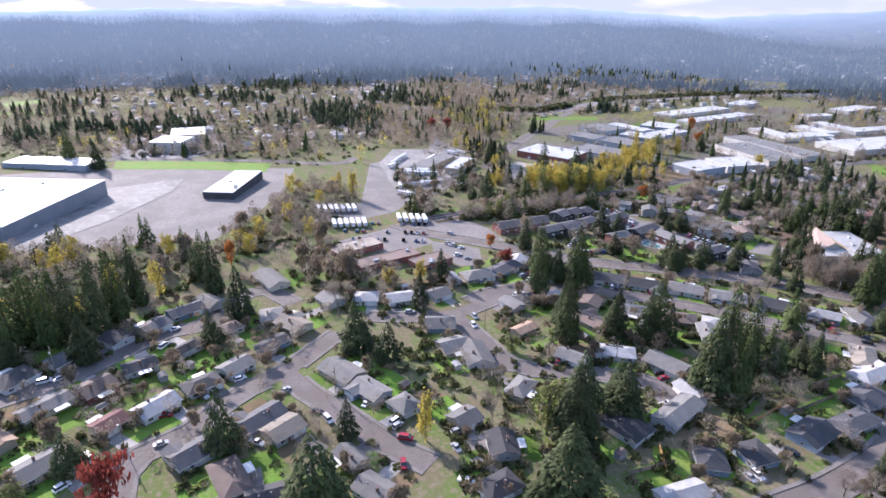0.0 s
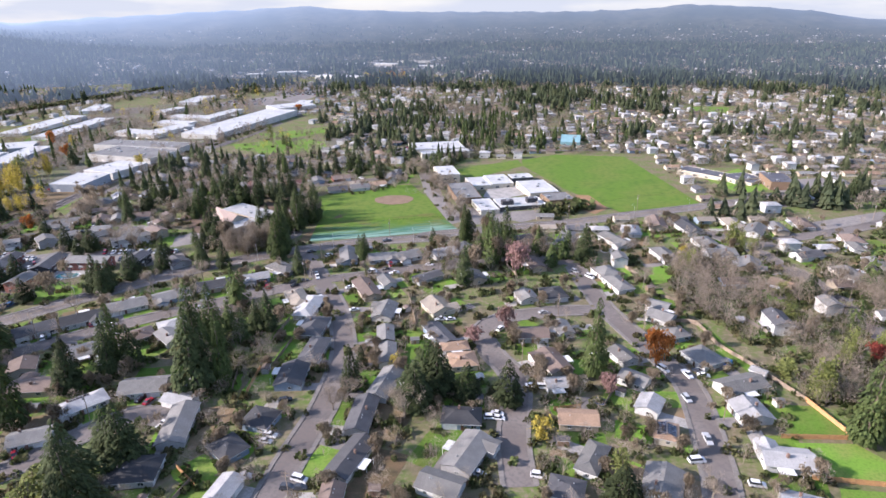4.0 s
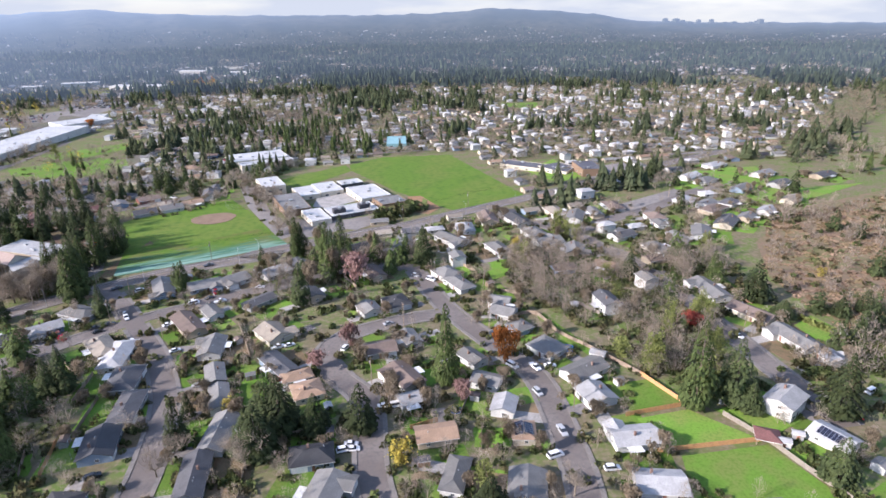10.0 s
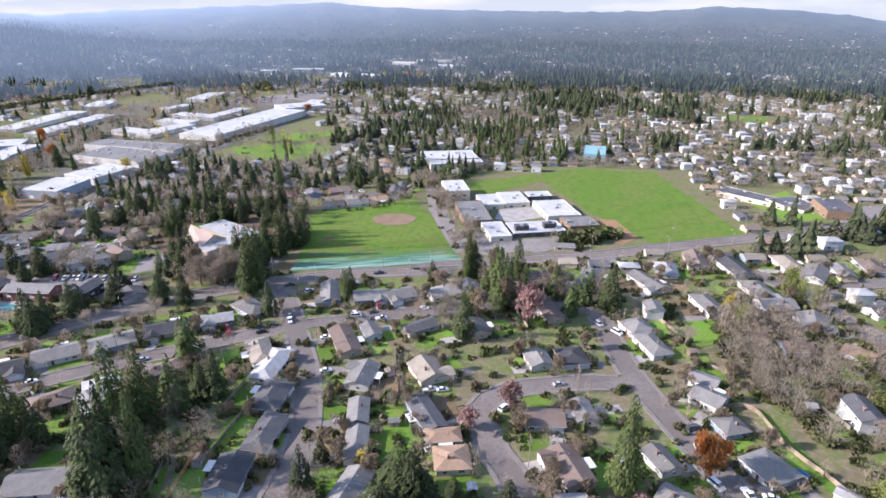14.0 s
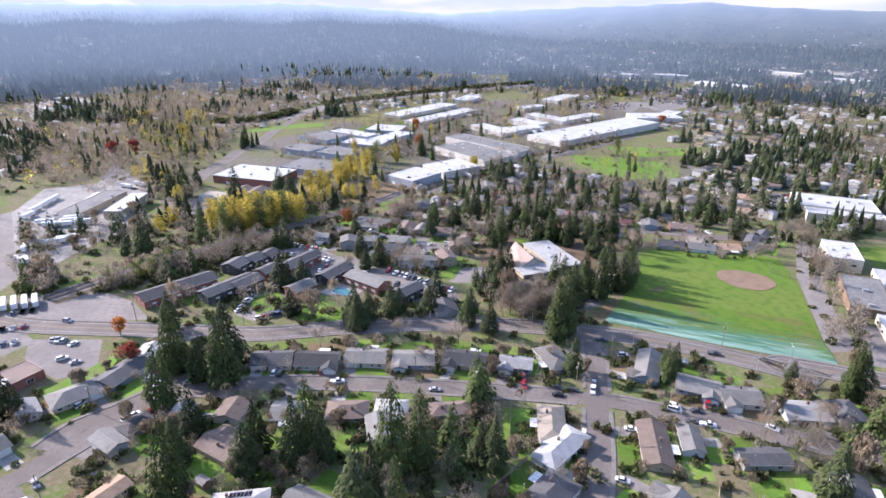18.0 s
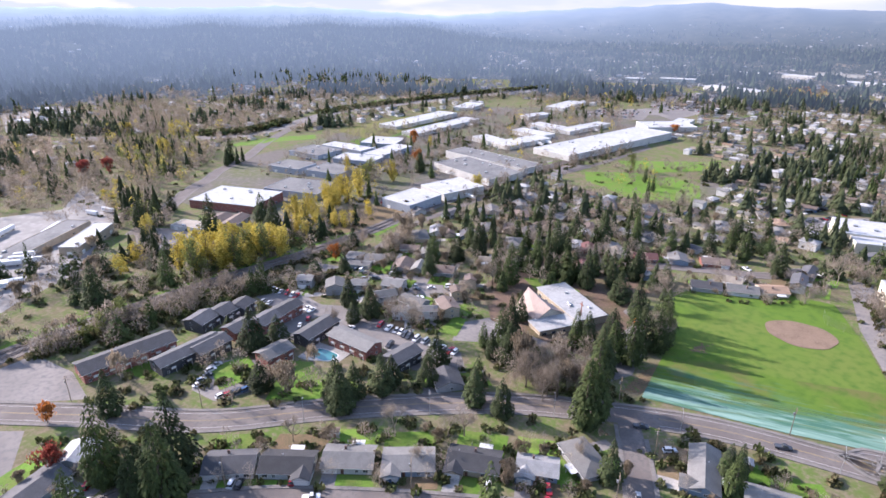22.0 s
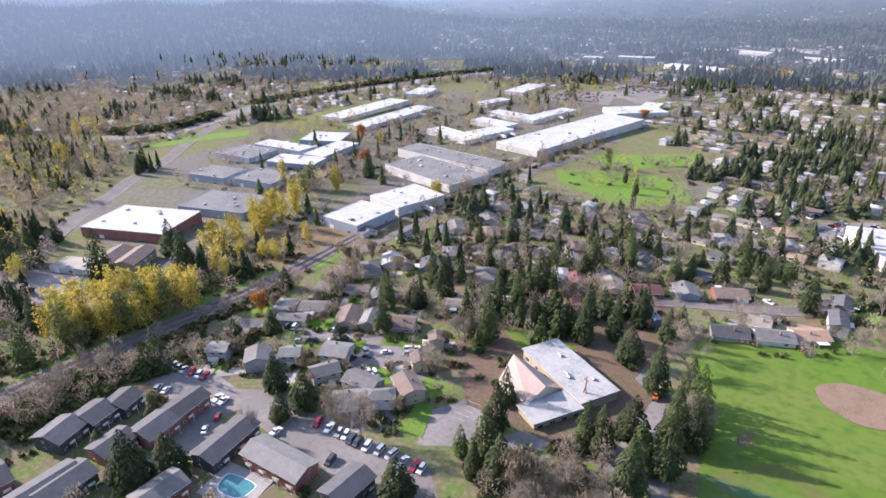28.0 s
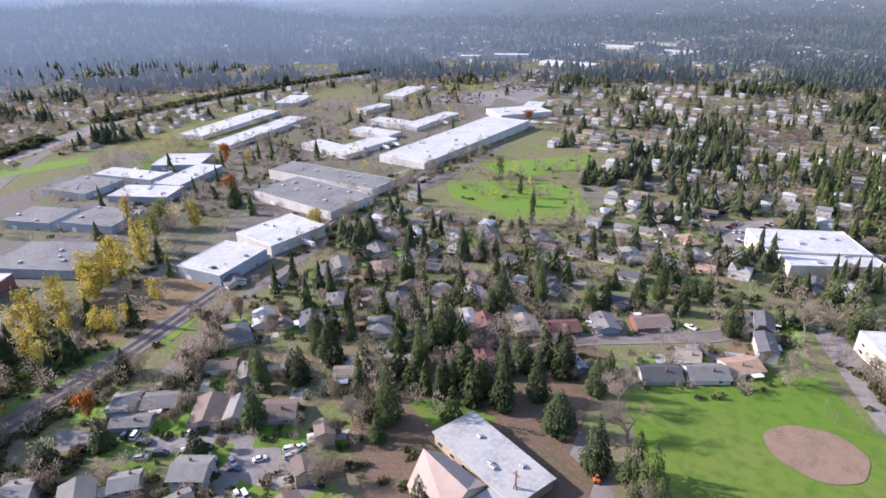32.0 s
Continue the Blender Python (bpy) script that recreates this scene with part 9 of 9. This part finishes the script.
def far_suburb():
    """Blocks of houses in rows beyond the mapped streets, thinning out into woods."""
    r = random.Random(31)
    made_count = 0
    for ring in range(7000):
        far = 230 + 1050 * (ring / 7000) ** 1.1
        turn = r.uniform(-100, 48)
        if far < 440 and turn < 12:
            continue
        if -46 < turn < -30 and far > 900 and r.random() < 0.6:
            continue
        x, y = -40 + far * math.sin(radians(turn)), 60 + far * math.cos(radians(turn))
        if turn < -50 and r.random() < (0.1 if -1300 < x < -900 and 560 < y < 1030 else 0.55):
            continue
        x, y = round(x / 17) * 17 + r.uniform(-2, 2), round(y / 26) * 26 + r.uniform(-3, 3)
        if 40 < x < 215 and 90 < y < 205 or (-140 < x < 0 and 400 < y < 520) or in_industry(x, y) or is_open(x, y) or not clear_of(x, y, 7) or on_road(x, y, 4):
            continue
        if any(abs(x - a) < 14 and abs(y - b) < 12 for a, b in far_spots):
            continue
        if made_count >= 60:
            far_rest.append((x, y, r.choice((0, 0, 0, 90)) + 8 * math.sin(x * 0.01) + r.uniform(-3, 3), r.randint(0, 15)))
            far_spots.append((x, y))
            made_count += 1
            if made_count >= 1550:
                return
            continue
        far_house(x, y, r.choice((0, 0, 0, 90)) + 8 * math.sin(x * 0.01) + r.uniform(-3, 3), r.randint(0, 15))
        made_count += 1


far_suburb()


def far_streets():
    """Short asphalt streets between the rows of far houses."""
    bm = bmesh.new()
    near = {}
    for x, y in far_spots:
        near.setdefault((round(x / 34), round(y / 52)), []).append((x, y))
    for (i, j), group in sorted(near.items()):
        if len(group) < 2:
            continue
        x0, x1, y0 = i * 34 - 17, i * 34 + 17, j * 52 + 13
        if any(is_open(x, y0) or in_industry(x, y0) or not clear_of(x, y0, 4) or in_building(x, y0) for x in (x0, i * 34, x1)):
            continue
        v = [bm.verts.new((x, y, gz(x, y) + 0.12)) for x, y in ((x0, y0 - 3.5), (x1, y0 - 3.5), (x1, y0 + 3.5), (x0, y0 + 3.5))]
        bm.faces.new(v)
    tagged(new("far_road", mesh_of("far_road", bm, LOTASPHALT)), kind="structure")


far_streets()


def far_house_rest():
    """The houses further out, joined by roof and wall colour."""
    by = {}
    for x, y, turn, k in far_rest:
        body, roof, L, W, rf, wl, st = shared(("farhouse", k), lambda: far_house_kit(k))
        for me, mat in ((body, WALL[wl]), (roof, ROOF[rf])):
            by.setdefault(mat.name, (mat, []))[1].append((me, x, y, turn))
    for name, (mat, items) in by.items():
        vs, ts, base = [], [], 0
        for me, x, y, turn in items:
            v, t = raw(me)
            c, s = math.cos(radians(turn)), math.sin(radians(turn))
            vs.append(np.stack([x + v[:, 0] * c - v[:, 1] * s, y + v[:, 0] * s + v[:, 1] * c, gz(x, y) + v[:, 2]], 1))
            ts.append(t + base)
            base += len(v)
        me = bpy.data.meshes.new("distant_houses")
        me.from_pydata(np.concatenate(vs).tolist(), [], np.concatenate(ts).tolist())
        me.materials.append(mat)
        tagged(new("distant_houses", me), "rows of small suburban houses far off", kind="stuff")


far_house_rest()


def wood_mesh(name, spots, mat, seed, label):
    """Many trees as one mesh: firs of drooping blades in two skirts, or loose crowns of small tilted leaf and twig pieces."""
    r = random.Random(seed)
    rv = r.random
    pts, polys = [], []
    for x, y, h, rad, kind in spots:
        z = gz(x, y) - 0.5
        if kind == "spike":
            skirts, blades = ((0.08, 0.6, 1.0), (0.4, 1.0, 0.62)), 4
            for lo, hi, w in skirts:
                top = len(pts)
                pts.append((x + (rv() - 0.5) * 0.2 * rad, y + (rv() - 0.5) * 0.2 * rad, z + h * hi))
                a = rv() * 6.283
                for i in range(blades):
                    k = w * rad * (0.6 + 0.65 * rv())
                    a += 6.283 / blades
                    half = 3.4 / blades * (0.8 + 0.4 * rv())
                    zz = z + h * (lo + 0.1 * (rv() - 0.5))
                    b = len(pts)
                    pts.append((x + k * math.cos(a - half), y + k * math.sin(a - half), zz))
                    pts.append((x + k * math.cos(a + half), y + k * math.sin(a + half), zz + 0.03 * h))
                    polys.append((top, b, b + 1))
        else:
            count, size = (28, 0.25) if kind == "crown" else (9, 0.5)
            for i in range(count):
                a, e = rv() * 6.283, rv()
                q = math.sqrt(max(0.05, 1 - (2 * e - 0.95) ** 2)) * math.sqrt(rv())
                cx, cy, cz = x + rad * q * math.cos(a), y + rad * q * math.sin(a), z + h * (0.2 + 0.8 * e)
                k = rad * size * (0.6 + 0.8 * rv())
                b = len(pts)
                for j in range(3):
                    pts.append((cx + k * (2 * rv() - 1), cy + k * (2 * rv() - 1), cz + k * (1.6 * rv() - 0.8)))
                polys.append((b, b + 1, b + 2))
    me = bpy.data.meshes.new(name)
    me.from_pydata(pts, [], polys)
    me.materials.append(mat)
    return tagged(new(name, me), label, kind="stuff")


def stand(x, y):
    """How wooded the outer land is at a place: above zero fir stands, below it gardens and bare trees."""
    return noise.noise(Vector((x * 0.007, y * 0.007, 3.1))) + 0.8 * noise.noise(Vector((x * 0.022, y * 0.022, 7.7)))


def sow(count, seed, lo, hi, fir):
    """Random places in the outer land, by bearing and distance."""
    r = random.Random(seed)
    out, tries = [], 0
    while len(out) < count and tries < count * 12:
        tries += 1
        far, turn = lo + (hi - lo) * r.random() ** 0.75, r.uniform(-108, 52)
        x, y = -40 + far * math.sin(radians(turn)), 60 + far * math.cos(radians(turn))
        if far < 480 and turn < 14 or in_industry(x, y) or is_open(x, y) or on_road(x, y, 2):
            continue
        if not clear_of(x, y, 3) or in_building(x, y) or any(abs(x - a) < 8 and abs(y - b) < 8 for a, b in far_grid.get((int(x // 40), int(y // 40)), ())):
            continue
        thick = stand(x, y)
        if fir and turn < -45 and r.random() < 0.5:
            continue
        if fir and thick > 0.3 + 0.25 * r.random() or fir and r.random() < 0.05:
            k = 1 if thick > 0 else 0.75
            out.append((x, y, k * r.uniform(12, 23), k * r.uniform(4.4, 7.2), "fir"))
        elif not fir and (thick < 0.2 or r.random() < 0.25):
            out.append((x, y, r.uniform(6, 12), r.uniform(2.8, 5.2), "crown"))
    return out


far_grid = {}
for gx, gy in far_spots:
    for i in (-1, 0, 1):
        for j in (-1, 0, 1):
            far_grid.setdefault((int(gx // 40) + i, int(gy // 40) + j), []).append((gx, gy))
fir_rnd = random.Random(61)
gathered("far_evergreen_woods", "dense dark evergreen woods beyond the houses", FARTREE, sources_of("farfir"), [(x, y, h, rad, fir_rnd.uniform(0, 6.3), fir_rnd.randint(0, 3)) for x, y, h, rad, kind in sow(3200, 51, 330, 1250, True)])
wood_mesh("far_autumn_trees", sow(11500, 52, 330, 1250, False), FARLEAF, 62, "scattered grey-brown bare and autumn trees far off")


def backdrop_woods():
    """Stands of firs, bare trees and pale roofs, with haze as surface glow, over the plain and the slopes of the hills.
    """
    r = random.Random(59)
    firs, crowns, roofs = [], [], []
    while len(firs) + len(crowns) < 30000:
        far, turn = 1215 + 2500 * r.random() ** 1.25, r.uniform(-112, 56)
        x, y = -50 + far * math.sin(radians(turn)), 70 + far * math.cos(radians(turn))
        if is_open(x, y) or on_road(x, y, 4) or in_building(x, y):
            continue
        thick = stand(x * 0.7, y * 0.7) + 0.75 * smooth(1350, 1800, far) * smooth(-30, -48, turn) + 0.25 * smooth(2000, 2700, far) - 0.5 * smooth(3000, 3500, far)
        if thick > 0.12 * r.random():
            firs.append((x, y, r.uniform(14, 28), r.uniform(5, 9.5), "spike"))
        elif r.random() < 0.8:
            crowns.append((x, y, r.uniform(7, 13), r.uniform(4, 7), "puff"))
        elif r.random() < 0.6:
            roofs.append((x, y))
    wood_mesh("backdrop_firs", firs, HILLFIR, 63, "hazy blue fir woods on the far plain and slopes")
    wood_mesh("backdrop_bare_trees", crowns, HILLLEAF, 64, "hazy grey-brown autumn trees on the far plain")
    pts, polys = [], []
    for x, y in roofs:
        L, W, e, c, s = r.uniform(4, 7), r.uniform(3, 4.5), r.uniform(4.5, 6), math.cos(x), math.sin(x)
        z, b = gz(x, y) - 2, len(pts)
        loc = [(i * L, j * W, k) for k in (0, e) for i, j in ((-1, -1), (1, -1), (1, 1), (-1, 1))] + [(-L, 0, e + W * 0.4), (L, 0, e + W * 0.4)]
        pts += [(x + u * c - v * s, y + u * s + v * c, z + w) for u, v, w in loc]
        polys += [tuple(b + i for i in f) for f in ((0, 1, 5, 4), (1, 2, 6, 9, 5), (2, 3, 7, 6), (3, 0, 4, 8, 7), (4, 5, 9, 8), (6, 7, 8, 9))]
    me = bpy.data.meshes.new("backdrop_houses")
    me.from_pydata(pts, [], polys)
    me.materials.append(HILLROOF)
    tagged(new("backdrop_houses", me), "pale houses far off among the hazy woods", kind="stuff")


backdrop_woods()


def city_towers():
    """The towers of a city on the far edge of the plain."""
    r = random.Random(71)
    bm = bmesh.new()
    for i in range(34):
        turn = r.choice((r.gauss(31, 0.7), r.gauss(36.3, 0.8), r.uniform(28, 40)))
        far = r.uniform(4350, 4500)
        x, y = far * math.sin(radians(turn)), far * math.cos(radians(turn))
        w, h, z = r.uniform(8, 17), r.uniform(8, 17) + (13 if i % 7 == 0 else 0), gz(x, y)
        put_box(bm, x - w, x + w, y - w, y + w, z - 5, z + h)
        put_box(bm, x - w * 0.5, x + w * 0.5, y - w * 0.5, y + w * 0.5, z + h, z + h * 1.12)
    # the towers share the hills' emitted haze
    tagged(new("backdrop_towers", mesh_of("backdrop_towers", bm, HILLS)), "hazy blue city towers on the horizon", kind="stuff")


city_towers()


def far_parked_cars():
    """Long rows of parked cars in the far lots, each a low body with a glazed top."""
    r = random.Random(38)
    for colours in (("white", "silver"), ("dark", "black"), ("red", "blue")):
        bm = bmesh.new()
        for x0, y0, x1, y1, rows, n in ((-478, 1130, -395, 1125, 14, 26), (-525, 975, -450, 985, 6, 22), (-745, -70, -745, 20, 5, 24), (-1160, 350, -1070, 330, 4, 22), (-120, 572, -98, 620, 3, 14), (-330, 52, -305, 100, 3, 14)):
            along = Vector((x1 - x0, y1 - y0))
            side = Vector((-along.y, along.x)).normalized()
            turn = math.atan2(along.y, along.x)
            for i in range(rows):
                for j in range(n):
                    if r.random() > 0.27:
                        continue
                    p = Vector((x0, y0)) + along * (j / n) + side * (i * (15 if i % 2 else 16))
                    if in_building(p.x, p.y):
                        continue
                    got = put_box(bm, -0.9, 0.9, -2.2, 2.2, 0.35, 1.0, r.randint(0, 1)) + put_box(bm, -0.75, 0.75, -1.3, 0.9, 1.0, 1.5, 2)
                    m = pose(p.x, p.y, gz(p.x, p.y) + 0.1, 0, 0, math.degrees(turn))
                    for v in got:
                        v.co = m @ v.co
        me = mesh_of("parked_cars", bm, CARS[colours[0]], CARS[colours[1]], GLASS)
        tagged(new("parked_cars", me), "rows of parked cars in distant lots", kind="stuff")


far_parked_cars()


# ---- bushes and small trees round the houses ----
def garden_plants():
    r = random.Random(77)
    low, small, dusk, far_small = [], [], [], []
    for hx, hy, L, W, turn, street in house_spots:
        if L < 6:
            continue
        c, s = math.cos(radians(turn)), math.sin(radians(turn))
        for i in range(21):
            if r.random() < 0.5:
                u, v = r.uniform(-L / 2 - 3, L / 2 + 3), r.choice((-1, 1)) * (W / 2 + r.uniform(0.8, 2.0) if r.random() < 0.5 else W / 2 + r.uniform(6, 9.5))
            else:
                u, v = r.choice((-1, 1)) * (L / 2 + r.uniform(0.9, 3.5)), r.uniform(-W / 2 - 5, W / 2 + 9)
            x, y = hx + u * c - v * s, hy + u * s + v * c
            if on_road(x, y, 0) or not clear_of(x, y, -0.9):
                continue
            roll = r.random()
            if roll < 0.62:
                low.append((x, y, r.uniform(0.8, 2.4), r.uniform(0.7, 1.9), r.uniform(0, 6.3), r.randint(0, 5)))
            elif roll < 0.88:
                (small if math.hypot(x + 30, y - 90) < 190 else far_small).append((x, y, r.uniform(4, 9), r.uniform(1.8, 3.6), r.uniform(0, 6.3), r.randint(0, 5)))
            else:
                dusk.append((x, y, r.uniform(4, 8), r.uniform(1.6, 3), r.uniform(0, 6.3), r.randint(0, 5)))
    for x, y in far_spots[:420]:
        for i in range(3):
            a, q = r.uniform(0, 6.3), r.uniform(8.5, 12)
            px, py = x + q * math.cos(a), y + q * math.sin(a)
            if on_road(px, py, 0) or not clear_of(px, py, 0) or in_building(px, py) or is_open(px, py):
                continue
            if i < 2:
                low.append((px, py, r.uniform(1.5, 4.5), r.uniform(1.5, 3), r.uniform(0, 6.3), r.randint(0, 5)))
            else:
                far_small.append((px, py, r.uniform(6, 11), r.uniform(2.5, 4.5), r.uniform(0, 6.3), r.randint(0, 5)))
    gathered("garden_bare_trees", "leafless trees between the far houses", TWIG, sources_of("farbare"), far_small)
    # hedges, bushes and small trees between the plots
    lines = 0
    while lines < 3400:
        lines += 1
        x, y = r.uniform(-330, 260), r.uniform(20, 330)
        if on_road(x, y, 0.3) or not clear_of(x, y, -0.6) or in_building(x, y) or is_open(x, y):
            continue
        if r.random() < 0.76:
            for k in range(r.randint(1, 4)):
                low.append((x + r.uniform(-2.5, 2.5), y + r.uniform(-2.5, 2.5), r.uniform(0.8, 2.8), r.uniform(0.8, 2.0), r.uniform(0, 6.3), r.randint(0, 5)))
        else:
            (small if math.hypot(x + 30, y - 120) < 150 else far_small).append((x, y, r.uniform(4, 9), r.uniform(1.8, 3.6), r.uniform(0, 6.3), r.randint(0, 5)))
    gathered("garden_bushes", "trimmed and overgrown bushes round the houses", SHRUB, sources_of("shrub"), low)
    gathered("garden_bare_trees", "small leafless garden trees", TWIG, sources_of("bare"), small)
    gathered("garden_leafy_trees", "small garden trees with dull brown leaves", LEAF["dusk"], sources_of("dusk"), dusk)


garden_plants()
